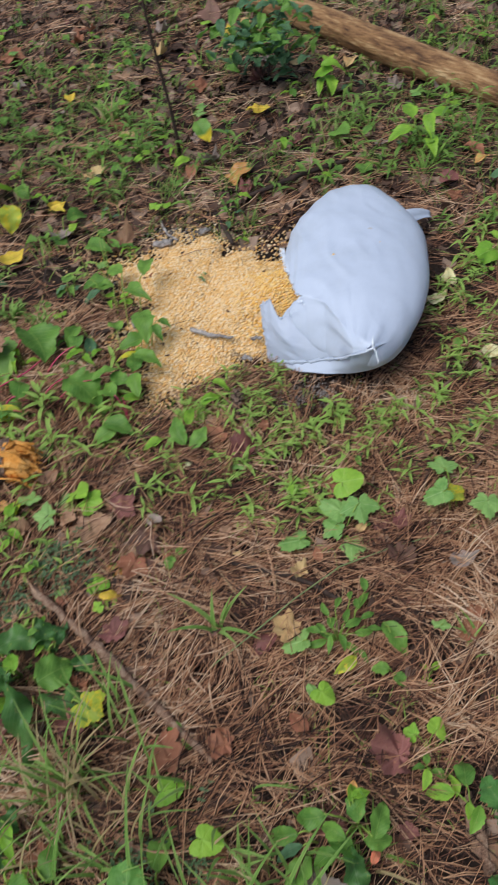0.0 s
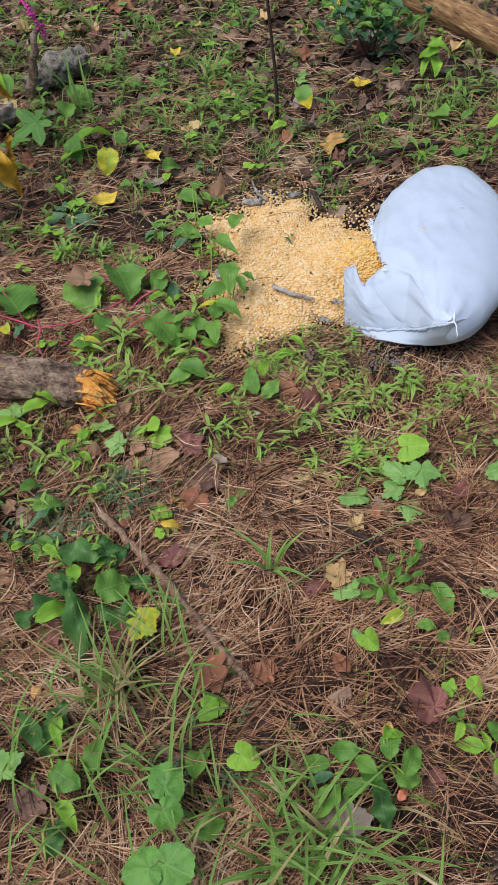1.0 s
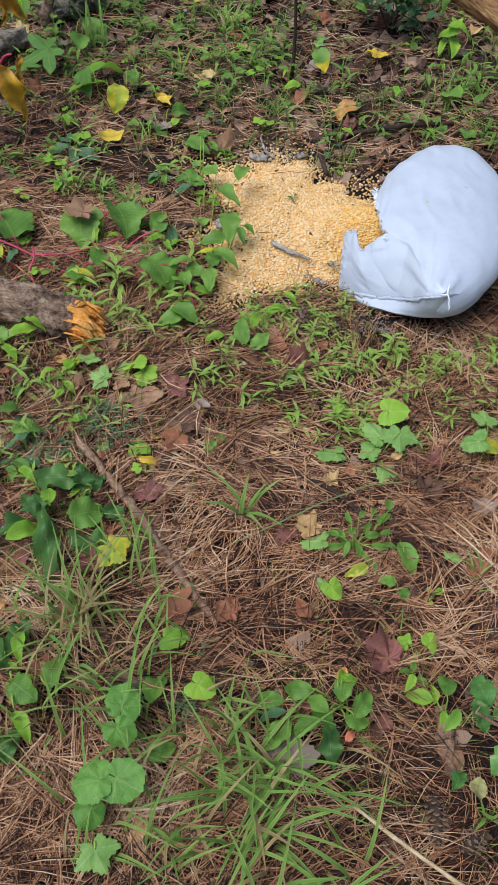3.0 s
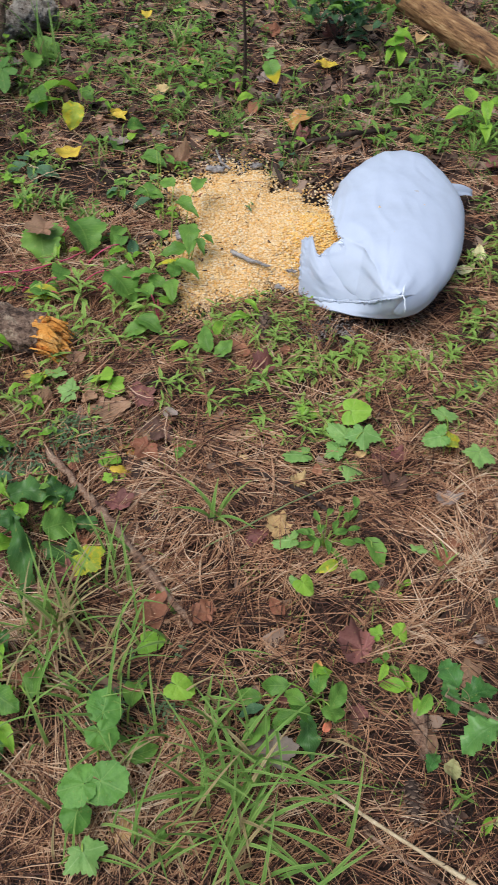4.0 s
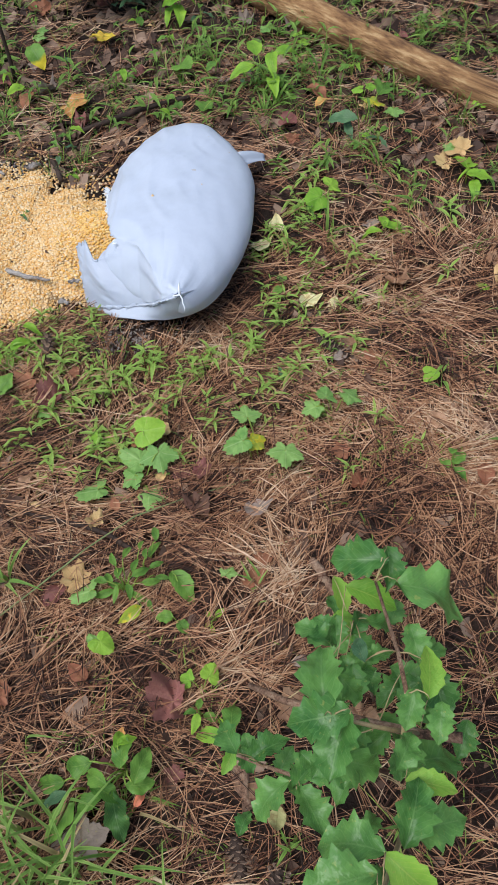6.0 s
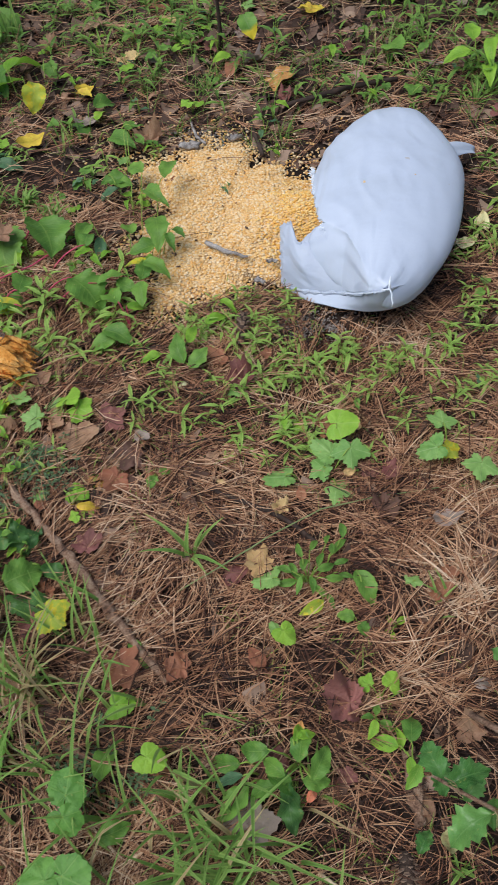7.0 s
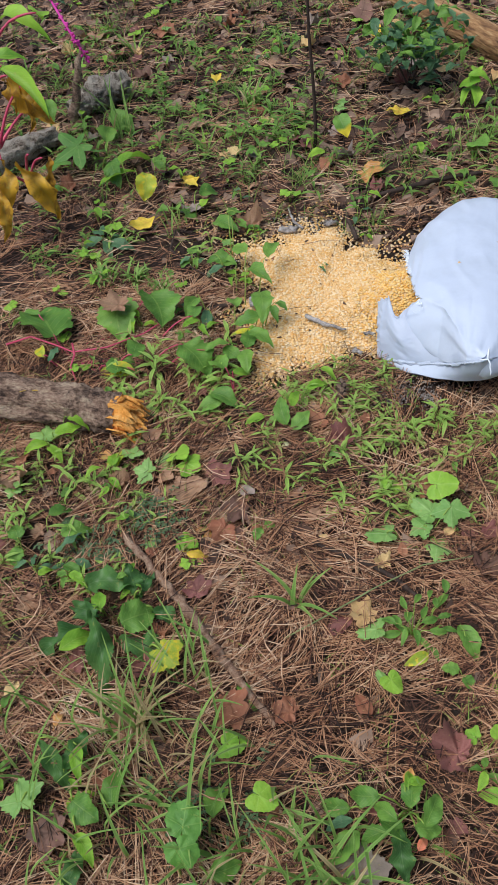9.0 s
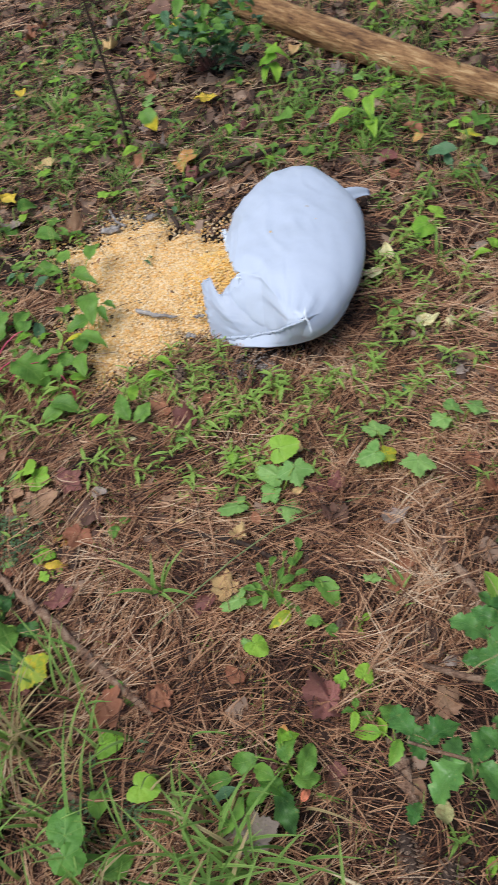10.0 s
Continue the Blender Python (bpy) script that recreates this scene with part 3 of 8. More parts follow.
build_twig_litter()


def build_loose_stems():
    """Single grass stems lying and arching over the needles."""
    rng = random.Random(19)
    for material, count, words in ((STEM, 420, "thin green grass stems lying over the needles"), (TANSTEM, 420, "thin straw-coloured grass stems lying over the needles")):
        v = []
        for i in range(7):
            s = i / 6 - 0.5
            w = 0.006 * (1.1 - abs(s) * 1.6)
            y, z = 0.16 * (0.25 - s * s), 0.22 * (0.25 - s * s)
            v += [(s, y - w, z), (s, y, z + w * 0.6), (s, y + w, z)]
        mats = []
        while len(mats) < count:
            x, y = rng.uniform(-1.6, 1.2), rng.uniform(0.0, 3.0)
            if in_pile(x, y) > -0.03 or (abs(x - 0.09) < 0.2 and abs(y - 1.47) < 0.42) or (x > 0 and rng.random() < 0.4):
                continue
            ln, fat = rng.uniform(0.06, 0.16), rng.uniform(0.1, 0.18)
            mats.append(lay(x, y, height(x, y) + rng.uniform(0.004, 0.014), rng.uniform(0, 6.3), rng.gauss(0, 0.4), rng.gauss(0, 0.15), ln, fat, ln))
        merged("grass_stems", v, grid_faces(7, 3), mats, material, words, "grass")


build_loose_stems()


# ---- spilled corn ----
KERNEL_V = [(0, -0.5, 0)] + [(0.26 * math.cos(a), -0.15 + 0.02 * math.sin(a), 0.2 * math.sin(a)) for a in np.arange(6) * math.pi / 3] + \
           [(0.42 * math.cos(a), 0.3, 0.22 * math.sin(a)) for a in np.arange(6) * math.pi / 3] + [(0, 0.42, 0.0)]
KERNEL_F = [(0, 1 + (j + 1) % 6, 1 + j) for j in range(6)] + [(13, 7 + j, 7 + (j + 1) % 6) for j in range(6)]
for _j in range(6):
    _a, _b = 1 + _j, 1 + (_j + 1) % 6
    KERNEL_F += [(_a, _b, _b + 6), (_a, _b + 6, _a + 6)]


def build_corn():
    rng = random.Random(21)
    xs, ys = np.linspace(-0.62, 0.06, 90), np.linspace(1.1, 1.8, 90)
    verts = [(x, y, corn_height(x, y) if in_pile(x, y) > 0.07 or corn_height(x, y) > 0.01 else -0.03) for y in ys for x in xs]
    heap = new("corn_heap", Build().add(verts, grid_faces(90, 90)).mesh("corn_heap", DUST))
    tagged(heap, "yellow heap of spilled corn before the torn bag", "corn", kind="stuff")
    mats, fresh = [], []
    while len(mats) + len(fresh) < 17000:
        x, y = rng.uniform(-0.62, 0.05), rng.uniform(1.1, 1.8)
        d = in_pile(x, y)
        inside = corn_height(x, y) > 0.035
        if d < 0 and not inside:
            continue
        if not inside and rng.random() > 0.35 + d * 4:
            continue
        s = rng.uniform(0.0066, 0.0098)
        flat = rng.random() < 0.9
        mouth = math.hypot((x + 0.06) / 0.085, (y - 1.42) / 0.13)
        row = fresh if rng.random() < 1.25 - mouth * 0.75 else mats
        row.append(lay(x, y, corn_height(x, y) + rng.uniform(-0.0022, 0.0022), rng.uniform(0, 6.3),
                       rng.gauss(0, 0.2 if flat else 0.6), rng.gauss(0, 0.2 if flat else 0.6), s, s, s))
    merged("corn_kernels", KERNEL_V, KERNEL_F, mats, CORN, "pale yellow dried corn kernels heaped on the ground", "corn kernels")
    merged("fresh_corn_kernels", KERNEL_V, KERNEL_F, fresh, FRESHCORN, "deep orange-yellow corn kernels spilling from the tear", "corn kernels")
    mats = []
    while len(mats) < 1700:
        x, y = rng.uniform(-0.75, 0.02), rng.uniform(1.0, 1.9)
        d = in_pile(x, y)
        if d > 0.02 or (x > -0.03 and y < 1.7) or rng.random() > math.exp(d * (7.0 if y < 1.3 else 4.2)):
            continue
        s = rng.uniform(0.006, 0.0105)
        mats.append(lay(x, y, height(x, y) + rng.uniform(0.004, 0.012), rng.uniform(0, 6.3), rng.gauss(0, 0.5), rng.gauss(0, 0.5), s, s, s))
    merged("scattered_corn", KERNEL_V, KERNEL_F, mats, CORN, "single corn kernels strewn over dark soil and needles", "corn kernels")
    mats = []
    while len(mats) < 80:
        x, y = rng.uniform(-0.6, 0.0), rng.uniform(1.15, 1.8)
        d = in_pile(x, y)
        if d < -0.2 or rng.random() > (1.0 if d < 0.1 else 0.35):
            continue
        s = rng.uniform(0.003, 0.009)
        mats.append(lay(x, y, max(corn_height(x, y), height(x, y)) + 0.004, rng.uniform(0, 6.3), rng.gauss(0, 0.6), rng.gauss(0, 0.6), s, s * 1.6, s))
    merged("dirt_crumbs", KERNEL_V, KERNEL_F, mats, LITTER, "dark crumbs of dirt and bark on the corn", "dirt crumbs")


build_corn()


def build_dust():
    """Grey meal and crumbs trodden into the soil behind the heap and before the bag."""
    rng = random.Random(38)
    mats = []
    for cx, cy, rx, ry, count in ((-0.36, 1.775, 0.11, 0.035, 420), (-0.01, 1.160, 0.12, 0.04, 1100), (-0.52, 1.60, 0.05, 0.04, 120)):
        for _ in range(count):
            x, y, c = cx + rng.gauss(0, rx * 0.6), cy + rng.gauss(0, ry * 0.6), rng.uniform(0.003, 0.007)
            mats.append(lay(x, y, height(x, y) + rng.uniform(0.003, 0.009), rng.uniform(0, 6.3), rng.gauss(0, 0.5), rng.gauss(0, 0.5), c, c * rng.uniform(0.8, 1.6), c * 0.6))
    merged("grey_crumbs", KERNEL_V, KERNEL_F, mats, GREYCHIP, "grey crumbs of rotted corn and soil beside the heap", "crumbs")


build_dust()


# ---- the torn bag ----
def poly_cloth(name, thin):
    m, n, l, b = shader(name)
    tc = n.new("ShaderNodeTexCoord").outputs["Object"]
    dirt = grain(n, l, 7.0, 6, tc, 0.65)
    col = ramp(n, l, dirt, [(0.2, (0.51, 0.57, 0.67)), (0.5, (0.578, 0.645, 0.77)), (0.8, (0.613, 0.68, 0.8))])
    spots = calc(n, l, "GREATER_THAN", grain(n, l, 42.0, 2, tc), 0.765)
    col = mixed(n, l, "MIX", calc(n, l, "MULTIPLY", spots, 0.5), col, (0.5, 0.42, 0.33))
    l.new(col, b.inputs["Base Color"])
    b.inputs["Roughness"].default_value, b.inputs["Specular IOR Level"].default_value = 0.42, 0.4
    weave = []
    for axis in ("X", "Y"):
        w = n.new("ShaderNodeTexWave")
        w.bands_direction, w.inputs["Scale"].default_value = axis, 150.0
        l.new(tc, w.inputs["Vector"])
        weave.append(w.outputs["Fac"])
    fine = calc(n, l, "MULTIPLY", calc(n, l, "ADD", weave[0], weave[1]), 0.03)
    relief(n, l, b, calc(n, l, "ADD", fine, grain(n, l, 16.0, 4, tc)), 0.35, 0.005)
    t = n.new("ShaderNodeBsdfTranslucent")
    l.new(col, t.inputs[0])
    mx = n.new("ShaderNodeMixShader")
    mx.inputs[0].default_value = thin
    l.new(b.outputs[0], mx.inputs[1]), l.new(t.outputs[0], mx.inputs[2])
    l.new(mx.outputs[0], n["Material Output"].inputs[0])
    return m


POLY = poly_cloth("white_woven_plastic", 0.08)
LOOSEPOLY = poly_cloth("thin_white_woven_plastic", 0.25)
THREAD = mottled("white_thread", [(0.3, (0.74, 0.8, 0.88)), (0.7, (0.85, 0.9, 0.96))], 90.0, 0.6, 0.1, 0.0005)
BAG_AT = Vector((0.094, 1.485, 0.080))
BAG_U = Vector((0.0114, 0.9917, -0.1275))
BAG_V = Vector((0.9999, -0.0114, 0.0))
BAG_W = BAG_V.cross(BAG_U)
KNOT = Vector((0.122, 1.122, 0.174))
SEAM = [(-0.095, 1.262, 0.012), (-0.050, 1.235, 0.035), (-0.012, 1.222, 0.047), (0.028, 1.204, 0.070), (0.054, 1.176, 0.099), (0.084, 1.136, 0.146), (0.122, 1.120, 0.174)]
BELLY = [(-0.090, 1.258, 0.008), (-0.047, 1.222, 0.020), (-0.012, 1.200, 0.034), (0.028, 1.181, 0.047), (0.060, 1.166, 0.060), (0.098, 1.154, 0.076), (0.135, 1.163, 0.078)]


def bag_point(u, turn, swell=1.0):
    """A place on the bag: u runs from the sewn end (-1) to the far end (1), turn goes round it."""
    c, w = math.cos(turn), math.sin(turn)
    r = math.sqrt(max(1 - abs(u) ** (1.9 if u < 0 else 3.9), 0.0)) * swell
    k = 1 - 0.27 * math.exp(-(((u - 0.8) / 0.35) ** 2)) * max(0.0, -c) - 0.29 * math.exp(-(((u - 0.85) / 0.3) ** 2)) * max(0.0, c)
    k -= 0.18 * math.exp(-(((u + 0.9) / 0.35) ** 2)) * max(0.0, c)
    v = math.copysign(abs(c) ** 0.58, c) if w < 0 else c
    p = BAG_AT + BAG_U * ((0.388 if u < 0 else 0.361) * u) + BAG_V * (0.169 * v * r * k) + BAG_W * (0.0805 * w * r)
    p.y += 0.047 * max(0.0, -w) * r * max(0.0, -u - 0.2)
    return p


def seam_wall(x, z):
    """How far back the sewn end is drawn in, beside and below the closure."""
    if x > 0.18:
        return -9.0
    xs, ys, zs = zip(*SEAM)
    y, top = float(np.interp(x, xs, ys)), float(np.interp(x, xs, zs))
    slack = max(0.0, (x - 0.105) / 0.06) ** 2 * 0.1
    return y + (0.010 + (0.5 - 0.42 * min(1.0, max(0.0, (x - 0.02) / 0.1)) ** 1.5) * (top - z) if z < top else 0.85 * (z - top)) - 0.009 - slack


SPECK = Build().add(KERNEL_V, KERNEL_F).mesh("corn_kernel", CORN)


def build_bag():
    rng = random.Random(3)
    bag = empty("corn_bag", (0.094, 1.489, 0.0), "white woven plastic feed bag lying torn open on the needles", "bag")
    inv = Matrix.Translation((-0.094, -1.489, 0.0))
    rows, cols = 150, 260
    verts, uvs, keep = [], [], []
    for i in range(rows + 1):
        u = -math.cos(math.pi * i / rows)
        for j in range(cols):
            a = 2 * math.pi * j / cols
            deg = math.degrees(a)
            p = bag_point(u, a)
            out = (BAG_V * math.cos(a) + BAG_W * math.sin(a)).normalized()
            near = max(0.0, -u - 0.25)
            fold = 0.0042 * near * math.sin(a * 9 + 2.5 * math.sin(u * 5)) * max(0.0, math.sin(a)) * (1.2 if deg > 95 else 0.25) * min(1.0, (1 + u) * 6)
            fold += 0.0045 * noise.noise((p.x * 9, p.y * 7, 2.0)) + 0.0018 * noise.noise((p.x * 30, p.y * 16, 5.0))
            ridge = 1 - abs(noise.noise((p.x * 14 + p.y * 5, p.y * 6, 8.0))) * 3
            fold += 0.003 * max(0.0, ridge) * (0.25 + max(0.0, math.sin(a - 0.9)) * 0.75)
            fold += 0.0009 * math.sin(deg * 0.55 + 6 * noise.noise((p.x * 6, p.y * 6, 3.0))) * math.exp(-(((deg - 150) / 22) ** 2)) * math.exp(-((u + 0.2) ** 2) / 0.15)
            crease = math.exp(-(((u + 0.62 + (deg - 140) * 0.006) / 0.035) ** 2)) * math.exp(-(((deg - 135) / 28) ** 2))
            fold -= 0.002 * crease
            rib = math.exp(-(((deg - 84) / 7) ** 2)) * max(0.0, -u - 0.6) * 0.012
            pleat = min(1.0, max(0.0, (-u - 0.5) / 0.3)) * max(0.0, math.sin(a)) * (0.0016 * noise.noise((deg * 0.16 + u * 3, u * 2.0, 3.0)) + 0.0006 * noise.noise((deg * 0.42, u * 3.0, 9.0))) * (0.35 if deg < 88 else 1.0)
            fold += pleat
            dent = math.exp(-(((u + 0.70) / 0.16) ** 2)) * math.exp(-(((deg - 118) / 24) ** 2))
            pinch = math.exp(-(((deg - 62) / 9) ** 2)) * math.exp(-(((u + 0.86) / 0.12) ** 2))
            slack = math.exp(-(((u + 0.72) / 0.17) ** 2)) * math.exp(-(((deg - 150) / 30) ** 2))
            p = p + out * (fold + rib - 0.002 * dent + 0.004 * pinch - 0.002 * slack)
            drawn = math.exp(-(((p - KNOT).length / 0.045) ** 2))
            p += Vector((0.003, -0.008, 0.022)) * drawn
            wall = seam_wall(p.x, p.z)
            inside = min(1.0, max(0.0, (wall - p.y) / 0.025))
            ray = math.atan2(p.z - KNOT.z, KNOT.x - p.x)
            d = p.y - wall
            p.y = wall + 0.5 * (d + math.sqrt(d * d + 0.030 ** 2))
            p.y += inside * min(1.0, (p - KNOT).length / 0.06) * (0.0028 * math.sin(ray * 15 + 2.0 * math.sin(ray * 4)) + 0.004 * noise.noise((ray * 5, (p - KNOT).length * 14, 6.0)))
            p.z = max(p.z, 0.003 + 0.002 * rng.random())
            verts.append(inv @ p)
            uvs.append((j / cols, i / rows))
    faces = []
    for q in grid_faces(rows + 1, cols, True):
        i, j = q[0] // cols, q[0] % cols
        u, deg = -math.cos(math.pi * (i + 0.5) / rows), 360 * (j + 0.5) / cols
        lip = 172 - (0.16 - u) * 56 if u > -0.23 else 150 - (-0.23 - u) * 25
        lip += 1.2 * math.sin(u * 40) + 0.8 * math.sin(u * 97)
        if -0.54 < u < 0.17 and lip < deg < 222:
            continue
        faces.append(q)
    b = Build().add(verts, faces, uvs)
    body = part("body", b.mesh("body", POLY), bag)
    thick = body.modifiers.new("cloth", "SOLIDIFY")
    thick.thickness, thick.offset = 0.0008, -1
    # the line of the sewn closure, from the loose corner to the knot, and the fullest line of the panel below it
    way = [Vector(p) for p in SEAM]
    top_way = way + [Vector(p) for p in ((0.160, 1.172, 0.148), (0.198, 1.232, 0.118), (0.228, 1.350, 0.095))]
    low_way = [Vector(p) for p in BELLY] + [Vector(p) for p in ((0.175, 1.200, 0.074), (0.212, 1.272, 0.068), (0.232, 1.390, 0.060))]

    def along(way, s):
        s *= len(way) - 1
        k = min(int(s), len(way) - 2)
        p0, p1, p2, p3 = way[max(k - 1, 0)], way[k], way[k + 1], way[min(k + 2, len(way) - 1)]
        t = s - k
        return 0.5 * ((2 * p1) + (p2 - p0) * t + (2 * p0 - 5 * p1 + 4 * p2 - p3) * t * t + (3 * p1 - p0 - 3 * p2 + p3) * t ** 3)

    def seam_at(s):
        return along(way, s)

    def cloth(name, rows, cols, place, label="", stuff=LOOSEPOLY):
        verts = [inv @ place(i / rows, j / cols) for i in range(rows + 1) for j in range(cols + 1)]
        uvs = [(i / rows, j / cols) for i in range(rows + 1) for j in range(cols + 1)]
        ob = part(name, Build().add(verts, grid_faces(rows + 1, cols + 1), uvs).mesh(name, stuff), bag, label)
        thick = ob.modifiers.new("cloth", "SOLIDIFY")
        thick.thickness, thick.offset = 0.0008, -1
        return ob

    # the loose corner beside the tear, one sheet from the body out to its standing edge
    lip_end = bag_point(-0.54, radians(141), 0.99)
    tip, foot = Vector((-0.110, 1.318, 0.086)), Vector((-0.106, 1.266, 0.004))

    def lift(s):
        k = min(1.0, max(0.0, (s - 0.62) / 0.12))
        return k * k * (3 - 2 * k) * (1 - 0.2 * max(0.0, s - 0.8) / 0.2)

    def top_edge(s):
        return lip_end.lerp(tip, s) + Vector((0.0, -0.006, -0.007)) * math.sin(math.pi * s ** 0.8) + Vector((0, 0, 0.0015 * math.sin(s * 31))) + Vector((-0.010, 0.032, 0.024)) * lift(s) * (1 + 0.35 * noise.noise((s * 16, 2.0, 5.0)))

    def corner_sheet(s, t):
        k = max(0.0, (s - 0.80) / 0.20)
        low = seam_at(0.95 * max(0.0, 1 - s / 0.80)) if s < 0.80 else way[0].lerp(foot, k)
        p = top_edge(s).lerp(low, t)
        k = min(1.0, max(0.0, (s - 0.3) / 0.3))
        k = k * k * (3 - 2 * k)
        mid = math.sin(math.pi * t)
        bulge = mid * 0.014 * k * math.sin(math.pi * min(1.0, s)) ** 0.7
        c = s - 0.34 * (1 - t)
        folds = 0.0
        for at, wide, deep in ((-0.20, 0.045, -0.006), (-0.06, 0.05, 0.004), (0.08, 0.035, -0.0075), (0.17, 0.05, 0.003), (0.27, 0.03, -0.003), (0.42, 0.07, 0.003)):
            folds += deep * math.exp(-(((c - at) / wide) ** 2))
        folds -= 0.0085 * math.exp(-(((s - 0.70 + 0.10 * t) / 0.045) ** 2)) * min(1.0, t * 1.6)
        fine = max(0.0, s - 0.72) * 4
        ripple = 0.003 * noise.noise((s * 6 + t * 2, t * 3, 1.0)) + 0.0012 * noise.noise((s * 17 + t * 8, t * 7, 7.0))
        ripple += fine * 0.0042 * noise.noise((s * 8, t * 17 + s * 6, 4.0))
        p = p + Vector((-0.5, -0.55, 0.62)) * (bulge + k * (0.4 * folds * min(1.0, mid * 1.6 + 0.1) + ripple * (0.3 + mid)))
        p.y += max(0.0, seam_wall(p.x, p.z) + 0.026 - p.y) * (1 - k) * (1 - t ** 5)
        p.z = max(p.z, 0.004)
        return p

    cloth("torn_corner", 72, 44, corner_sheet, "crumpled loose corner beside the tear")

    # the panel below the closure, full and drawn in beneath the bag
    def under_sheet(s, t):
        a, m = along(top_way, s), along(low_way, s)
        low = Vector((m.x * 0.95 + 0.005, m.y + 1.35 * m.z, 0.003))
        p = a.lerp(m, t / 0.5) if t < 0.5 else m.lerp(low, (t - 0.5) / 0.5)
        p = p + Vector((0, -0.66, -0.4)) * (0.006 * math.sin(2 * math.pi * t) ** 2 if t < 0.5 else 0.008 * math.sin(2 * math.pi * (t - 0.5)))
        pucker = 0.0022 * math.sin(s * 62 + 2 * noise.noise((s * 9, t, 1.0))) * max(0.0, 1 - t * 2.4) + 0.003 * noise.noise((s * 8, t * 3, 6.0)) * math.sin(math.pi * min(1, t * 1.3))
        p += Vector((0, -0.7, -0.3)) * pucker
        p.z = max(p.z, 0.003)
        return p

    cloth("underside", 70, 28, under_sheet, "", POLY)

    # the hem turned back along the standing lip
    def hem_sheet(s, t):
        w = t * 4.4 - 1.2
        return top_edge(0.54 + 0.46 * s) + Vector((-0.3, -0.8, 0)) * (0.0028 * math.cos(w)) + Vector((0, 0.0, 0.0028 * math.sin(w)))

    cloth("turned_hem", 30, 10, hem_sheet, "rolled white hem at the torn corner")

    # the sewn closure: a narrow soft welt with a fraying edge
    line = [seam_at(k / 90) for k in range(91)]
    edge = ((0.003, 0.004), (-0.002, 0.0035), (-0.0052, 0.001), (-0.0062, -0.003), (-0.0055, -0.0075))

    def seam_sheet(s, t):
        k = round(s * 90)
        o, z = edge[round(t * 4)]
        thin = 0.35 + 0.4 * math.sin(math.pi * (0.12 + 0.8 * s)) * (0.8 + 0.4 * noise.noise((s * 14, 3.0, 1.0)))
        sway = 0.0040 * noise.noise((k * 0.23, t * 1.5, 2.0)) + 0.0026 * noise.noise((k * 0.71, t * 2, 8.0))
        return line[k] + Vector((sway * 0.4, o * thin - 0.001 + sway * 0.5, z * thin + sway))

    seam = cloth("sewn_seam", 90, 4, seam_sheet, "frayed folded hem with a stitched closure")
    st = Build()
    for i in range(2, 89, 2):
        p = inv @ line[i]
        tube(st, [p + Vector((-0.0016, -0.0052, 0.0028)), p + Vector((0.0018, -0.0054, 0.0026))], [0.0005, 0.0005], 4)
    part("stitching", st.mesh("stitching", THREAD), seam)
    cord = Build()
    k = inv @ (way[-1] + Vector((0, -0.004, 0.003)))
    tube(cord, [k + Vector(o) for o in ((-0.014, -0.002, 0.0), (0, 0, 0.002), (0.005, -0.006, -0.003), (0.006, -0.012, -0.009), (0.009, -0.017, -0.015), (0.008, -0.021, -0.021))], [0.0012, 0.002, 0.0015, 0.0012, 0.0015, 0.0008], 7, 0.25, rng)
    tube(cord, [k + Vector(o) for o in ((0, 0, 0.0), (-0.001, 0.010, 0.010), (0.0, 0.02, 0.016))], [0.0028, 0.0022, 0.0006], 6)
    part("draw_string", cord.mesh("draw_string", THREAD), bag, "loose knotted white closing string")
    # the ear at the far corner
    root, end = bag_point(0.56, radians(22), 0.98), Vector((0.291, 1.735, 0.042))
    verts, uvs = [], []
    for i in range(13):
        s = i / 12
        q = root.lerp(end, s) + Vector((0, 0, 0.004 * math.sin(s * 3)))
        w = 0.022 * (1 - s) ** 1.3 + 0.008 + 0.003 * s
        for j in range(7):
            t = j / 3 - 1
            verts.append(inv @ (q + Vector((0.25, -1, 0)) * (w * t) + Vector((0, 0, 0.006 * math.cos(t * 4 + s * 2) - 0.012 * t * t))))
            uvs.append((s, j / 6))
    ear = part("tied_ear", Build().add(verts, grid_faces(13, 7), uvs).mesh("tied_ear", POLY), bag, "gathered white corner ear")
    ear.modifiers.new("cloth", "SOLIDIFY").thickness = 0.001
    # frayed threads along the tear
    fray = Build()
    for i in range(230):
        u = rng.uniform(-0.53, 0.16)
        lip = 172 - (0.16 - u) * 56 if u > -0.23 else 150 - (-0.23 - u) * 25
        p = inv @ bag_point(u, radians(lip - 3 + rng.uniform(-1, 3)), 1.005)
        d = Vector((-0.5 + rng.gauss(0, 0.25), rng.gauss(0, 0.4), -0.55 + rng.gauss(0, 0.35))).normalized() * rng.uniform(0.003, 0.009)
        side = d.cross(Vector((0, 0, 1))).normalized() * 0.0009
        fray.add([p - side, p + side, p + d + side * 0.3, p + d - side * 0.3], [(0, 1, 2, 3)])
    for i in range(60):
        s = rng.random()
        p = inv @ top_edge(s)
        d = Vector((rng.gauss(0, 0.3), 0.5 + rng.gauss(0, 0.3), 0.6)).normalized() * rng.uniform(0.003, 0.010)
        side = d.cross(Vector((1, 0, 0))).normalized() * 0.0011
        fray.add([p - side, p + side, p + d + side * 0.3, p + d - side * 0.3], [(0, 1, 2, 3)])
    q = inv @ bag_point(0.16, radians(170))
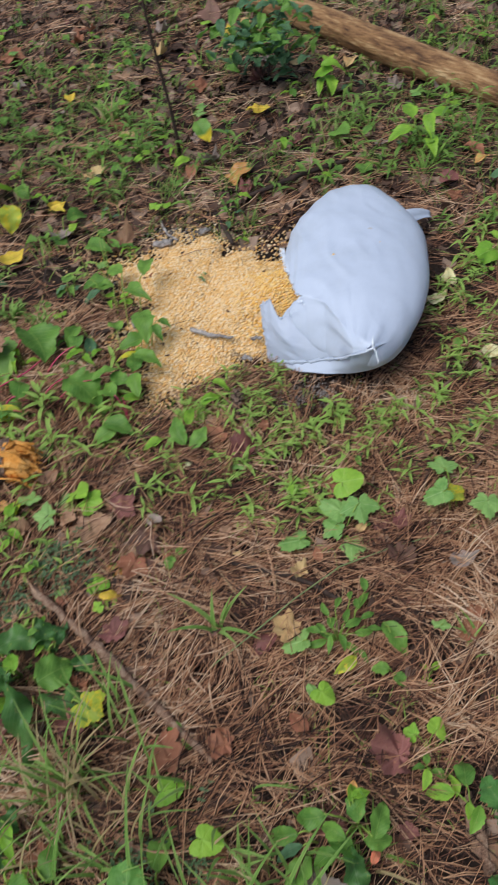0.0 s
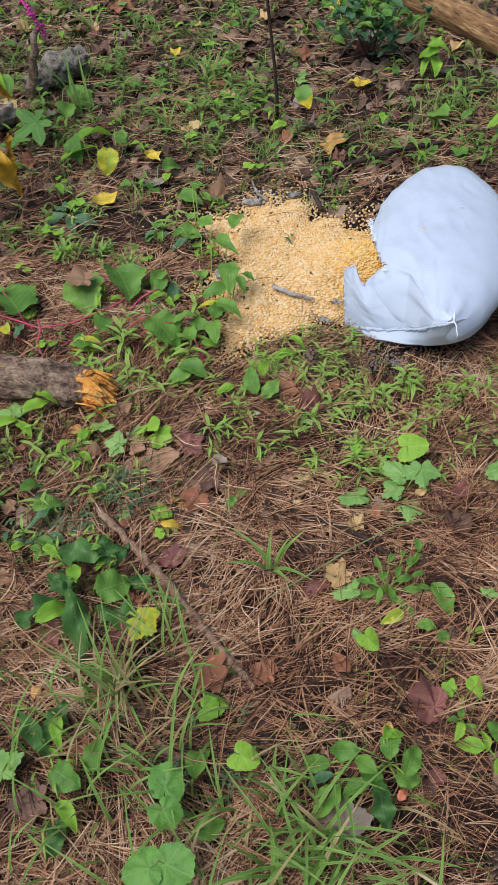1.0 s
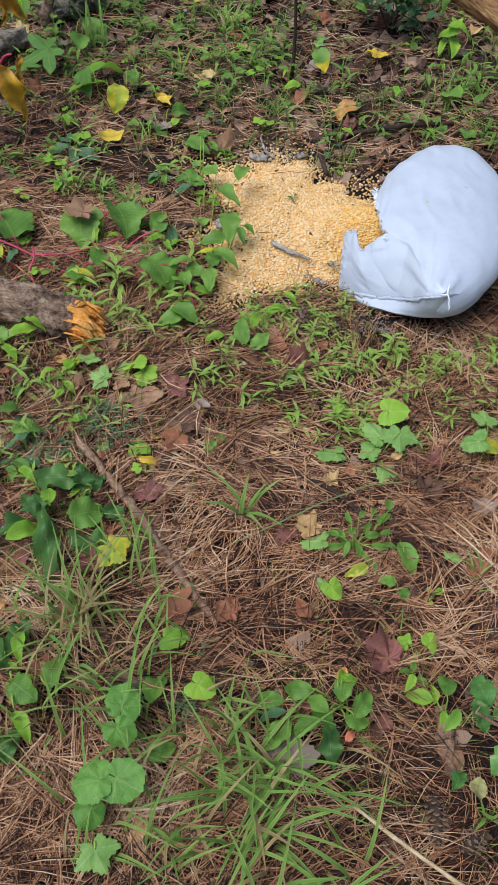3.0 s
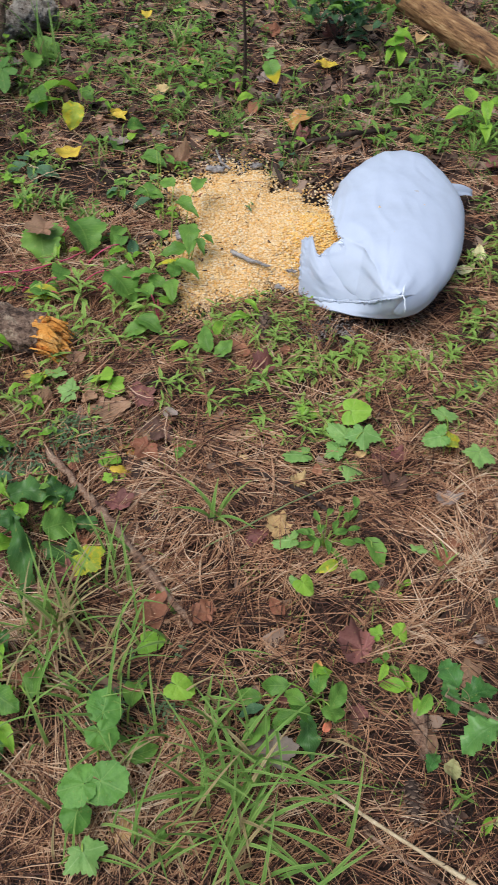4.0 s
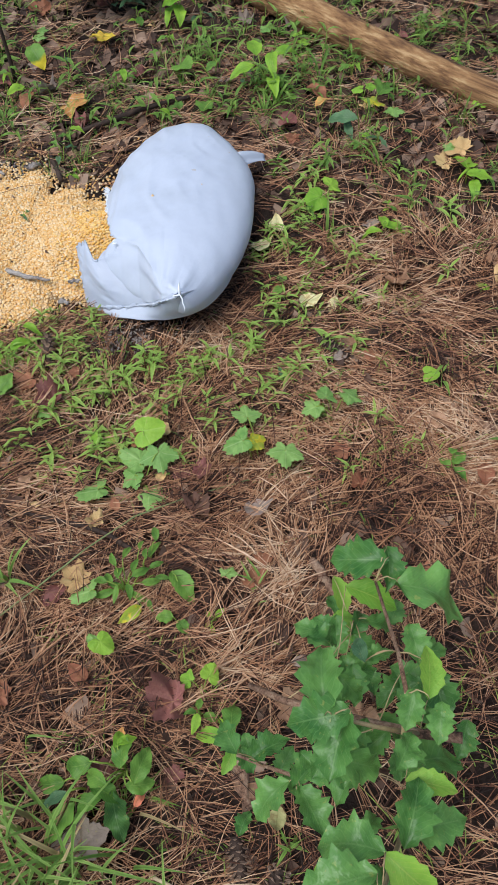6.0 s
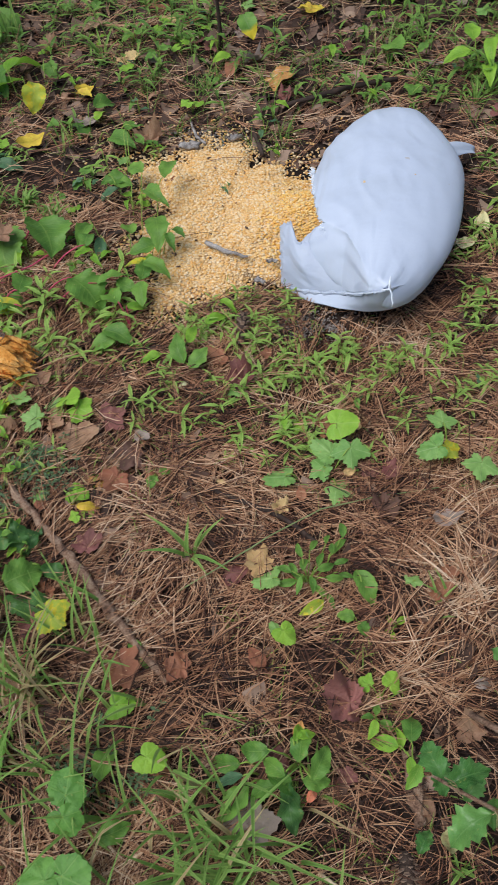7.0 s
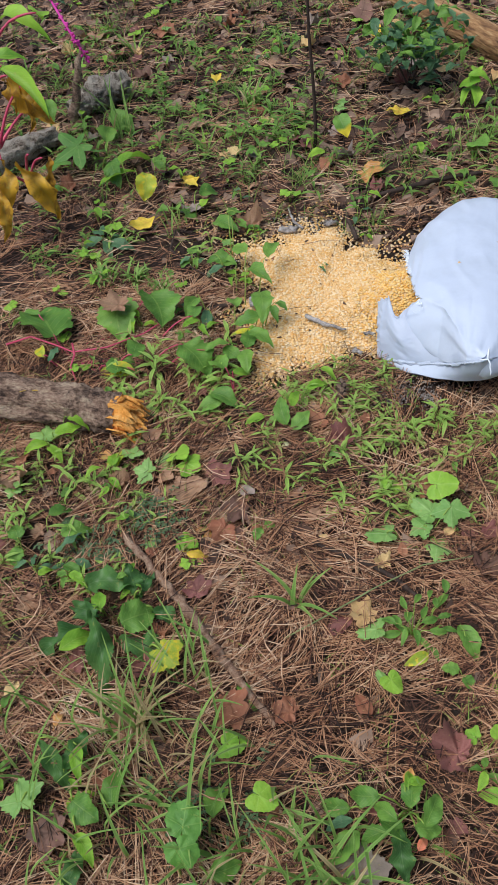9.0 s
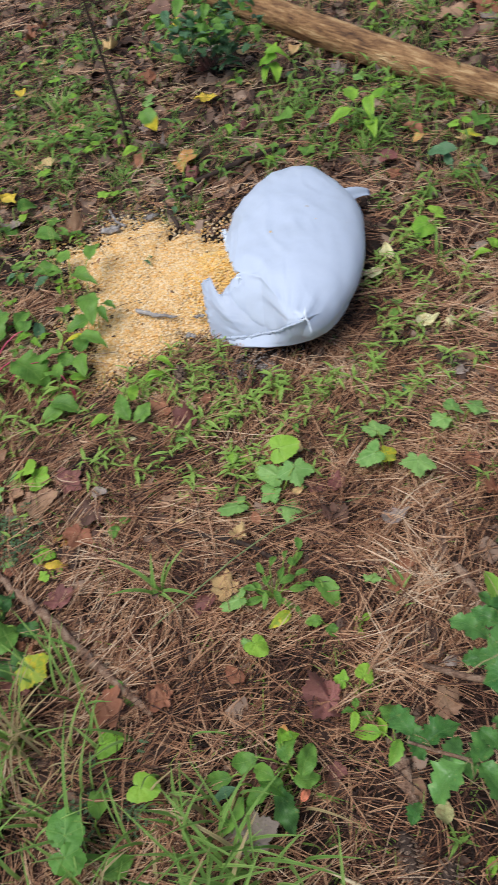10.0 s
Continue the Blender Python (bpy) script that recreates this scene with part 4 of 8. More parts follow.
    for i in range(40):
        d = Vector((-1, rng.gauss(0.2, 0.5), rng.gauss(0.35, 0.4))).normalized() * rng.uniform(0.005, 0.016)
        o = Vector((0, rng.uniform(-0.012, 0.012), rng.uniform(-0.012, 0.008)))
        side = d.cross(Vector((0, 0, 1))).normalized() * 0.0016
        fray.add([q + o - side, q + o + side, q + o + d + side * 0.4, q + o + d - side * 0.4], [(0, 1, 2, 3)])
    part("frayed_threads", fray.mesh("frayed_threads", THREAD), bag, "white plastic threads frayed along the tear")
    for u, turn, s in ((-0.17, 106, 0.009), (-0.05, 70, 0.004), (-0.42, 92, 0.0045)):
        speck = new("corn_kernel", SPECK)
        speck.matrix_world = pose(*(bag_point(u, radians(turn)) + Vector((0, 0, 0.001))), 10, 20, turn * 3) @ Matrix.Scale(s, 4)
        tagged(speck, "single corn kernel resting on the bag", "corn kernel")
    return bag


build_bag()



# ---- logs and sticks ----
def ragged_log(name, points, radii, material, label, sides=26, rough=0.12, seed=0):
    """A log along the points with uneven girth; its ends closed by their own rough faces."""
    rng = random.Random(seed)
    log = empty(name, points[0], label, "log")
    base = Vector(points[0])
    steps = 60
    verts, uvs = [], []
    pts = [Vector(p) - base for p in points]
    for i in range(steps + 1):
        s = i / steps * (len(pts) - 1)
        k = min(int(s), len(pts) - 2)
        p = pts[k].lerp(pts[k + 1], s - k)
        r = radii[k] + (radii[k + 1] - radii[k]) * (s - k)
        d = (pts[k + 1] - pts[k]).normalized()
        a = Vector((0, 0, 1)).cross(d).normalized()
        c = d.cross(a)
        for j in range(sides):
            w = 2 * math.pi * j / sides
            q = Vector((i * 0.09, math.cos(w) * 1.6, math.sin(w) * 1.6 + seed))
            rr = r * (1 + rough * 0.7 * noise.noise(q) + rough * 0.5 * noise.noise(q * 3.1) + rough * 0.3 * noise.noise(Vector((q.x * 4, q.y * 9, q.z * 9))))
            jag = d * (0.25 * r * noise.noise((math.cos(w) * 2, math.sin(w) * 2, i + seed)) if i in (0, steps) else 0)
            verts.append(p + (a * math.cos(w) + c * math.sin(w)) * rr + jag)
            uvs.append((j / sides, i / steps))
    part("trunk", Build().add(verts, grid_faces(steps + 1, sides, True), uvs).mesh("trunk", material), log)
    for end in (0, steps):
        ring = verts[end * sides:(end + 1) * sides]
        mid = sum(ring, Vector()) / sides
        b = Build()
        rings = [ring] + [[mid.lerp(v, f) + Vector((rng.uniform(-1, 1), rng.uniform(-1, 1), rng.uniform(-1, 1))) * radii[0] * 0.12 for v in ring] for f in (0.75, 0.45, 0.2)]
        vs = [v for r in rings for v in r] + [mid]
        fs = grid_faces(4, sides, True) + [(3 * sides + j, 3 * sides + (j + 1) % sides, 4 * sides) for j in range(sides)]
        part("end_face", b.add(vs, fs).mesh("end_face", ROT if material is BARK else material), log)
    return log


rotten = ragged_log("rotten_log", [(-0.625, 0.972, 0.042), (-0.74, 0.974, 0.044), (-1.15, 0.985, 0.042)], [0.044, 0.049, 0.050], BARK, "rotten brown-barked log with a broken orange end", rough=0.42, seed=4, sides=44)


def splinters():
    rng = random.Random(8)
    for i in range(120):
        w = rng.uniform(0, 6.28)
        r = 0.044 * rng.random() ** 0.6
        o = Vector((0.0, math.cos(w) * r, math.sin(w) * r))
        ln = rng.uniform(0.008, 0.062) * (1.2 - r * 9)
        b = Build()
        wide, thick, turn = rng.uniform(0.004, 0.011), rng.uniform(0.001, 0.003), w + rng.gauss(1.57, 0.5)
        c, s = Vector((0, math.cos(turn), math.sin(turn))), Vector((0, -math.sin(turn), math.cos(turn)))
        bend = Vector((0, rng.gauss(-0.006, 0.006), rng.gauss(-0.014, 0.008)))
        verts = []
        for k, (x, f) in enumerate(((-0.014, 1.0), (ln * 0.35, 1.1), (ln * 0.7, 0.75), (ln, 0.15))):
            q = o + Vector((x, 0, 0)) + bend * (k / 3) ** 2 + c * rng.gauss(0, 0.0015)
            verts += [q - c * wide * f - s * thick, q + c * wide * f - s * thick, q + c * wide * f + s * thick, q - c * wide * f + s * thick]
        b.add(verts, grid_faces(4, 4, True) + [(12, 13, 14, 15)])
        part("splinter", b.mesh("splinter", ROT, False), rotten, "jagged orange rotten-wood splinter")


splinters()
ragged_log("fallen_log", [(-0.56, 3.52, 0.046), (0.01, 2.90, 0.05), (0.31, 2.55, 0.05), (0.58, 2.27, 0.044), (0.85, 2.02, 0.038), (1.75, 1.20, 0.032)], [0.046, 0.048, 0.049, 0.044, 0.038, 0.032], BARE, "barkless weathered brown pine log on the forest floor", rough=0.1, seed=9)
ragged_log("mossy_log", [(-1.62, 1.633, 0.04), (-1.36, 1.933, 0.05), (-1.25, 2.093, 0.045)], [0.045, 0.042, 0.025], GREYBARK, "old grey decayed log lying among weeds", rough=0.55, seed=14, sides=40)
ragged_log("mossy_log", [(-1.265, 2.263, 0.04), (-1.20, 2.363, 0.055), (-1.13, 2.453, 0.045)], [0.03, 0.046, 0.036], GREYBARK, "short grey chunk of decayed log", rough=0.6, seed=17, sides=40)


def stick(points, radii, material, label, name="stick", knots=0, seed=0, forks=()):
    rng = random.Random(seed)
    base = Vector(points[0])
    b = Build()
    pts, rr = [], []
    for i in range(len(points) - 1):
        for k in range(5):
            t = k / 5
            p = Vector(points[i]).lerp(Vector(points[i + 1]), t) - base
            pts.append(p + Vector((rng.gauss(0, 1), rng.gauss(0, 1), rng.gauss(0, 0.5))) * radii[0] * 0.22)
            rr.append((radii[i] + (radii[i + 1] - radii[i]) * t) * rng.uniform(0.85, 1.15))
    pts.append(Vector(points[-1]) - base)
    rr.append(radii[-1])
    tube(b, pts, rr, 9, 0.22, rng)
    for at, to, r in forks:
        tube(b, [pts[at], pts[at].lerp(Vector(to) - base, 0.5) + Vector((0, 0, 0.004)), Vector(to) - base], [r, r * 0.8, r * 0.5], 6, 0.2, rng)
    ob = new(name, b.mesh(name, material))
    ob.location = base
    return tagged(ob, label, "stick")


stick([(-0.522, 0.691, 0.018), (-0.441, 0.626, 0.024), (-0.371, 0.572, 0.026), (-0.316, 0.525, 0.026), (-0.267, 0.480, 0.026), (-0.216, 0.439, 0.024), (-0.155, 0.389, 0.018)], [0.0068, 0.0078, 0.0088, 0.009, 0.0082, 0.0068, 0.005], TWIG, "long crooked grey-brown stick on pine needles", seed=1)
stick([(0.11, 0.169, 0.03), (0.214, 0.126, 0.033), (0.293, 0.099, 0.033), (0.42, 0.048, 0.028)], [0.0024, 0.0032, 0.0034, 0.0038], BLEACHED, "bleached straw-coloured dead stem", seed=2)
stick([(0.165, 0.128, 0.022), (0.24, 0.095, 0.025), (0.33, 0.068, 0.024)], [0.002, 0.0024, 0.0015], TWIG, "thin brown dead stem beside a bleached one", seed=3)
stick([(-0.287, 1.347, 0.042), (-0.239, 1.322, 0.045), (-0.185, 1.312, 0.043)], [0.0055, 0.005, 0.0025], GREYCHIP, "short grey twig lying on the spilled corn", seed=4)
stick([(-0.19, 1.898, 0.020), (-0.051, 1.975, 0.025), (0.09, 2.043, 0.020)], [0.006, 0.008, 0.005], DARKTWIG, "dark dead branch behind the bag", seed=5, forks=((4, (-0.05, 2.073, 0.02), 0.004),))
stick([(0.352, 0.640, 0.024), (0.371, 0.603, 0.026), (0.394, 0.556, 0.022)], [0.0065, 0.0075, 0.0055], TWIG, "short dark reddish twig on needles", seed=6)
stick([(-0.27, 1.823, 0.02), (-0.245, 1.763, 0.016), (-0.215, 1.683, 0.025)], [0.004, 0.006, 0.006], DARKTWIG, "dark bent twig at the edge of the corn", seed=7)
stick([(-0.43, 1.823, 0.012), (-0.40, 1.758, 0.012), (-0.37, 1.733, 0.012)], [0.003, 0.004, 0.003], GREYCHIP, "thin grey twig by the corn", seed=8)
stick([(-0.73, 1.733, 0.01), (-0.70, 1.573, 0.03), (-0.62, 1.513, 0.02), (-0.53, 1.473, 0.01)], [0.002, 0.0025, 0.002, 0.002], DARKTWIG, "thin curved dead stem", seed=9)
stick([(-0.66, 1.313, 0.012), (-0.53, 1.373, 0.014), (-0.46, 1.413, 0.01)], [0.005, 0.006, 0.004], DARKTWIG, "dark stick by the corn's edge", seed=19)
stick([(0.10, 0.633, 0.016), (-0.02, 0.703, 0.02), (-0.16, 0.743, 0.016)], [0.004, 0.005, 0.003], DARKTWIG, "dark twig half buried in needles", seed=12)
stick([(0.62, 0.993, 0.01), (0.70, 0.913, 0.012), (0.80, 0.853, 0.01)], [0.006, 0.007, 0.004], TWIG, "weathered twig on the needles", seed=13)
stick([(-1.232, 2.203, 0.04), (-1.212, 2.243, 0.14), (-1.185, 2.30, 0.24)], [0.019, 0.012, 0.009], BARK, "upright dead branch stub on the old log", "branch_stub", seed=14)
stick([(-0.62, 3.013, 0.01), (-0.35, 3.163, 0.03), (-0.05, 3.313, 0.02)], [0.006, 0.009, 0.006], TWIG, "dead branch far back on the litter", seed=15)


def chip(at, size, yaw, material, label, wide=0.4):
    rng = random.Random(int(size * 1e5))
    verts, uvs = [], []
    for i in range(7):
        for j in range(4):
            u, v = j / 3 - 0.5, i / 6 - 0.5
            verts.append((u * size * wide * (1 - v * v) + rng.gauss(0, 0.15 * wide) * size, (v + rng.gauss(0, 0.05)) * size, 0.25 * wide * size * math.cos(u * 3) + rng.gauss(0, 0.17 * wide) * size))
            uvs.append((u + 0.5, v + 0.5))
    n = len(verts)
    verts += [(x, y, z - 0.12 * size) for x, y, z in verts]
    f = grid_faces(7, 4)
    faces = f + [tuple(k + n for k in reversed(q)) for q in f]
    ring = [0, 1, 2, 3, 7, 11, 15, 19, 23, 27, 26, 25, 24, 20, 16, 12, 8, 4]
    faces += [(ring[k], ring[k - 1], ring[k - 1] + n, ring[k] + n) for k in range(len(ring))]
    ob = new("bark_chip", Build().add(verts, faces, uvs * 2).mesh("bark_chip", material))
    ob.matrix_world = pose(*at, 0, 0, yaw)
    tagged(ob, label, "bark chip")


chip((-0.405, 1.713, 0.022), 0.05, 100, GREYCHIP, "curved grey bark chip at the corn's edge")
chip((-0.15, 1.258, 0.03), 0.026, 60, GREYCHIP, "dark damp bark chip by the corn")
chip((-0.13, 1.303, 0.046), 0.024, 95, GREYCHIP, "small grey bark chip on the corn")
chip((-0.30, 1.758, 0.02), 0.036, 110, GREYCHIP, "grey bark chip behind the corn")
chip((-0.43, 1.393, 0.03), 0.035, 20, GREYCHIP, "grey bark chip at the heap's edge")
chip((0.235, 0.300, 0.024), 0.1, 14, TWIG, "curled tan strip of bark on the needles", 0.22)


# ---- pine cones ----
def cone_scale():
    """One woody scale, length 1 along y, thick-lipped and slightly hollow."""
    verts = []
    for y, w, z in ((0, 0.12, 0.0), (0.45, 0.3, 0.03), (0.8, 0.42, 0.12), (1.0, 0.3, 0.22)):
        verts += [(-w, y, z), (0, y, z + 0.1 * w), (w, y, z), (0, y, z - 0.1 - 0.06 * y)]
    return Build().add(verts, grid_faces(4, 4, True) + [(12, 13, 14, 15)]).mesh("scale", CONE, False)


def pine_cone(at, length, radius, yaw, pitch, label, rows=13):
    cone = empty("pine_cone", at, label, "pine cone", "pine cones")
    turn = pose(0, 0, 0, pitch, 0, yaw)
    b = Build()
    tube(b, [turn @ Vector((0, length * k / 6, 0)) for k in range(7)], [radius * (0.25 + 0.4 * math.sin(math.pi * (0.15 + 0.8 * k / 6))) for k in range(7)], 10)
    part("core", b.mesh("core", DARKTWIG), cone)
    scale_mesh = cone_scale()
    rng = random.Random(rows)
    for k in range(rows * 5):
        s = k / (rows * 5)
        a, r = k * 2.39996, radius * math.sin(math.pi * (0.12 + 0.8 * s)) ** 0.7
        size = 0.6 * r + 0.004
        m = turn @ Matrix.Translation((0, length * s, 0)) @ Matrix.Rotation(a, 4, "Y") @ Matrix.Translation((0, 0, r * 0.4)) @ Matrix.Rotation(radians(48 + rng.uniform(-8, 8)), 4, "X") @ Matrix.Diagonal((size * 0.9, size, size, 1))
        part("scale", scale_mesh, cone, "", m)


# ---- plants ----
def leaf_pose(at, size, yaw, pitch=0.0, roll=0.0):
    return pose(*at, pitch, roll, yaw) @ Matrix.Diagonal((size, size, size, 1))


def leafy_plant(name, label, base, leaves, material=STEM, r=0.0016, group="", rise=0.5, trunk=()):
    """A small plant: leaves are (kind, x, y, z, size, yaw, pitch); its stem sends a stalk to each."""
    rng = random.Random(int(abs(base[0] * 7919 + base[1] * 104729) * 100))
    z0 = height(base[0], base[1])
    plant = empty(name, (base[0], base[1], z0), label, "plant", group)
    o = Vector((base[0], base[1], z0))
    for k, (kind, x, y, z, size, yaw, pitch) in enumerate(leaves):
        at = Vector((x, y, z)) - o
        turned = Euler((radians(pitch), 0, radians(yaw))).to_matrix() @ Vector((0, -0.5 if "lobed" not in kind and kind not in ("star", "yellowing", "grape", "round") else -0.3, 0)) * size
        foot = at + turned
        start = min((Vector(q) - o for q in trunk if q[2] < z + 0.02), key=lambda q: (q - foot).length) if trunk else Vector((0, 0, 0))
        flat = math.hypot(foot.x, foot.y)
        if not trunk and flat > 0.05:
            start = Vector((foot.x * 0.7, foot.y * 0.7, height(base[0] + foot.x * 0.7, base[1] + foot.y * 0.7) - z0 + 0.006))
            if material is PINKSTEM:
                run = Build()
                tube(run, curved((0, 0, 0.004), start, 0.012, 6, rng, 0.003), [r * 1.1] * 3 + [r] * 4, 6)
                part("runner", run.mesh("runner", material), plant)
        stem = Build()
        tube(stem, curved(start, foot, 0.012 + 0.15 * foot.length * rise, 6, rng, 0.001), [r * 1.3, r * 1.2, r, r, r * 0.9, r * 0.8, r * 0.6], 5)
        part("stalk", stem.mesh("stalk", material), plant)
        meshes = LEAF[kind]
        part("leaf", meshes[k % len(meshes)], plant, "", leaf_pose(at, size, yaw, pitch, rng.uniform(-24, 24)))
    return plant


def bush(name, label, at, size, count, kinds, leaf, material, seed, lean=(0, 0)):
    """A low bush: a few branches from the ground and leaves set about them, thicker towards the top."""
    rng = random.Random(seed)
    o = Vector((at[0], at[1], height(*at)))
    plant = empty(name, o, label, "shrub")
    ends = []
    for k in range(7):
        a = k * 0.9 + rng.uniform(-0.3, 0.3)
        end = Vector((lean[0] + math.cos(a) * size[0] * 0.8, lean[1] + math.sin(a) * size[1] * 0.8, size[2] * rng.uniform(0.6, 1.0)))
        way = curved((0, 0, 0), end, 0.02, 8, rng, 0.004)
        b = Build()
        tube(b, way, [0.002 - 0.00017 * i for i in range(9)], 6)
        part("branch", b.mesh("branch", material), plant)
        ends += way[3:]
    for k in range(count):
        p = ends[k % len(ends)] + Vector((rng.gauss(0, 0.25) * size[0], rng.gauss(0, 0.25) * size[1], rng.gauss(0, 0.1) * size[2]))
        p.z = max(p.z, 0.03)
        kind = kinds[k % len(kinds)]
        part("leaf", LEAF[kind][k % len(LEAF[kind])], plant, "", leaf_pose(p, leaf * rng.uniform(0.7, 1.2), rng.uniform(0, 360), rng.uniform(-35, 20), rng.uniform(-25, 25)))


stick([(-0.172, 0.539, 0.020), (-0.104, 0.590, 0.035), (-0.033, 0.654, 0.040), (0.047, 0.720, 0.035), (0.140, 0.761, 0.030), (0.247, 0.798, 0.025)], [0.0013, 0.0014, 0.0014, 0.0013, 0.0012, 0.001], OLIVESTEM, "long trailing green vine stem over the needles", "trailing_vine", seed=31)
pine_cone((0.225, 0.216, 0.017), 0.066, 0.017, -170, 0, "long closed brown pine cone sunk in the needles", 12)
pine_cone((0.388, 1.143, 0.020), 0.082, 0.021, -128, 0, "dark weathered pine cone half buried in needles", 11)
pine_cone((-0.165, 1.085, 0.012), 0.073, 0.018, 2, 20, "grey weathered pine cone stub by the corn", 8)
pine_cone((0.272, 0.152, 0.012), 0.034, 0.016, -39, 30, "small grey broken pine cone among needles", 6)
bush("shrub", "dark green leafy shrub near the fallen log", (-0.17, 2.56), (0.16, 0.13, 0.26), 150, ("bluish", "bluish", "oval"), 0.062, DARKTWIG, 71)
bush("bush", "low dark green bush behind the fallen log", (1.05, 2.62), (0.24, 0.2, 0.16), 110, ("bluish", "oval", "bluish"), 0.045, STEM, 72)
leafy_plant("vine", "creeping vine with pale green lobed leaves", (0.054, 0.800), [
    ("younglobed", 0.071, 0.886, 0.065, 0.054, -82, 7),
    ("lobed", 0.037, 0.837, 0.050, 0.052, 60, 6),
    ("lobed", 0.088, 0.822, 0.055, 0.053, -168, -23),
    ("lobed", 0.030, 0.799, 0.030, 0.043, 122, -22),
    ("lobed", -0.040, 0.775, 0.030, 0.053, 110, 3),
    ("lobed", 0.083, 0.768, 0.025, 0.053, -107, -1)], r=0.0013)
leafy_plant("vine", "creeping vine with pale green lobed leaves beside the bag", (0.293, 0.832), [
    ("lobed", 0.243, 0.934, 0.050, 0.044, 8, -3),
    ("lobed", 0.223, 0.856, 0.055, 0.049, 110, -15),
    ("yellowing", 0.264, 0.863, 0.045, 0.041, -133, -5),
    ("lobed", 0.315, 0.828, 0.050, 0.051, 179, -5)], r=0.0013)
leafy_plant("vine", "small trailing vine with three lobed leaves", (0.412, 0.954), [
    ("lobed", 0.364, 0.944, 0.040, 0.041, 110, -6),
    ("lobed", 0.397, 0.979, 0.045, 0.042, -10, -20),
    ("lobed", 0.451, 0.972, 0.040, 0.044, -110, -11)], r=0.0012)
leafy_plant("vine", "low vine with two light green lobed leaves", (-0.488, 0.859), [
    ("younglobed", -0.472, 0.906, 0.030, 0.051, 1, -12),
    ("younglobed", -0.435, 0.876, 0.025, 0.048, -107, -1),
    ("lobed", -0.502, 0.879, 0.020, 0.040, 98, 8),
    ("lobed", -0.535, 0.842, 0.030, 0.044, 85, 6)], r=0.0012)
leafy_plant("seedling", "seedling with a notched pale green leaf", (-0.413, 0.701), [
    ("younglobed", -0.398, 0.701, 0.025, 0.041, 23, -7)], r=0.001, group="seedlings")
leafy_plant("seedling", "seedling with two young lobed leaves", (0.175, 0.421), [
    ("younglobed", 0.190, 0.440, 0.050, 0.029, -25, -10),
    ("younglobed", 0.147, 0.435, 0.030, 0.025, 64, -16),
    ("young", 0.172, 0.421, 0.015, 0.017, -177, -24)], r=0.001, group="seedlings")
leafy_plant("seedling", "seedling with a crinkled light green leaf", (0.007, 0.491), [
    ("younglobed", 0.024, 0.478, 0.060, 0.034, -126, -24),
    ("lobed", 0.001, 0.493, 0.050, 0.023, 34, -10)], r=0.0012, group="seedlings")
leafy_plant("seedling", "tiny seedling with one lobed leaf", (0.220, 0.617), [
    ("lobed", 0.214, 0.616, 0.030, 0.026, -24, -14)], r=0.001, group="seedlings")
leafy_plant("seedling", "tiny bright seedling with four leaves", (0.192, 0.537), [
    ("young", 0.179, 0.544, 0.020, 0.021, 31, -12),
    ("young", 0.199, 0.546, 0.020, 0.021, -42, 4),
    ("young", 0.188, 0.514, 0.020, 0.023, -159, -8),
    ("young", 0.179, 0.527, 0.015, 0.019, 119, -7)], r=0.0009, group="seedlings")
leafy_plant("seedling", "seedling with broad dark oval leaf", (0.137, 0.576), [
    ("oval", 0.139, 0.589, 0.030, 0.069, -144, -10)], r=0.001, group="seedlings")
leafy_plant("wild_seedling", "bushy seedling with many small narrow leaves", (0.042, 0.588), [
    ("narrow", 0.013, 0.602, 0.040, 0.033, 33, -17),
    ("narrow", 0.032, 0.610, 0.050, 0.035, 6, -24),
    ("narrow", 0.057, 0.620, 0.050, 0.033, -12, -14),
    ("narrow", 0.064, 0.661, 0.045, 0.026, -3, -20),
    ("narrow", 0.086, 0.593, 0.040, 0.033, -83, -8),
    ("narrow", 0.051, 0.577, 0.040, 0.035, -166, 8),
    ("narrow", 0.006, 0.577, 0.030, 0.039, 109, -3),
    ("lobed", -0.030, 0.578, 0.030, 0.046, 97, -19),
    ("narrow", 0.025, 0.592, 0.030, 0.033, 74, 4),
    ("narrow", 0.086, 0.655, 0.040, 0.036, -30, 1),
    ("narrow", 0.088, 0.680, 0.050, 0.032, 13, -1),
    ("narrow", 0.084, 0.558, 0.030, 0.029, -148, 5),
    ("yellowoval", 0.055, 0.537, 0.040, 0.046, 130, 0),
    ("narrow", 0.093, 0.622, 0.045, 0.027, -60, 1),
    ("narrow", 0.020, 0.628, 0.055, 0.032, 25, -10),
    ("narrow", 0.044, 0.640, 0.060, 0.030, -20, -18),
    ("narrow", 0.070, 0.604, 0.055, 0.034, -60, -6),
    ("narrow", 0.030, 0.570, 0.045, 0.033, 170, -12),
    ("narrow", 0.064, 0.570, 0.035, 0.030, -130, -8),
    ("narrow", 0.000, 0.596, 0.045, 0.030, 70, -14),
    ("narrow", 0.104, 0.604, 0.035, 0.028, -95, -10),
    ("narrow", 0.074, 0.640, 0.055, 0.028, 15, -15)], r=0.001)
leafy_plant("seedling", "seedling with a serrated pale leaf on a thin stalk", (-0.156, 0.264), [
    ("younglobed", -0.139, 0.267, 0.060, 0.041, -103, -13)], r=0.0012, group="seedlings")
leafy_plant("seedling", "seedling with a bright folded leaf", (-0.215, 0.337), [
    ("younglobed", -0.208, 0.341, 0.040, 0.040, -83, 7)], r=0.0012, group="seedlings")
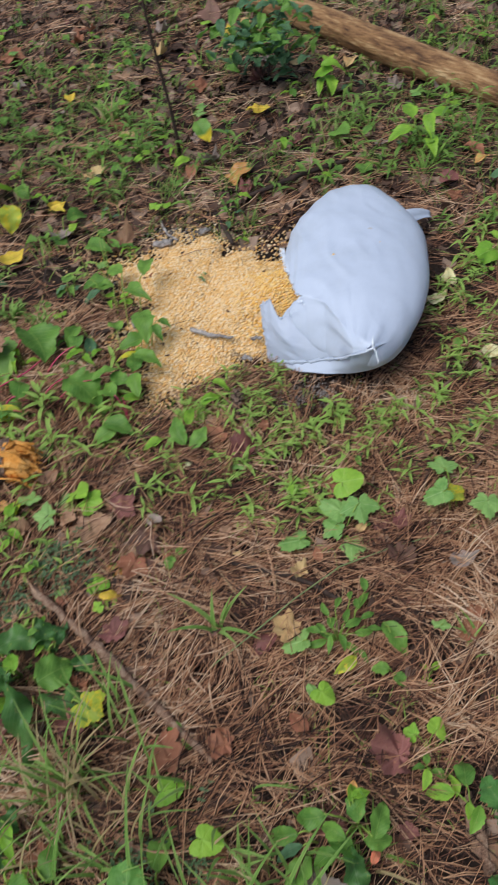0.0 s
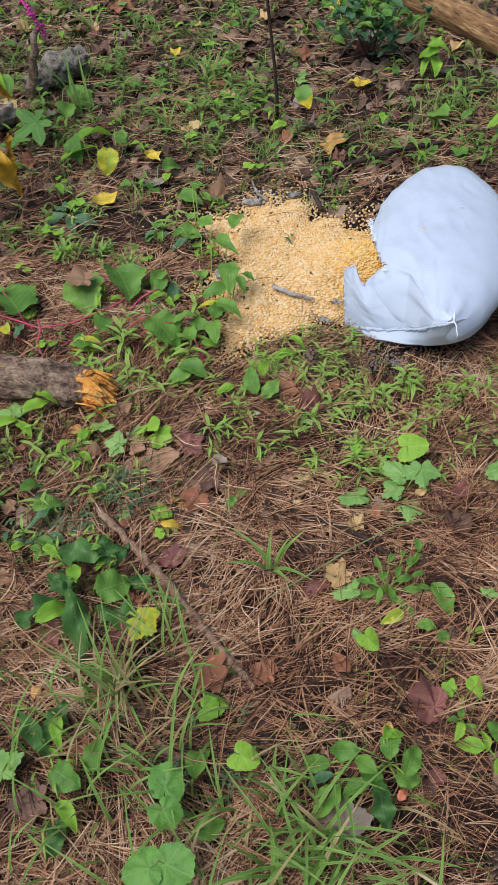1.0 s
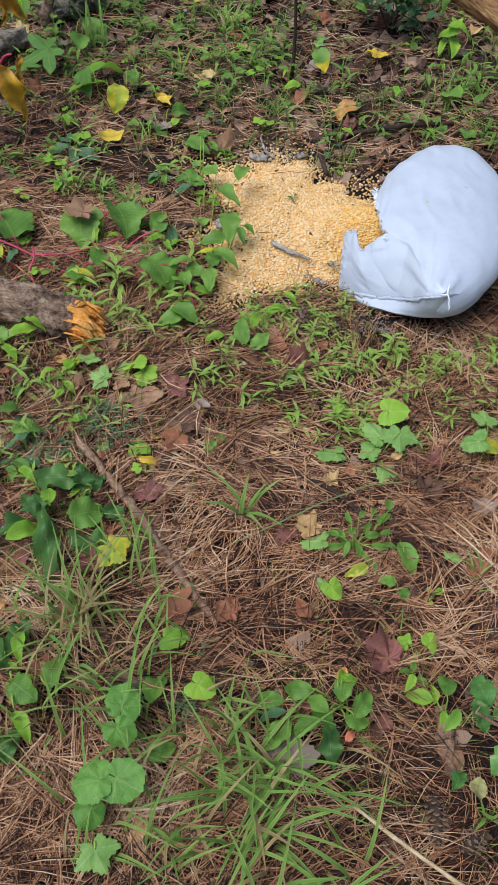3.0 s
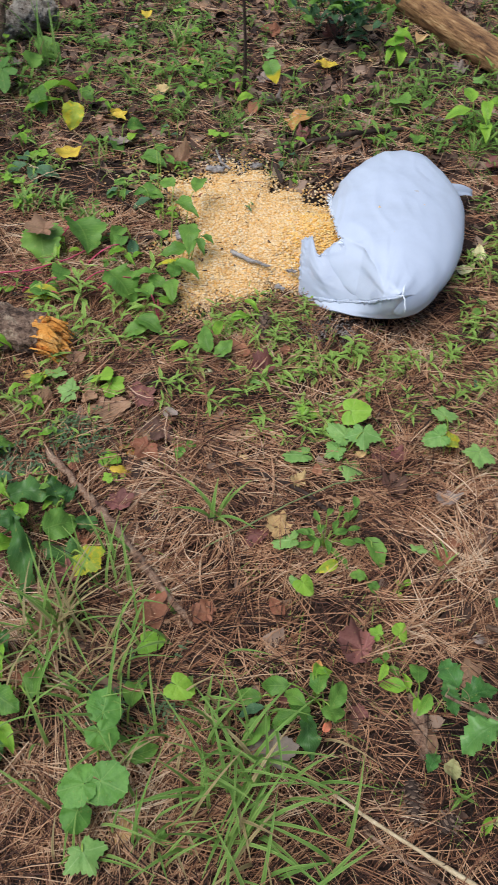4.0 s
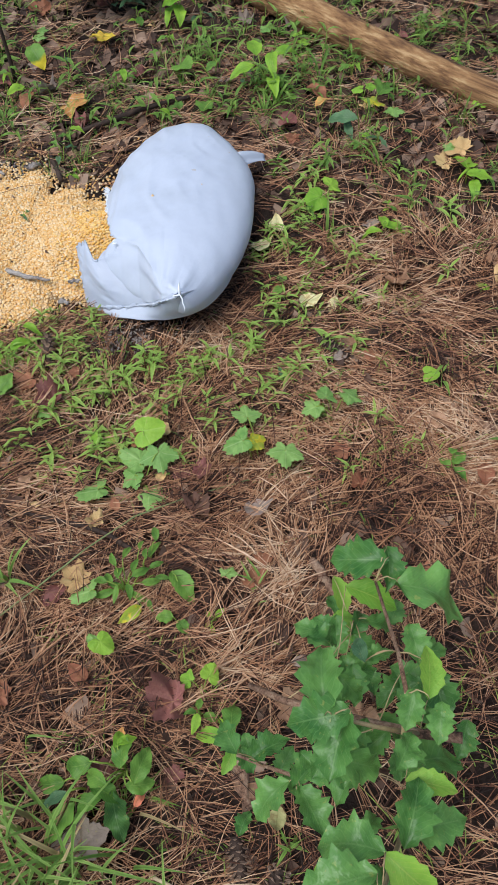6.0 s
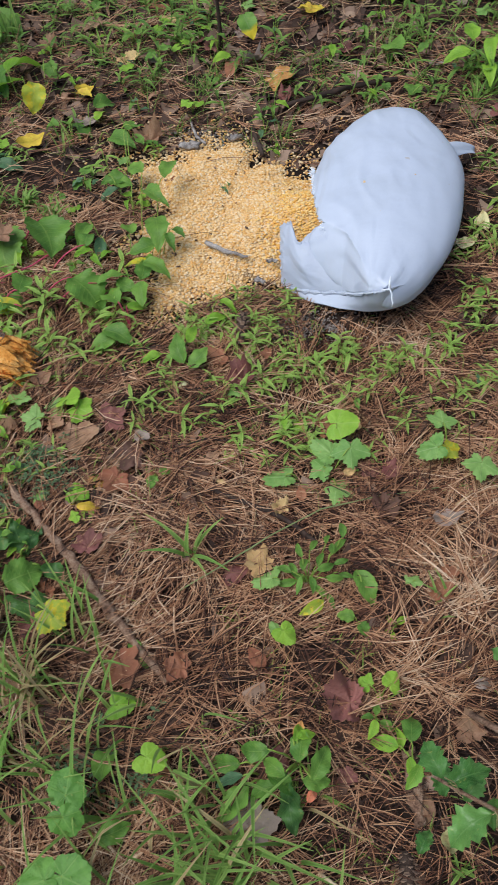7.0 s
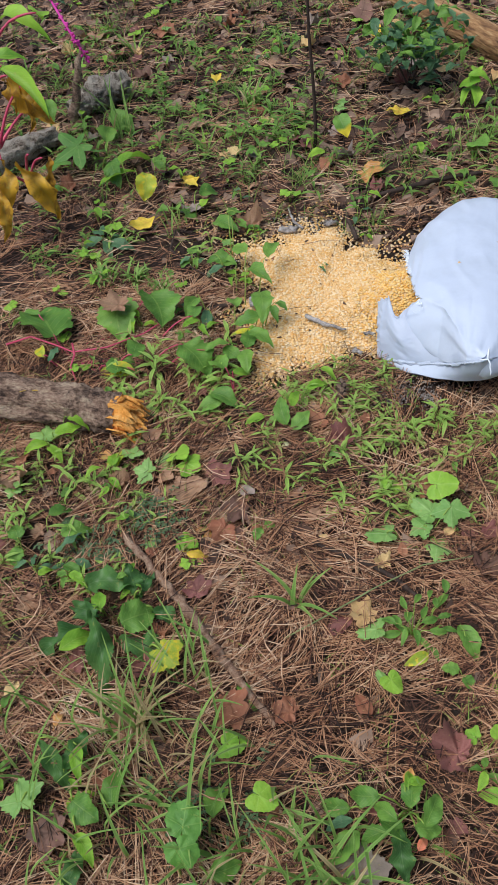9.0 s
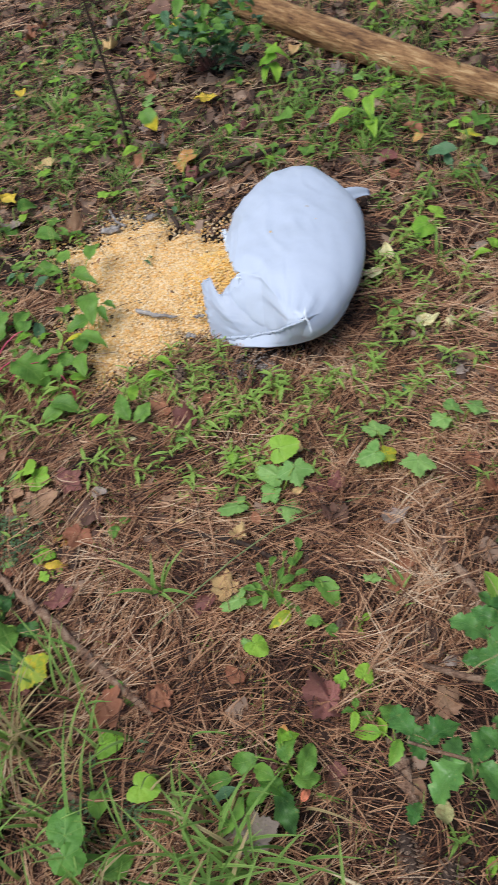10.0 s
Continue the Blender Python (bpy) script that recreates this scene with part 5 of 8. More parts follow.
leafy_plant("broadleaf_weed", "broad-leaved weed with large heart-shaped leaves", (-0.258, 0.096), [
    ("round", -0.245, 0.214, 0.090, 0.046, 6, 7),
    ("round", -0.233, 0.165, 0.080, 0.040, -137, -20),
    ("round", -0.200, 0.101, 0.100, 0.053, -102, -0),
    ("round", -0.251, 0.089, 0.100, 0.048, 117, -1),
    ("round", -0.246, 0.056, 0.060, 0.040, 162, -10),
    ("lobed", -0.211, 0.011, 0.050, 0.048, -134, -7),
    ("heart", -0.121, 0.065, 0.030, 0.020, -83, -9)], r=0.0018)
leafy_plant("seedling", "two-leaved light green seedling on needles", (0.435, 1.587), [
    ("younglobed", 0.406, 1.577, 0.030, 0.056, 127, 6),
    ("younglobed", 0.456, 1.639, 0.030, 0.041, -43, -8)], r=0.001, group="seedlings")
leafy_plant("climbing_vine", "twining vine with ovate leaves over the corn", (-0.454, 1.280), [
    ("oval", -0.406, 1.524, 0.100, 0.075, -7, 2),
    ("oval", -0.502, 1.562, 0.060, 0.066, 56, -13),
    ("oval", -0.420, 1.435, 0.090, 0.078, -123, 4),
    ("oval", -0.383, 1.322, 0.100, 0.093, -161, 5),
    ("oval", -0.415, 1.291, 0.060, 0.066, 115, -10),
    ("oval", -0.367, 1.233, 0.070, 0.072, -110, -6),
    ("oval", -0.531, 1.518, 0.050, 0.065, 83, 5),
    ("oval", -0.577, 1.350, 0.040, 0.073, 175, -1),
    ("bluish", -0.527, 1.316, 0.030, 0.063, -165, -9),
    ("oval", -0.468, 1.365, 0.050, 0.058, 20, -18),
    ("young", -0.593, 1.726, 0.030, 0.064, 82, -14),
    ("oval", -0.576, 1.766, 0.030, 0.049, -4, -2),
    ("oval", -0.349, 1.292, 0.090, 0.044, -141, -20),
    ("yellowoval", -0.422, 1.261, 0.050, 0.061, 99, 5),
    ("oval", -0.388, 1.171, 0.050, 0.061, -167, -16),
    ("oval", -0.341, 1.334, 0.080, 0.040, -123, 5)], r=0.0012)
leafy_plant("ovate_weed", "upright seedling with large ovate leaves before the corn", (-0.278, 1.035), [
    ("oval", -0.280, 1.035, 0.050, 0.069, 19, 25),
    ("oval", -0.235, 1.022, 0.040, 0.056, -31, 20),
    ("oval", -0.301, 1.024, 0.020, 0.041, 112, -15),
    ("young", -0.260, 1.078, 0.050, 0.048, -11, 7),
    ("young", -0.220, 1.132, 0.040, 0.054, -53, -2),
    ("young", -0.339, 1.027, 0.020, 0.048, 113, -8),
    ("young", -0.199, 1.161, 0.050, 0.049, -110, -8)], r=0.0012)
poke = leafy_plant("pokeweed", "sprawling pokeweed with pink stems and big green leaves", (-0.823, 1.154), [
    ("heart", -0.920, 1.236, 0.050, 0.147, 42, -4),
    ("heart", -0.741, 1.273, 0.050, 0.127, -160, -5),
    ("heart", -0.646, 1.318, 0.050, 0.117, -143, -5),
    ("oval", -0.654, 1.174, 0.060, 0.079, 4, -6),
    ("heart", -0.668, 1.128, 0.030, 0.096, -67, -15),
    ("oval", -0.976, 1.230, 0.050, 0.098, 98, -18),
    ("yellowoval", -0.901, 1.151, 0.030, 0.061, 43, -8),
    ("bluish", -0.855, 1.137, 0.040, 0.056, -1, 6),
    ("oval", -0.558, 1.330, 0.050, 0.066, 9, -4),
    ("heart", -0.502, 1.160, 0.050, 0.098, -118, -23),
    ("oval", -0.459, 1.203, 0.060, 0.075, -53, 2),
    ("oval", -0.429, 1.189, 0.050, 0.056, -119, -1),
    ("yellowoval", -0.691, 1.115, 0.030, 0.089, 99, 5)], PINKSTEM, r=0.0017, rise=0.1)
for way in ([(-0.993, 1.156, 0.030), (-0.938, 1.187, 0.035), (-0.862, 1.167, 0.035), (-0.812, 1.151, 0.035), (-0.736, 1.179, 0.035), (-0.663, 1.238, 0.035), (-0.609, 1.322, 0.030)],
            [(-0.822, 1.174, 0.040), (-0.805, 1.143, 0.035), (-0.803, 1.109, 0.030), (-0.784, 1.083, 0.012)]):
    b = Build()
    tube(b, [Vector(p) - poke.location for p in way], [0.0026 - 0.0002 * k for k in range(len(way))], 8, 0.1)
    part("runner", b.mesh("runner", PINKSTEM), poke)
leafy_plant("pokeweed", "low pokeweed sprig with crimson stems by the corn", (-0.411, 1.123), [
    ("oval", -0.455, 1.158, 0.050, 0.086, 44, -19),
    ("oval", -0.398, 1.231, 0.060, 0.062, 7, -0),
    ("young", -0.392, 1.141, 0.040, 0.048, -67, -23),
    ("oval", -0.446, 1.046, 0.030, 0.065, 126, -3),
    ("oval", -0.413, 1.068, 0.030, 0.071, -106, -16)], PINKSTEM, r=0.0017, rise=0.1)
leafy_plant("sweetgum_seedling", "seedling with dark star-shaped leaves", (-1.155, 1.977), [
    ("star", -1.146, 1.956, 0.070, 0.118, 134, -18),
    ("star", -1.178, 1.907, 0.050, 0.091, 176, 4),
    ("star", -1.116, 2.025, 0.070, 0.077, 4, -21),
    ("oval", -0.984, 1.909, 0.050, 0.104, -155, -8),
    ("oval", -1.070, 2.099, 0.060, 0.093, 9, 3),
    ("star", -1.079, 2.014, 0.050, 0.092, -46, -17),
    ("oval", -1.057, 2.189, 0.050, 0.115, -126, -18)], r=0.0016)
leafy_plant("weed", "weed with pale pointed leaf eaten at the edge", (-0.843, 1.793), [
    ("paleheart", -0.846, 1.816, 0.060, 0.078, -161, -40),
    ("young", -0.972, 1.896, 0.040, 0.121, 133, 4),
    ("young", -0.940, 1.993, 0.050, 0.142, -24, -11),
    ("oval", -0.861, 1.985, 0.040, 0.079, -146, -1)], r=0.0013)
leafy_plant("weed", "weed with several ovate leaves behind the corn", (-0.717, 1.710), [
    ("oval", -0.746, 1.764, 0.030, 0.067, 34, -24),
    ("oval", -0.695, 1.736, 0.030, 0.066, -113, -13),
    ("oval", -0.777, 1.734, 0.040, 0.057, 81, -19),
    ("young", -0.671, 1.809, 0.030, 0.064, -3, -3),
    ("oval", -0.669, 1.852, 0.030, 0.072, -49, -22),
    ("oval", -0.576, 1.694, 0.040, 0.086, -113, 7),
    ("oval", -0.550, 1.751, 0.040, 0.053, -5, -24),
    ("oval", -0.551, 1.528, 0.050, 0.074, 97, -1),
    ("bluish", -0.555, 1.487, 0.040, 0.056, 113, -24)], r=0.0013)
leafy_plant("rosette_weed", "flat rosette weed with long bluish leaves", (-0.916, 1.620), [
    ("bluish", -0.929, 1.634, 0.030, 0.082, 44, -17),
    ("bluish", -0.878, 1.623, 0.020, 0.081, -33, 2),
    ("bluish", -0.939, 1.584, 0.020, 0.075, 114, -20),
    ("bluish", -0.887, 1.577, 0.015, 0.071, -142, -19),
    ("bluish", -0.850, 1.592, 0.020, 0.077, -98, -2)], r=0.001)
leafy_plant("dock", "dock plant with long rippled dark green leaves", (-0.503, 0.530), [
    ("dock", -0.545, 0.452, 0.050, 0.112, 124, -12),
    ("strap", -0.464, 0.431, 0.050, 0.167, -155, -24),
    ("dock", -0.505, 0.577, 0.050, 0.101, -79, 8),
    ("heart", -0.427, 0.519, 0.050, 0.068, -56, -20),
    ("dock", -0.527, 0.511, 0.050, 0.085, 81, -24),
    ("dock", -0.380, 0.539, 0.030, 0.065, -100, -14),
    ("yellowing", -0.347, 0.450, 0.060, 0.051, -117, -5),
    ("dock", -0.406, 0.473, 0.030, 0.101, -89, -0),
    ("young", -0.512, 0.454, 0.060, 0.078, -45, -21),
    ("young", -0.504, 0.530, 0.060, 0.050, 29, -14),
    ("dock", -0.464, 0.586, 0.040, 0.072, -144, -24),
    ("dock", -0.440, 0.597, 0.040, 0.057, -0, -10)], r=0.002)
leafy_plant("dock", "low dock plant with dark oval leaves", (-0.485, 0.295), [
    ("dock", -0.481, 0.255, 0.040, 0.098, -129, 0),
    ("dock", -0.449, 0.276, 0.050, 0.070, -11, -1),
    ("young", -0.439, 0.258, 0.060, 0.055, -158, 5),
    ("heart", -0.404, 0.197, 0.050, 0.052, -112, -0),
    ("young", -0.385, 0.150, 0.050, 0.054, -129, 3),
    ("oval", -0.377, 0.243, 0.040, 0.064, 9, -2),
    ("lobed", -0.517, 0.203, 0.040, 0.057, 35, -9),
    ("dock", -0.394, 0.120, 0.040, 0.069, -2, -18)], r=0.002)
leafy_plant("broadleaf_weed", "weed with big notched light green leaves", (-0.226, 0.173), [
    ("oval", -0.217, 0.264, 0.030, 0.072, 4, -22),
    ("oval", -0.179, 0.170, 0.030, 0.053, -59, -10)], r=0.0018)
leafy_plant("weed", "small creeping greyish herb", (-0.679, 0.594), [
    ("bluish", -0.707, 0.589, 0.020, 0.044, 110, -21),
    ("bluish", -0.673, 0.602, 0.030, 0.039, 29, -12),
    ("bluish", -0.644, 0.595, 0.020, 0.036, -65, -20),
    ("young", -0.641, 0.583, 0.030, 0.032, -40, -16),
    ("bluish", -0.616, 0.600, 0.020, 0.043, -64, -11),
    ("oval", -0.587, 0.593, 0.030, 0.048, -112, -7),
    ("bluish", -0.575, 0.614, 0.020, 0.042, -99, -23),
    ("oval", -0.662, 0.717, 0.030, 0.055, -39, -20),
    ("oval", -0.618, 0.684, 0.030, 0.065, -59, -4),
    ("bluish", -0.617, 0.644, 0.040, 0.064, -29, 7)], r=0.001)
leafy_plant("seedling", "seedling pair of lobed leaves by the rotten log", (-0.508, 0.891), [
    ("lobed", -0.574, 0.894, 0.025, 0.042, -7, -10),
    ("yellowing", -0.609, 0.865, 0.020, 0.039, 126, -17)], r=0.001, group="seedlings")
leafy_plant("weed", "seedling with ovate leaves at the log", (-0.804, 0.922), [
    ("lobed", -0.782, 0.908, 0.030, 0.051, 16, -5),
    ("young", -0.722, 0.908, 0.050, 0.059, -53, -4),
    ("young", -0.784, 0.859, 0.040, 0.059, 127, 1),
    ("young", -0.728, 0.852, 0.040, 0.051, -120, -2),
    ("young", -0.701, 0.927, 0.060, 0.054, -93, -17)], r=0.0012)
leafy_plant("broadleaf_weed", "bushy weed with dark oval leaves and bright shoots", (0.065, 0.308), [
    ("oval", 0.097, 0.302, 0.080, 0.057, -24, -11),
    ("oval", 0.066, 0.322, 0.070, 0.052, 6, -8),
    ("oval", 0.030, 0.287, 0.070, 0.048, 73, -25),
    ("oval", -0.004, 0.304, 0.050, 0.053, 102, -24),
    ("dock", 0.062, 0.238, 0.050, 0.070, -163, -12),
    ("oval", -0.043, 0.285, 0.030, 0.053, 93, -21),
    ("oval", -0.018, 0.234, 0.040, 0.061, 148, -1),
    ("oval", 0.019, 0.255, 0.050, 0.048, 120, -17),
    ("young", 0.060, 0.340, 0.070, 0.035, -23, -22),
    ("young", 0.073, 0.335, 0.070, 0.031, -59, -19),
    ("oval", 0.049, 0.267, 0.060, 0.052, -107, -17),
    ("oval", 0.095, 0.277, 0.060, 0.043, -87, -18),
    ("bluish", -0.031, 0.262, 0.040, 0.044, 112, -8)], r=0.0016)
leafy_plant("broadleaf_weed", "weed with large bright pointed leaves behind the bag", (0.310, 2.092), [
    ("young", 0.318, 2.086, 0.090, 0.085, 177, -10),
    ("young", 0.233, 2.063, 0.080, 0.077, 109, -15),
    ("young", 0.366, 2.134, 0.090, 0.086, -71, -4),
    ("oval", 0.060, 2.161, 0.050, 0.105, 42, -18),
    ("young", 0.321, 2.032, 0.060, 0.084, -172, 5),
    ("young", 0.269, 2.186, 0.080, 0.079, 14, 7),
    ("heart", 0.132, 1.988, 0.030, 0.056, 0, -1)], r=0.0016)
leafy_plant("broadleaf_weed", "weed with one bluish and one pale leaf", (0.559, 1.912), [
    ("bluish", 0.490, 1.862, 0.060, 0.085, 72, -11),
    ("yellowing", 0.581, 1.954, 0.050, 0.050, -7, -8),
    ("heart", 0.611, 1.987, 0.060, 0.061, -38, -6),
    ("bluish", 0.507, 1.848, 0.040, 0.063, -168, -23)], r=0.0014)
leafy_plant("weed", "leafy weed on the open needles", (0.806, 1.696), [
    ("young", 0.798, 1.689, 0.040, 0.071, -42, -22),
    ("young", 0.807, 1.639, 0.040, 0.066, -108, 1),
    ("young", 0.781, 1.666, 0.030, 0.055, 90, -13),
    ("young", 0.793, 1.605, 0.030, 0.060, 175, -8),
    ("young", 0.773, 1.716, 0.030, 0.059, 27, 5)], r=0.0012)
leafy_plant("seedling", "single pale round leaf seedling", (0.621, 1.046), [
    ("younglobed", 0.612, 1.033, 0.030, 0.032, -91, -5)], r=0.001, group="seedlings")
leafy_plant("seedling", "small dark seedling by the holly", (0.621, 0.827), [
    ("oval", 0.603, 0.826, 0.030, 0.037, 15, -15),
    ("oval", 0.632, 0.833, 0.030, 0.037, -50, 7),
    ("oval", 0.630, 0.798, 0.030, 0.037, -130, -13),
    ("oval", 0.621, 0.846, 0.040, 0.030, -19, -24)], r=0.001, group="seedlings")
leafy_plant("weed", "weed with narrow leaves on open ground", (0.580, 1.496), [
    ("young", 0.559, 1.489, 0.040, 0.055, -1, -2),
    ("young", 0.586, 1.468, 0.030, 0.064, -90, -22),
    ("young", 0.529, 1.458, 0.030, 0.055, 90, -15)], r=0.001)
leafy_plant("weed", "weed with a drooping leaf turning yellow", (-0.324, 2.167), [
    ("yellowheart", -0.322, 2.118, 0.105, 0.070, -150, -34),
    ("young", -0.398, 2.091, 0.030, 0.059, 131, 3)], DARKTWIG, r=0.0016)
leafy_plant("weed", "weed with bright ovate leaves beside the log", (0.039, 2.455), [
    ("young", 0.040, 2.510, 0.100, 0.086, -2, -3),
    ("young", 0.020, 2.457, 0.080, 0.084, 72, -24),
    ("young", 0.060, 2.454, 0.100, 0.088, -87, -10),
    ("young", 0.050, 2.427, 0.060, 0.084, -162, -11),
    ("young", 0.016, 2.445, 0.050, 0.077, 154, -9)], r=0.0013)
leafy_plant("seedling", "pale oval leaf low on the needles", (0.363, 0.184), [
    ("young", 0.338, 0.169, 0.020, 0.034, 153, -18)], r=0.001, group="seedlings")
leafy_plant("seedling", "small bright seedling at the path edge", (0.419, 0.120), [
    ("younglobed", 0.413, 0.126, 0.030, 0.026, -9, -6),
    ("young", 0.420, 0.112, 0.020, 0.029, -154, -23)], r=0.001, group="seedlings")
leafy_plant("weed", "narrow-leaved weed by the holly", (0.229, 0.333), [
    ("young", 0.228, 0.319, 0.030, 0.038, -172, -16),
    ("young", 0.185, 0.351, 0.030, 0.044, 89, -13),
    ("young", 0.208, 0.363, 0.030, 0.035, 18, 6),
    ("oval", 0.221, 0.378, 0.050, 0.052, -2, -22)], r=0.0012)
leafy_plant("sprig", "small wilted grey-green sprig lying on the corn", (-0.285, 1.577), [
    ("bluish", -0.284, 1.533, 0.042, 0.019, 56, -0),
    ("bluish", -0.270, 1.545, 0.044, 0.022, -9, -19),
    ("bluish", -0.274, 1.523, 0.042, 0.016, -135, -6)], r=0.0008)

DRY_WORDS = {'tan': 'tan dry', 'maroon': 'dark maroon dry', 'brown': 'brown dry', 'yellow': 'bright yellow', 'orange': 'orange-brown', 'cream': 'pale yellow', 'grey': 'greyish brown', 'rust': 'rust-brown', 'olive': 'pale olive', 'coral': 'small coral-red', 'dark': 'dark brown decaying'}
DRY_FORM = {"oak": "wavy-edged", "maple": "lobed", "oval": "oval", "crumpled": "curled-up"}


@functools.lru_cache(None)
def dry_mesh(colour, form, variant):
    rng = random.Random(hash((len(colour), len(form), variant)))
    if form == "maple":
        made = polar_verts(lobes(5, 0.3, tooth=0.08), steps=60, cup=-0.25, crumple=0.12, seed=variant)
    elif form == "oak":
        made = polar_verts(lobes(7, 0.3, tooth=0.1), cup=-0.25, crumple=0.1, seed=variant)
    elif form == "crumpled":
        made = polar_verts(lobes(6, 0.18, tooth=0.1), rings=8, steps=60, cup=-0.9, crumple=0.3, seed=variant)
    else:
        made = leaf_verts(half_oval(0.5 + 0.1 * variant, 0.45), 10, 7, (-0.35, 0.3, 0.1)[variant], (0.5, 0.2, -0.4)[variant], 0.5 * variant - 0.4, wave=0.4, teeth=0.03)
    b = Build().add(*made)
    tube(b, [(0, -0.48 if form == "oval" else -0.3, 0), (0.02, -0.6, 0.01), (0.06, -0.75, 0.0)], [0.018, 0.014, 0.012], 4)
    return b.mesh("fallen_leaf", DRY[colour])


def fallen_leaf(colour, form, x, y, z, size, yaw):
    ob = new("fallen_leaf", dry_mesh(colour, form, int(abs(x * 1000)) % 3))
    tilt = random.Random(int(abs(x * y) * 1e6))
    ob.matrix_world = leaf_pose((x, y, height(x, y) + z + 0.011), size * 0.95, yaw, tilt.uniform(-12, 12), tilt.uniform(-12, 12))
    tagged(ob, DRY_WORDS[colour] + " " + DRY_FORM[form] + " leaf fallen on the needles", "fallen leaf", "fallen leaves")


for row in (
    ("maroon", "crumpled", -0.151, 1.002, 0.014, 0.055, 40),
    ("rust", "oak", -0.210, 1.044, 0.014, 0.045, 110),
    ("tan", "oak", -0.051, 0.612, 0.020, 0.051, 54),
    ("maroon", "oval", -0.096, 0.583, 0.014, 0.077, 109),
    ("maroon", "crumpled", 0.113, 0.404, 0.014, 0.061, 83),
    ("brown", "maple", -0.431, 0.811, 0.012, 0.074, -163),
    ("yellow", "oval", -0.366, 0.672, 0.022, 0.044, -80),
    ("orange", "oval", -0.372, 0.731, 0.014, 0.047, 57),
    ("cream", "oval", -0.258, 0.975, 0.014, 0.034, -27),
    ("maroon", "oval", -0.151, 0.992, 0.014, 0.050, -29),
    ("maroon", "maple", -0.372, 0.879, 0.014, 0.058, -43),
    ("brown", "oval", 0.189, 0.793, 0.014, 0.056, 2),
    ("grey", "oval", 0.263, 0.739, 0.012, 0.056, -82),
    ("grey", "oval", -0.308, 0.834, 0.014, 0.045, -139),
    ("rust", "oval", -0.361, 2.054, 0.014, 0.072, 167),
    ("orange", "maple", -0.211, 2.023, 0.014, 0.083, -106),
):
    fallen_leaf(*row)
for row in (
    ("yellow", "maple", -0.185, 2.368, 0.014, 0.061, 176),
    ("cream", "oval", 0.314, 1.498, 0.012, 0.055, -7),
    ("cream", "oval", 0.281, 1.428, 0.014, 0.056, -68),
    ("cream", "oval", 0.380, 1.248, 0.014, 0.055, -82),
    ("cream", "oval", 0.429, 1.242, 0.014, 0.046, 155),
    ("olive", "oval", 0.381, 0.183, 0.026, 0.079, -74),
    ("brown", "oval", 0.243, 0.280, 0.016, 0.070, 22),
    ("olive", "oval", 0.284, 0.236, 0.014, 0.040, 170),
    ("tan", "oval", -0.177, 0.069, 0.014, 0.056, -20),
    ("orange", "oval", 0.061, 0.341, 0.050, 0.031, -4),
    ("coral", "oval", 0.090, 0.265, 0.030, 0.029, -24),
    ("rust", "oval", -0.020, 0.445, 0.014, 0.040, 44),
):
    fallen_leaf(*row)
for row in (
    ("rust", "maple", -0.149, 0.415, 0.014, 0.046, 81),
    ("dark", "oval", -0.300, 0.727, 0.014, 0.062, -153),
    ("brown", "crumpled", -0.518, 1.734, 0.016, 0.061, 17),
    ("yellow", "oval", -0.746, 1.919, 0.014, 0.058, 118),
    ("yellow", "oval", -0.815, 1.678, 0.020, 0.083, 131),
    ("brown", "oak", -0.755, 1.284, 0.075, 0.073, 86),
    ("yellow", "oval", -0.733, 1.881, 0.030, 0.055, -109),
    ("yellow", "oval", -0.805, 2.465, 0.060, 0.066, 10),
    ("rust", "oak", -0.224, 0.393, 0.014, 0.061, -146),
    ("brown", "oval", -0.482, 0.839, 0.014, 0.054, -138),
    ("rust", "oval", -0.267, 0.752, 0.014, 0.061, 7),
    ("dark", "maple", -0.330, 0.787, 0.014, 0.061, 95),
):
    fallen_leaf(*row)
for row in (
    ("orange", "oval", -0.513, 0.331, 0.020, 0.041, 13),
    ("rust", "oval", 0.676, 0.805, 0.014, 0.055, -10),
    ("tan", "maple", 0.773, 1.777, 0.014, 0.070, 45),
    ("tan", "oval", 0.805, 1.329, 0.014, 0.058, 151),
    ("rust", "oval", 0.439, 2.037, 0.014, 0.082, -139),
    ("orange", "oval", 0.448, 1.970, 0.030, 0.058, 135),
    ("maroon", "oval", 0.356, 1.904, 0.014, 0.078, -169),
    ("grey", "oval", 0.474, 0.244, 0.014, 0.043, -45),
    ("brown", "oval", 0.608, 0.925, 0.014, 0.050, 49),
    ("dark", "crumpled", 0.163, 0.746, 0.014, 0.042, -55),
):
    fallen_leaf(*row)
for row in (
    ("rust", "oval", -0.392, 1.565, 0.014, 0.064, -89),
    ("rust", "maple", -0.337, 0.726, 0.014, 0.051, 161),
    ("rust", "maple", -0.638, 1.021, 0.014, 0.059, 9),
    ("tan", "oval", 0.109, 2.637, 0.014, 0.078, 164),
    ("yellow", "oval", -0.329, 2.939, 0.014, 0.064, -28),
    ("rust", "oval", -0.865, 0.959, 0.014, 0.054, -101),
):
    fallen_leaf(*row)
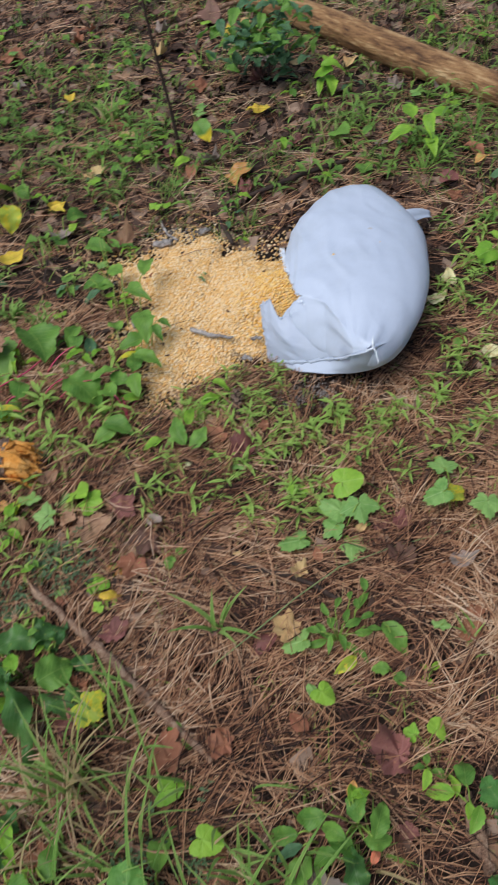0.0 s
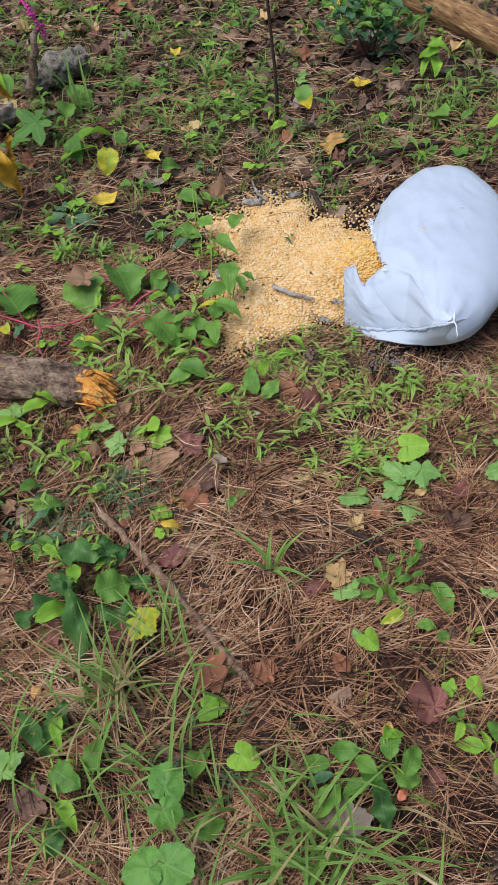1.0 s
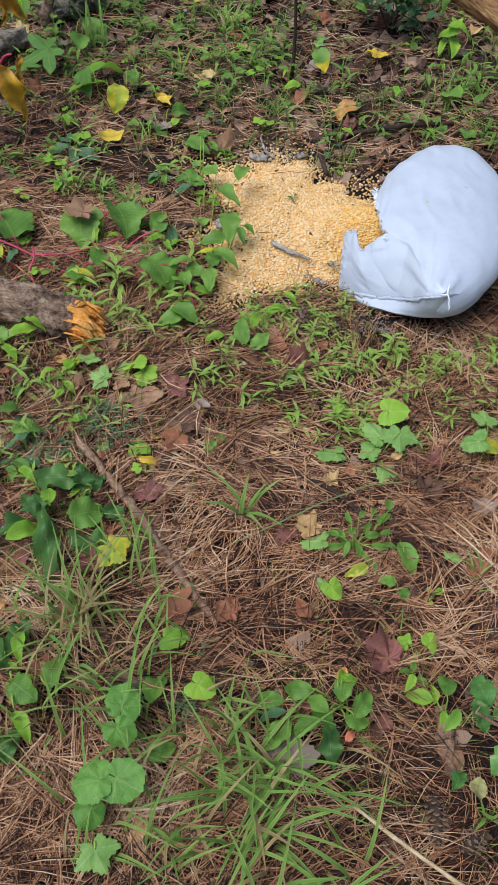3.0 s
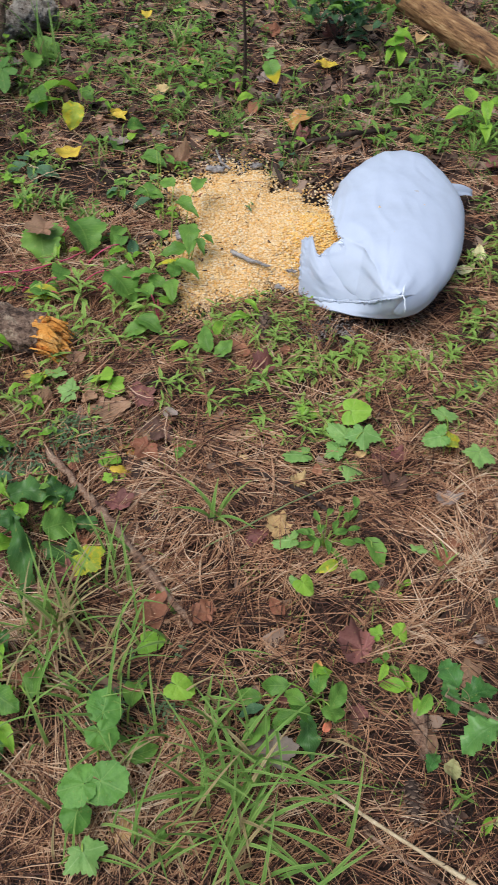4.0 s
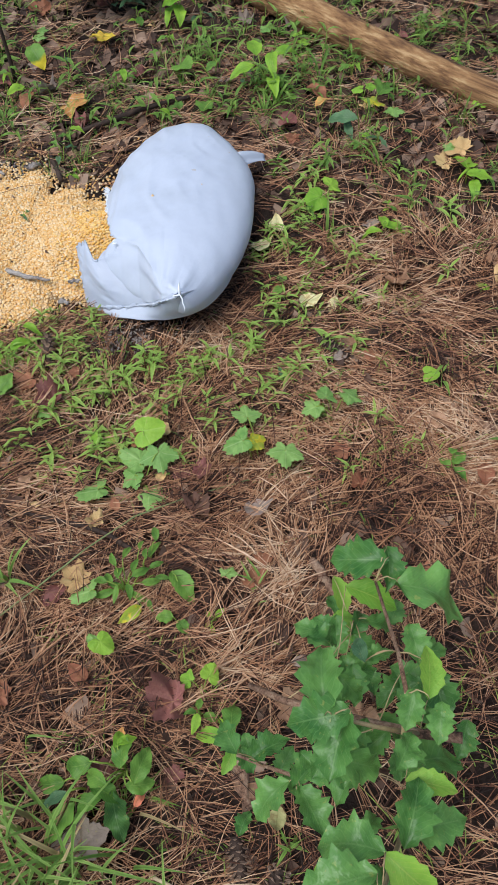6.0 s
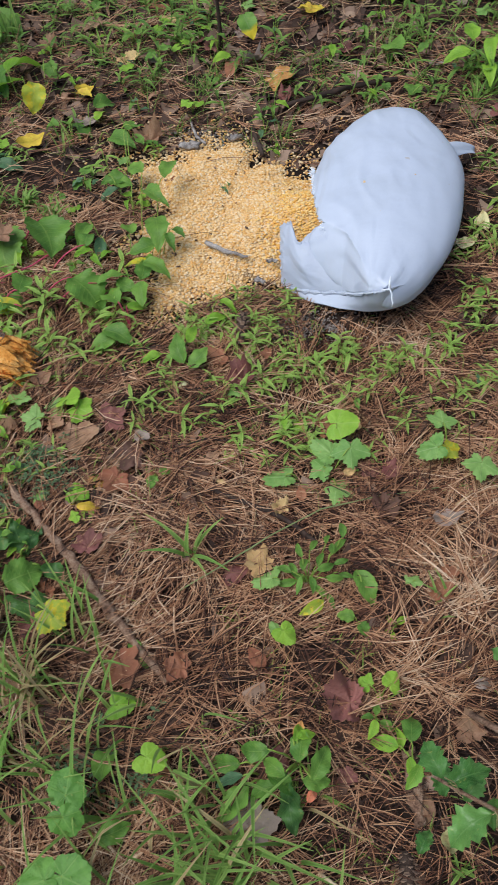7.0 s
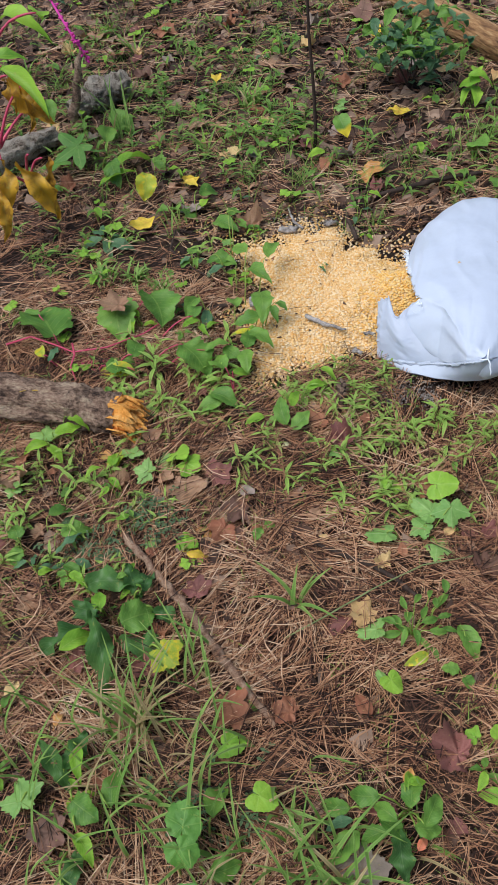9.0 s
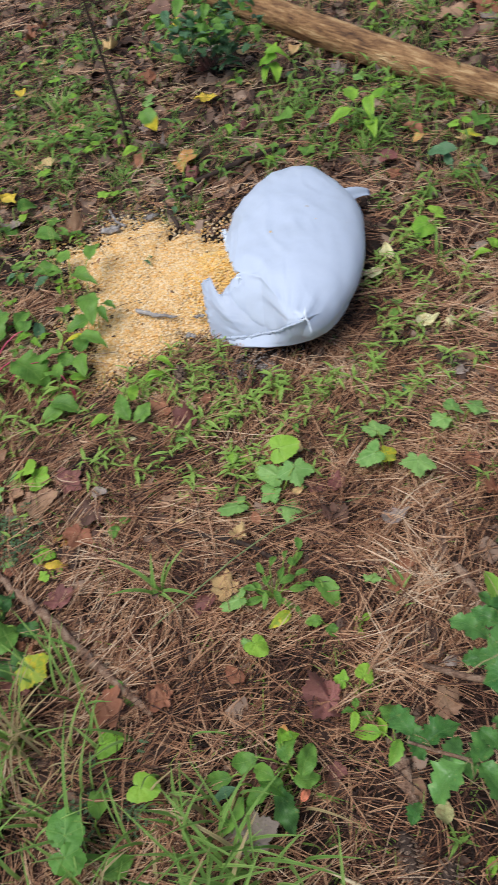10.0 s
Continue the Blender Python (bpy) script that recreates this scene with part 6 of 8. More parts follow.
for row in (
    ("brown", "crumpled", -0.792, 0.770, 0.014, 0.058, -154),
    ("brown", "maple", -0.388, 0.338, 0.014, 0.047, -42),
    ("dark", "maple", -0.463, 0.157, 0.014, 0.062, 108),
    ("grey", "maple", 0.009, 0.223, 0.014, 0.066, 11),
    ("orange", "oval", -0.634, 0.877, 0.014, 0.045, 83),
    ("maroon", "oval", -0.318, 1.039, 0.014, 0.057, 180),
    ("maroon", "oval", -0.487, 1.098, 0.014, 0.054, 59),
    ("rust", "maple", -1.128, 2.924, 0.014, 0.097, -92),
    ("brown", "maple", -1.413, 2.864, 0.014, 0.099, -154),
    ("rust", "oval", -1.271, 2.701, 0.014, 0.097, 149),
    ("dark", "oval", -0.407, 3.094, 0.014, 0.137, -10),
    ("rust", "maple", -0.405, 2.552, 0.014, 0.073, 57),
):
    fallen_leaf(*row)
for row in (
    ("tan", "oval", -0.060, 2.693, 0.014, 0.081, -65),
    ("rust", "maple", 0.755, 2.752, 0.014, 0.107, 141),
    ("brown", "maple", 0.656, 2.751, 0.014, 0.089, -159),
    ("dark", "oval", 0.679, 2.624, 0.014, 0.121, -19),
    ("grey", "crumpled", 0.405, 2.435, 0.012, 0.058, 328),
    ("maroon", "maple", -1.280, 2.939, 0.012, 0.053, 68),
    ("maroon", "oval", 0.704, 2.305, 0.012, 0.048, 188),
    ("brown", "oval", 0.948, 2.426, 0.012, 0.040, 340),
    ("brown", "oval", 0.470, 2.629, 0.012, 0.050, 201),
    ("grey", "maple", 0.664, 2.148, 0.012, 0.052, 220),
    ("tan", "crumpled", -1.477, 2.734, 0.012, 0.053, 62),
    ("rust", "crumpled", 0.424, 3.160, 0.012, 0.040, 175),
    ("grey", "oak", 0.760, 2.705, 0.012, 0.063, 332),
):
    fallen_leaf(*row)
for row in (
    ("tan", "oval", -0.260, 3.022, 0.012, 0.065, 221),
    ("tan", "crumpled", -0.561, 2.851, 0.012, 0.057, 283),
    ("brown", "oak", 0.833, 1.946, 0.012, 0.050, 167),
    ("grey", "oak", -0.704, 1.765, 0.012, 0.064, 132),
    ("grey", "crumpled", 0.252, 2.451, 0.012, 0.042, 297),
    ("brown", "oak", -0.679, 2.687, 0.012, 0.053, 331),
    ("tan", "maple", -0.668, 2.088, 0.012, 0.053, 22),
    ("tan", "crumpled", -1.198, 2.729, 0.012, 0.045, 128),
    ("tan", "oak", -0.596, 2.276, 0.012, 0.062, 166),
    ("maroon", "maple", -1.139, 2.792, 0.012, 0.063, 117),
    ("brown", "crumpled", -1.231, 2.095, 0.012, 0.045, 50),
    ("grey", "oak", -1.134, 2.140, 0.012, 0.050, 296),
):
    fallen_leaf(*row)
for row in (
    ("grey", "crumpled", -0.576, 3.024, 0.012, 0.059, 270),
    ("maroon", "crumpled", 0.847, 3.107, 0.012, 0.053, 229),
    ("tan", "maple", -1.304, 2.197, 0.012, 0.046, 324),
    ("brown", "oval", -1.424, 2.259, 0.012, 0.063, 318),
    ("grey", "crumpled", 0.556, 2.383, 0.012, 0.046, 300),
    ("maroon", "maple", -0.447, 2.163, 0.012, 0.049, 73),
    ("brown", "crumpled", -0.154, 3.158, 0.012, 0.046, 151),
    ("brown", "maple", -0.825, 2.247, 0.012, 0.058, 17),
    ("grey", "oval", 1.038, 2.690, 0.012, 0.062, 64),
    ("brown", "maple", -1.330, 2.393, 0.012, 0.048, 208),
    ("maroon", "oak", -1.186, 2.690, 0.012, 0.046, 19),
    ("brown", "oval", 0.570, 2.460, 0.012, 0.055, 194),
    ("maroon", "oak", 1.159, 3.184, 0.012, 0.044, 139),
):
    fallen_leaf(*row)
for row in (
    ("brown", "maple", -0.817, 2.720, 0.012, 0.041, 154),
    ("maroon", "oak", 1.155, 2.237, 0.012, 0.041, 324),
    ("grey", "oval", -0.848, 2.448, 0.012, 0.043, 181),
    ("rust", "crumpled", -1.337, 2.039, 0.012, 0.057, 315),
    ("brown", "oval", -1.122, 2.464, 0.012, 0.046, 168),
    ("maroon", "oak", 0.654, 2.643, 0.012, 0.048, 233),
    ("yellow", "oval", -0.813, 0.978, 0.083, 0.055, -66),
    ("dark", "oak", -0.558, 3.202, 0.010, 0.033, 294),
    ("maroon", "maple", 0.119, 0.812, 0.010, 0.037, 155),
    ("rust", "crumpled", 0.613, 3.017, 0.010, 0.037, 190),
    ("maroon", "maple", -0.282, 1.032, 0.010, 0.047, 237),
    ("grey", "maple", -1.611, 1.888, 0.010, 0.035, 209),
):
    fallen_leaf(*row)
for row in (
    ("brown", "crumpled", 0.171, 2.738, 0.010, 0.043, 265),
    ("dark", "oak", 0.798, 0.857, 0.010, 0.038, 248),
    ("dark", "oval", 1.192, 0.592, 0.010, 0.054, 324),
    ("grey", "maple", -0.355, 2.238, 0.010, 0.051, 252),
    ("rust", "crumpled", -0.896, 2.993, 0.010, 0.052, 240),
    ("rust", "oval", -1.602, 1.087, 0.010, 0.054, 6),
    ("maroon", "oak", -0.486, 2.192, 0.010, 0.043, 333),
    ("dark", "crumpled", -1.117, 2.582, 0.010, 0.052, 349),
    ("grey", "oak", -0.590, 2.080, 0.010, 0.042, 69),
    ("brown", "oval", -0.339, 2.660, 0.010, 0.034, 218),
    ("brown", "maple", 0.687, 0.459, 0.010, 0.055, 21),
    ("rust", "crumpled", -0.153, 2.989, 0.010, 0.032, 169),
    ("dark", "maple", 0.364, 1.040, 0.010, 0.034, 218),
):
    fallen_leaf(*row)
for row in (
    ("tan", "oval", -0.610, 0.354, 0.010, 0.046, 178),
    ("dark", "oak", 0.622, 3.174, 0.010, 0.037, 347),
    ("rust", "oak", 0.985, 0.789, 0.010, 0.045, 141),
    ("brown", "oval", -0.520, 2.179, 0.010, 0.047, 50),
    ("maroon", "oval", 0.102, 2.387, 0.010, 0.054, 141),
    ("rust", "oak", -1.076, 0.856, 0.010, 0.054, 243),
    ("maroon", "maple", -1.544, 2.861, 0.010, 0.043, 36),
    ("tan", "maple", 0.569, 1.980, 0.010, 0.037, 11),
    ("grey", "oval", -1.579, 2.773, 0.010, 0.036, 17),
    ("rust", "oak", -1.280, 1.080, 0.010, 0.044, 244),
    ("brown", "oval", -1.304, 2.378, 0.010, 0.043, 97),
    ("rust", "oval", -1.564, 2.634, 0.010, 0.045, 39),
    ("brown", "crumpled", 0.574, 1.295, 0.010, 0.052, 183),
    ("rust", "crumpled", 1.105, 0.231, 0.010, 0.051, 3),
):
    fallen_leaf(*row)
for row in (
    ("brown", "oval", 0.250, 3.299, 0.010, 0.047, 182),
    ("grey", "maple", 0.533, 1.500, 0.010, 0.034, 16),
    ("rust", "maple", 0.020, 3.194, 0.010, 0.037, 326),
    ("grey", "crumpled", -1.583, 2.170, 0.010, 0.032, 130),
    ("grey", "maple", 0.995, 3.025, 0.010, 0.044, 37),
    ("brown", "oak", 0.307, 0.402, 0.010, 0.046, 19),
    ("maroon", "crumpled", -0.199, 2.592, 0.010, 0.053, 46),
    ("dark", "oak", -0.619, 3.217, 0.010, 0.050, 341),
    ("tan", "maple", 0.038, 3.032, 0.010, 0.042, 357),
    ("brown", "maple", 0.773, 0.609, 0.010, 0.054, 230),
    ("brown", "crumpled", -0.919, 2.129, 0.010, 0.046, 10),
    ("tan", "oak", -0.823, 2.796, 0.010, 0.037, 97),
    ("grey", "oak", -0.186, 2.728, 0.010, 0.051, 57),
):
    fallen_leaf(*row)
for row in (
    ("rust", "crumpled", -0.865, 3.098, 0.010, 0.033, 246),
    ("maroon", "oval", -0.988, 3.206, 0.010, 0.041, 166),
    ("maroon", "crumpled", -0.188, 1.935, 0.010, 0.045, 276),
    ("rust", "maple", 0.319, 1.293, 0.010, 0.034, 239),
    ("dark", "crumpled", -0.253, 3.282, 0.010, 0.037, 113),
    ("brown", "oval", 0.958, 1.092, 0.010, 0.047, 144),
    ("rust", "oval", -1.583, 1.582, 0.010, 0.054, 130),
    ("dark", "oval", 0.055, 2.900, 0.010, 0.050, 190),
    ("grey", "crumpled", -0.307, 2.103, 0.010, 0.052, 217),
    ("dark", "oval", -0.701, 1.104, 0.010, 0.030, 146),
    ("dark", "oval", -1.053, 2.079, 0.010, 0.038, 299),
    ("tan", "oval", -0.052, 2.438, 0.010, 0.032, 77),
    ("rust", "maple", -0.636, 2.343, 0.010, 0.052, 194),
):
    fallen_leaf(*row)
for row in (
    ("grey", "oak", 0.182, 2.117, 0.010, 0.042, 143),
    ("dark", "oval", -0.929, 0.791, 0.010, 0.040, 170),
    ("brown", "crumpled", 0.152, 2.912, 0.010, 0.045, 8),
    ("brown", "oak", -0.657, 0.515, 0.010, 0.039, 137),
    ("dark", "crumpled", -1.479, 1.608, 0.010, 0.053, 231),
    ("rust", "oak", -0.926, 3.105, 0.010, 0.048, 105),
    ("grey", "oval", 0.956, 1.873, 0.010, 0.040, 45),
    ("rust", "crumpled", -1.126, 1.859, 0.010, 0.050, 55),
    ("rust", "oval", 0.974, 0.241, 0.010, 0.033, 279),
    ("dark", "oval", -0.237, 3.182, 0.010, 0.033, 153),
    ("brown", "oval", 0.455, 1.127, 0.010, 0.039, 54),
):
    fallen_leaf(*row)
for row in (
    ("brown", "maple", -1.487, 1.864, 0.010, 0.054, 178),
    ("brown", "oval", -0.490, 2.337, 0.010, 0.032, 225),
    ("rust", "maple", 1.089, 0.512, 0.010, 0.039, 305),
    ("dark", "oval", -1.248, 1.097, 0.010, 0.055, 82),
    ("rust", "oval", 0.406, 2.918, 0.010, 0.052, 240),
    ("brown", "oval", -1.091, 2.196, 0.010, 0.041, 179),
    ("rust", "oval", -0.075, 3.062, 0.010, 0.033, 343),
    ("dark", "maple", -1.341, 1.770, 0.010, 0.047, 224),
    ("rust", "maple", 0.358, 1.842, 0.010, 0.043, 86),
    ("rust", "oval", -0.380, 2.409, 0.010, 0.036, 124),
    ("brown", "oval", -0.558, 1.924, 0.010, 0.044, 122),
    ("dark", "maple", -1.043, 0.590, 0.010, 0.040, 358),
    ("tan", "oval", 0.170, 2.946, 0.010, 0.033, 1),
):
    fallen_leaf(*row)
for row in (
    ("maroon", "oval", -1.422, 0.253, 0.010, 0.035, 309),
    ("dark", "oval", 0.674, 2.820, 0.010, 0.051, 292),
    ("brown", "oval", -0.048, 3.248, 0.010, 0.044, 179),
    ("brown", "crumpled", 0.806, 1.367, 0.010, 0.034, 290),
    ("maroon", "oak", -0.846, 1.966, 0.010, 0.047, 194),
    ("maroon", "oak", -0.066, 2.183, 0.010, 0.042, 32),
    ("tan", "oak", 0.731, 1.730, 0.010, 0.046, 57),
    ("grey", "maple", -1.066, 2.716, 0.010, 0.041, 350),
    ("dark", "oval", 0.878, 2.561, 0.010, 0.038, 164),
    ("rust", "maple", 0.486, 0.441, 0.010, 0.036, 283),
    ("maroon", "oak", -1.577, 1.920, 0.010, 0.049, 84),
    ("grey", "maple", -1.232, 2.398, 0.010, 0.044, 297),
    ("rust", "oval", 0.018, 0.590, 0.014, 0.045, 70),
):
    fallen_leaf(*row)
for row in (
    ("rust", "crumpled", -0.397, 0.499, 0.014, 0.034, 161),
    ("grey", "oval", -0.559, 0.469, 0.014, 0.042, 317),
    ("tan", "maple", -0.783, 0.523, 0.014, 0.030, 248),
    ("dark", "oval", -0.177, 0.609, 0.014, 0.042, 63),
    ("rust", "oak", 0.255, 0.606, 0.014, 0.040, 8),
    ("rust", "oval", 0.008, 0.751, 0.014, 0.028, 8),
    ("rust", "maple", -0.108, 1.065, 0.014, 0.027, 92),
    ("brown", "oval", -0.825, 0.748, 0.014, 0.029, 239),
    ("tan", "oval", 0.089, 0.809, 0.014, 0.032, 319),
    ("rust", "oak", 0.415, 0.859, 0.014, 0.033, 86),
    ("maroon", "maple", -0.510, 0.434, 0.014, 0.041, 293),
):
    fallen_leaf(*row)
for row in (
    ("brown", "maple", -0.702, 0.668, 0.014, 0.031, 102),
    ("dark", "oval", -0.732, 0.946, 0.014, 0.033, 279),
    ("rust", "oval", 0.495, 1.100, 0.014, 0.049, 358),
    ("rust", "oak", 0.545, 0.612, 0.014, 0.030, 218),
    ("rust", "crumpled", 0.442, 0.790, 0.014, 0.028, 52),
    ("grey", "oval", -0.809, 0.569, 0.014, 0.039, 49),
    ("brown", "oval", 0.468, 0.339, 0.014, 0.036, 89),
    ("rust", "oval", -0.488, 0.934, 0.014, 0.026, 75),
    ("maroon", "maple", -0.771, 0.626, 0.014, 0.032, 28),
    ("rust", "maple", -0.130, 0.271, 0.014, 0.029, 315),
):
    fallen_leaf(*row)
for row in (
    ("rust", "oval", -0.729, 0.829, 0.014, 0.042, 326),
    ("rust", "oak", 0.272, 0.641, 0.014, 0.026, 323),
    ("rust", "maple", -0.532, 0.846, 0.014, 0.047, 100),
    ("brown", "maple", 0.212, 0.985, 0.014, 0.028, 357),
    ("rust", "oval", -0.462, 0.671, 0.014, 0.040, 53),
    ("maroon", "maple", -0.397, 0.436, 0.014, 0.047, 159),
    ("brown", "oval", -0.169, 0.808, 0.014, 0.037, 155),
    ("maroon", "oak", 0.166, 0.817, 0.014, 0.036, 232),
    ("tan", "oval", 0.359, 0.297, 0.014, 0.029, 104),
    ("brown", "crumpled", -0.684, 0.275, 0.014, 0.047, 210),
    ("rust", "oval", -0.805, 0.833, 0.014, 0.048, 13),
    ("brown", "oval", -0.732, 0.618, 0.014, 0.036, 88),
):
    fallen_leaf(*row)
for row in (
    ("rust", "maple", 0.034, 0.905, 0.014, 0.049, 77),
    ("maroon", "crumpled", -0.796, 0.597, 0.014, 0.028, 166),
    ("maroon", "maple", 0.030, 0.307, 0.014, 0.040, 344),
    ("maroon", "oak", 0.135, 0.296, 0.014, 0.027, 130),
    ("grey", "oval", 0.330, 0.464, 0.014, 0.037, 283),
    ("rust", "oak", -0.387, 0.253, 0.014, 0.044, 331),
):
    fallen_leaf(*row)
for row in (
    ("brown", "oval", -0.548, 0.948, 0.014, 0.048, 122),
    ("dark", "maple", -0.695, 0.824, 0.014, 0.049, 296),
    ("tan", "crumpled", -0.027, 0.722, 0.014, 0.028, 29),
    ("brown", "crumpled", 0.420, 0.377, 0.014, 0.038, 314),
    ("grey", "oval", 0.436, 1.090, 0.014, 0.039, 299),
    ("maroon", "oak", -0.346, 0.608, 0.014, 0.046, 3),
    ("tan", "maple", 0.071, 0.911, 0.014, 0.046, 155),
    ("tan", "oval", -0.141, 0.765, 0.014, 0.026, 66),
    ("maroon", "maple", -0.447, 0.419, 0.014, 0.034, 100),
    ("brown", "crumpled", -0.583, 0.827, 0.014, 0.040, 8),
):
    fallen_leaf(*row)


def grass_tuft(at, blades, length, label, lean=0.5, spread=0.05, seed=0, width=0.005, dry_each=8):
    rng = random.Random(seed)
    tuft = empty("grass_tuft", (at[0], at[1], height(*at)), label, "grass", "grass tufts")
    for i in range(blades):
        a = rng.uniform(0, 6.28)
        ln, out = length * rng.uniform(0.5, 1.15), lean * rng.uniform(0.4, 1.3)
        x0, y0 = rng.gauss(0, spread), rng.gauss(0, spread)
        verts, uvs, n = [], [], 10
        side = Vector((-math.sin(a), math.cos(a), 0))
        p = Vector((x0, y0, 0))
        up = math.pi / 2 - 0.15 * rng.random()
        for k in range(n + 1):
            s = k / n
            w = width * rng.uniform(0.95, 1.05) * (1 - s ** 2.2) * (0.6 + 0.8 * min(s * 3, 0.5)) + 0.0003
            verts += [p - side * w, p + Vector((0, 0, -w * 0.35)), p + side * w]
            uvs += [(0, s), (0.5, s), (1, s)]
            e = up - s * out * 3.0
            p = p + Vector((math.cos(a) * math.cos(e), math.sin(a) * math.cos(e), math.sin(e))) * (ln / n)
            p.z = max(p.z, 0.008)
        withered = i % dry_each == dry_each - 1
        part("dry_blade" if withered else "blade", Build().add(verts, grid_faces(n + 1, 3), uvs).mesh("blade", DRYBLADE if withered else BLADE), tuft)
    return tuft


def spiky_mesh(rng, tall):
    """A low tuft of narrow upright blades, as a base and blade shapes like those of a shoot."""
    b, blades = Build(), []
    tube(b, [(0, 0, 0), (0, 0, 0.01)], [0.001, 0.0008], 4)
    for i in range(rng.randint(6, 11)):
        ln, a = tall * rng.uniform(0.6, 1.2), rng.uniform(0, 6.28)
        v, f, uv = leaf_verts(lance, 5, 3, 0.2, rng.uniform(0.2, 0.7))
        m = Euler((rng.uniform(0.35, 1.15), 0, a)).to_matrix().to_4x4() @ Matrix.Diagonal((ln * rng.uniform(0.3, 0.55), ln, ln, 1)) @ Matrix.Translation((0, 0.5, 0))
        blades.append(([m @ Vector(p) for p in v], f, uv))
    return b, blades


def sprig_mesh(rng, tall):
    """One slender weed shoot with narrow leaves, as shoot and leaf shapes."""
    b = Build()
    lean = Vector((rng.gauss(0, 0.25), rng.gauss(0, 0.25), 1)).normalized()
    pts = [lean * (tall * k / 4) + Vector((rng.gauss(0, 0.002), rng.gauss(0, 0.002), 0)) for k in range(5)]
    tube(b, pts, [0.0011, 0.001, 0.0009, 0.0008, 0.0005], 4)
    leaves = []
    n = rng.randint(4, 7)
    for i in range(n):
        s = 0.3 + 0.7 * i / (n - 1)
        ln = rng.uniform(0.026, 0.05) * (1.1 - 0.35 * s)
        a = i * 2.4 + rng.uniform(-0.5, 0.5)
        v, f, uv = leaf_verts(lance, 5, 3, 0.25, rng.uniform(0.1, 0.45))
        m = Matrix.Translation(lean * (tall * s)) @ Euler((rng.uniform(-0.1, 0.5), 0, a)).to_matrix().to_4x4() @ Matrix.Diagonal((ln * 1.15, ln, ln, 1)) @ Matrix.Translation((0, 0.52, 0))
        leaves.append(([m @ Vector(p) for p in v], f, uv))
    return b, leaves


SPRIGS = []
BACK_SHOOTS = Build()


def build_sprigs():
    rng = random.Random(31)
    for i in range(9):
        stem, leaves = sprig_mesh(rng, rng.uniform(0.03, 0.075))
        thing = empty("weed_shoot", (0, 0, -5), "slender bright green weed shoot with narrow leaves", "weed", "weed shoots")
        part("stem", stem.mesh("stem", STEM), thing)
        for v in leaves:
            part("leaf", Build().add(*v).mesh("leaf", SPRIG), thing)
        SPRIGS.append(thing)


build_sprigs()


def open_litter(x, y):
    """How bare of weeds the leaf litter between the sapling and the fallen log is."""
    return 0.85 * math.exp(-(((x + 0.12) / 0.3) ** 2) - ((y - 2.38) / 0.3) ** 2) + 0.5 * math.exp(-(((x + 0.2) / 0.25) ** 2) - ((y - 1.9) / 0.12) ** 2)


def sprig_patch(cx, cy, rx, ry, count, seed, scale=1.0):
    rng = random.Random(seed)
    for i in range(count):
        x, y = cx + rng.gauss(0, 0.5) * rx, cy + rng.gauss(0, 0.5) * ry
        if open_litter(x, y) > rng.random() or in_pile(x, y) > -0.02 or (abs(x - 0.09) < 0.16 and abs(y - 1.475) < 0.36):
            continue
        s = scale * rng.uniform(0.75, 1.25)
        src = SPRIGS[rng.randrange(len(SPRIGS))]
        m = pose(x, y, height(x, y), 0, 0, rng.uniform(0, 360)) @ Matrix.Diagonal((s, s, s, 1))
        if y < 1.72 and x > -0.95:
            copy_thing(src, m)
            continue
        for piece in src.children:
            me = piece.data
            uv = {loop.vertex_index: tuple(me.uv_layers[0].data[loop.index].uv) for loop in me.loops}
            BACK_SHOOTS.add([m @ v.co for v in me.vertices], [tuple(p.vertices) for p in me.polygons], [uv[k] for k in range(len(me.vertices))])


def far_weeds(cx, cy, rx, ry, count, seed, scale=1.0):
    """Weeds too small and many to count, joined."""
    rng = random.Random(seed)
    b = Build()
    shapes = [sprig_mesh(rng, rng.uniform(0.04, 0.1)) if k % 2 else spiky_mesh(rng, rng.uniform(0.035, 0.075)) for k in range(16)]
    for i in range(count):
        x, y = cx + rng.uniform(-1, 1) * rx, cy + rng.uniform(-1, 1) * ry
        if open_litter(x, y) > rng.random() or noise.noise((x * 1.7, y * 1.7, 4.0)) < rng.uniform(-0.5, 0.35) or in_pile(x, y) > -0.05:
            continue
        m = pose(x, y, height(x, y), 0, 0, rng.uniform(0, 360)) @ Matrix.Scale(scale * rng.uniform(0.7, 1.3), 4)
        stem, leaves = shapes[i % 16]
        b.add([m @ Vector(p) for p in stem.v], stem.f, stem.uv)
        for v, f, uv in leaves:
            b.add([m @ p for p in v], f, uv)
    tagged(new("undergrowth", b.mesh("undergrowth", SHADESPRIG)), "low green weeds scattered over the forest floor", "weeds", kind="stuff")


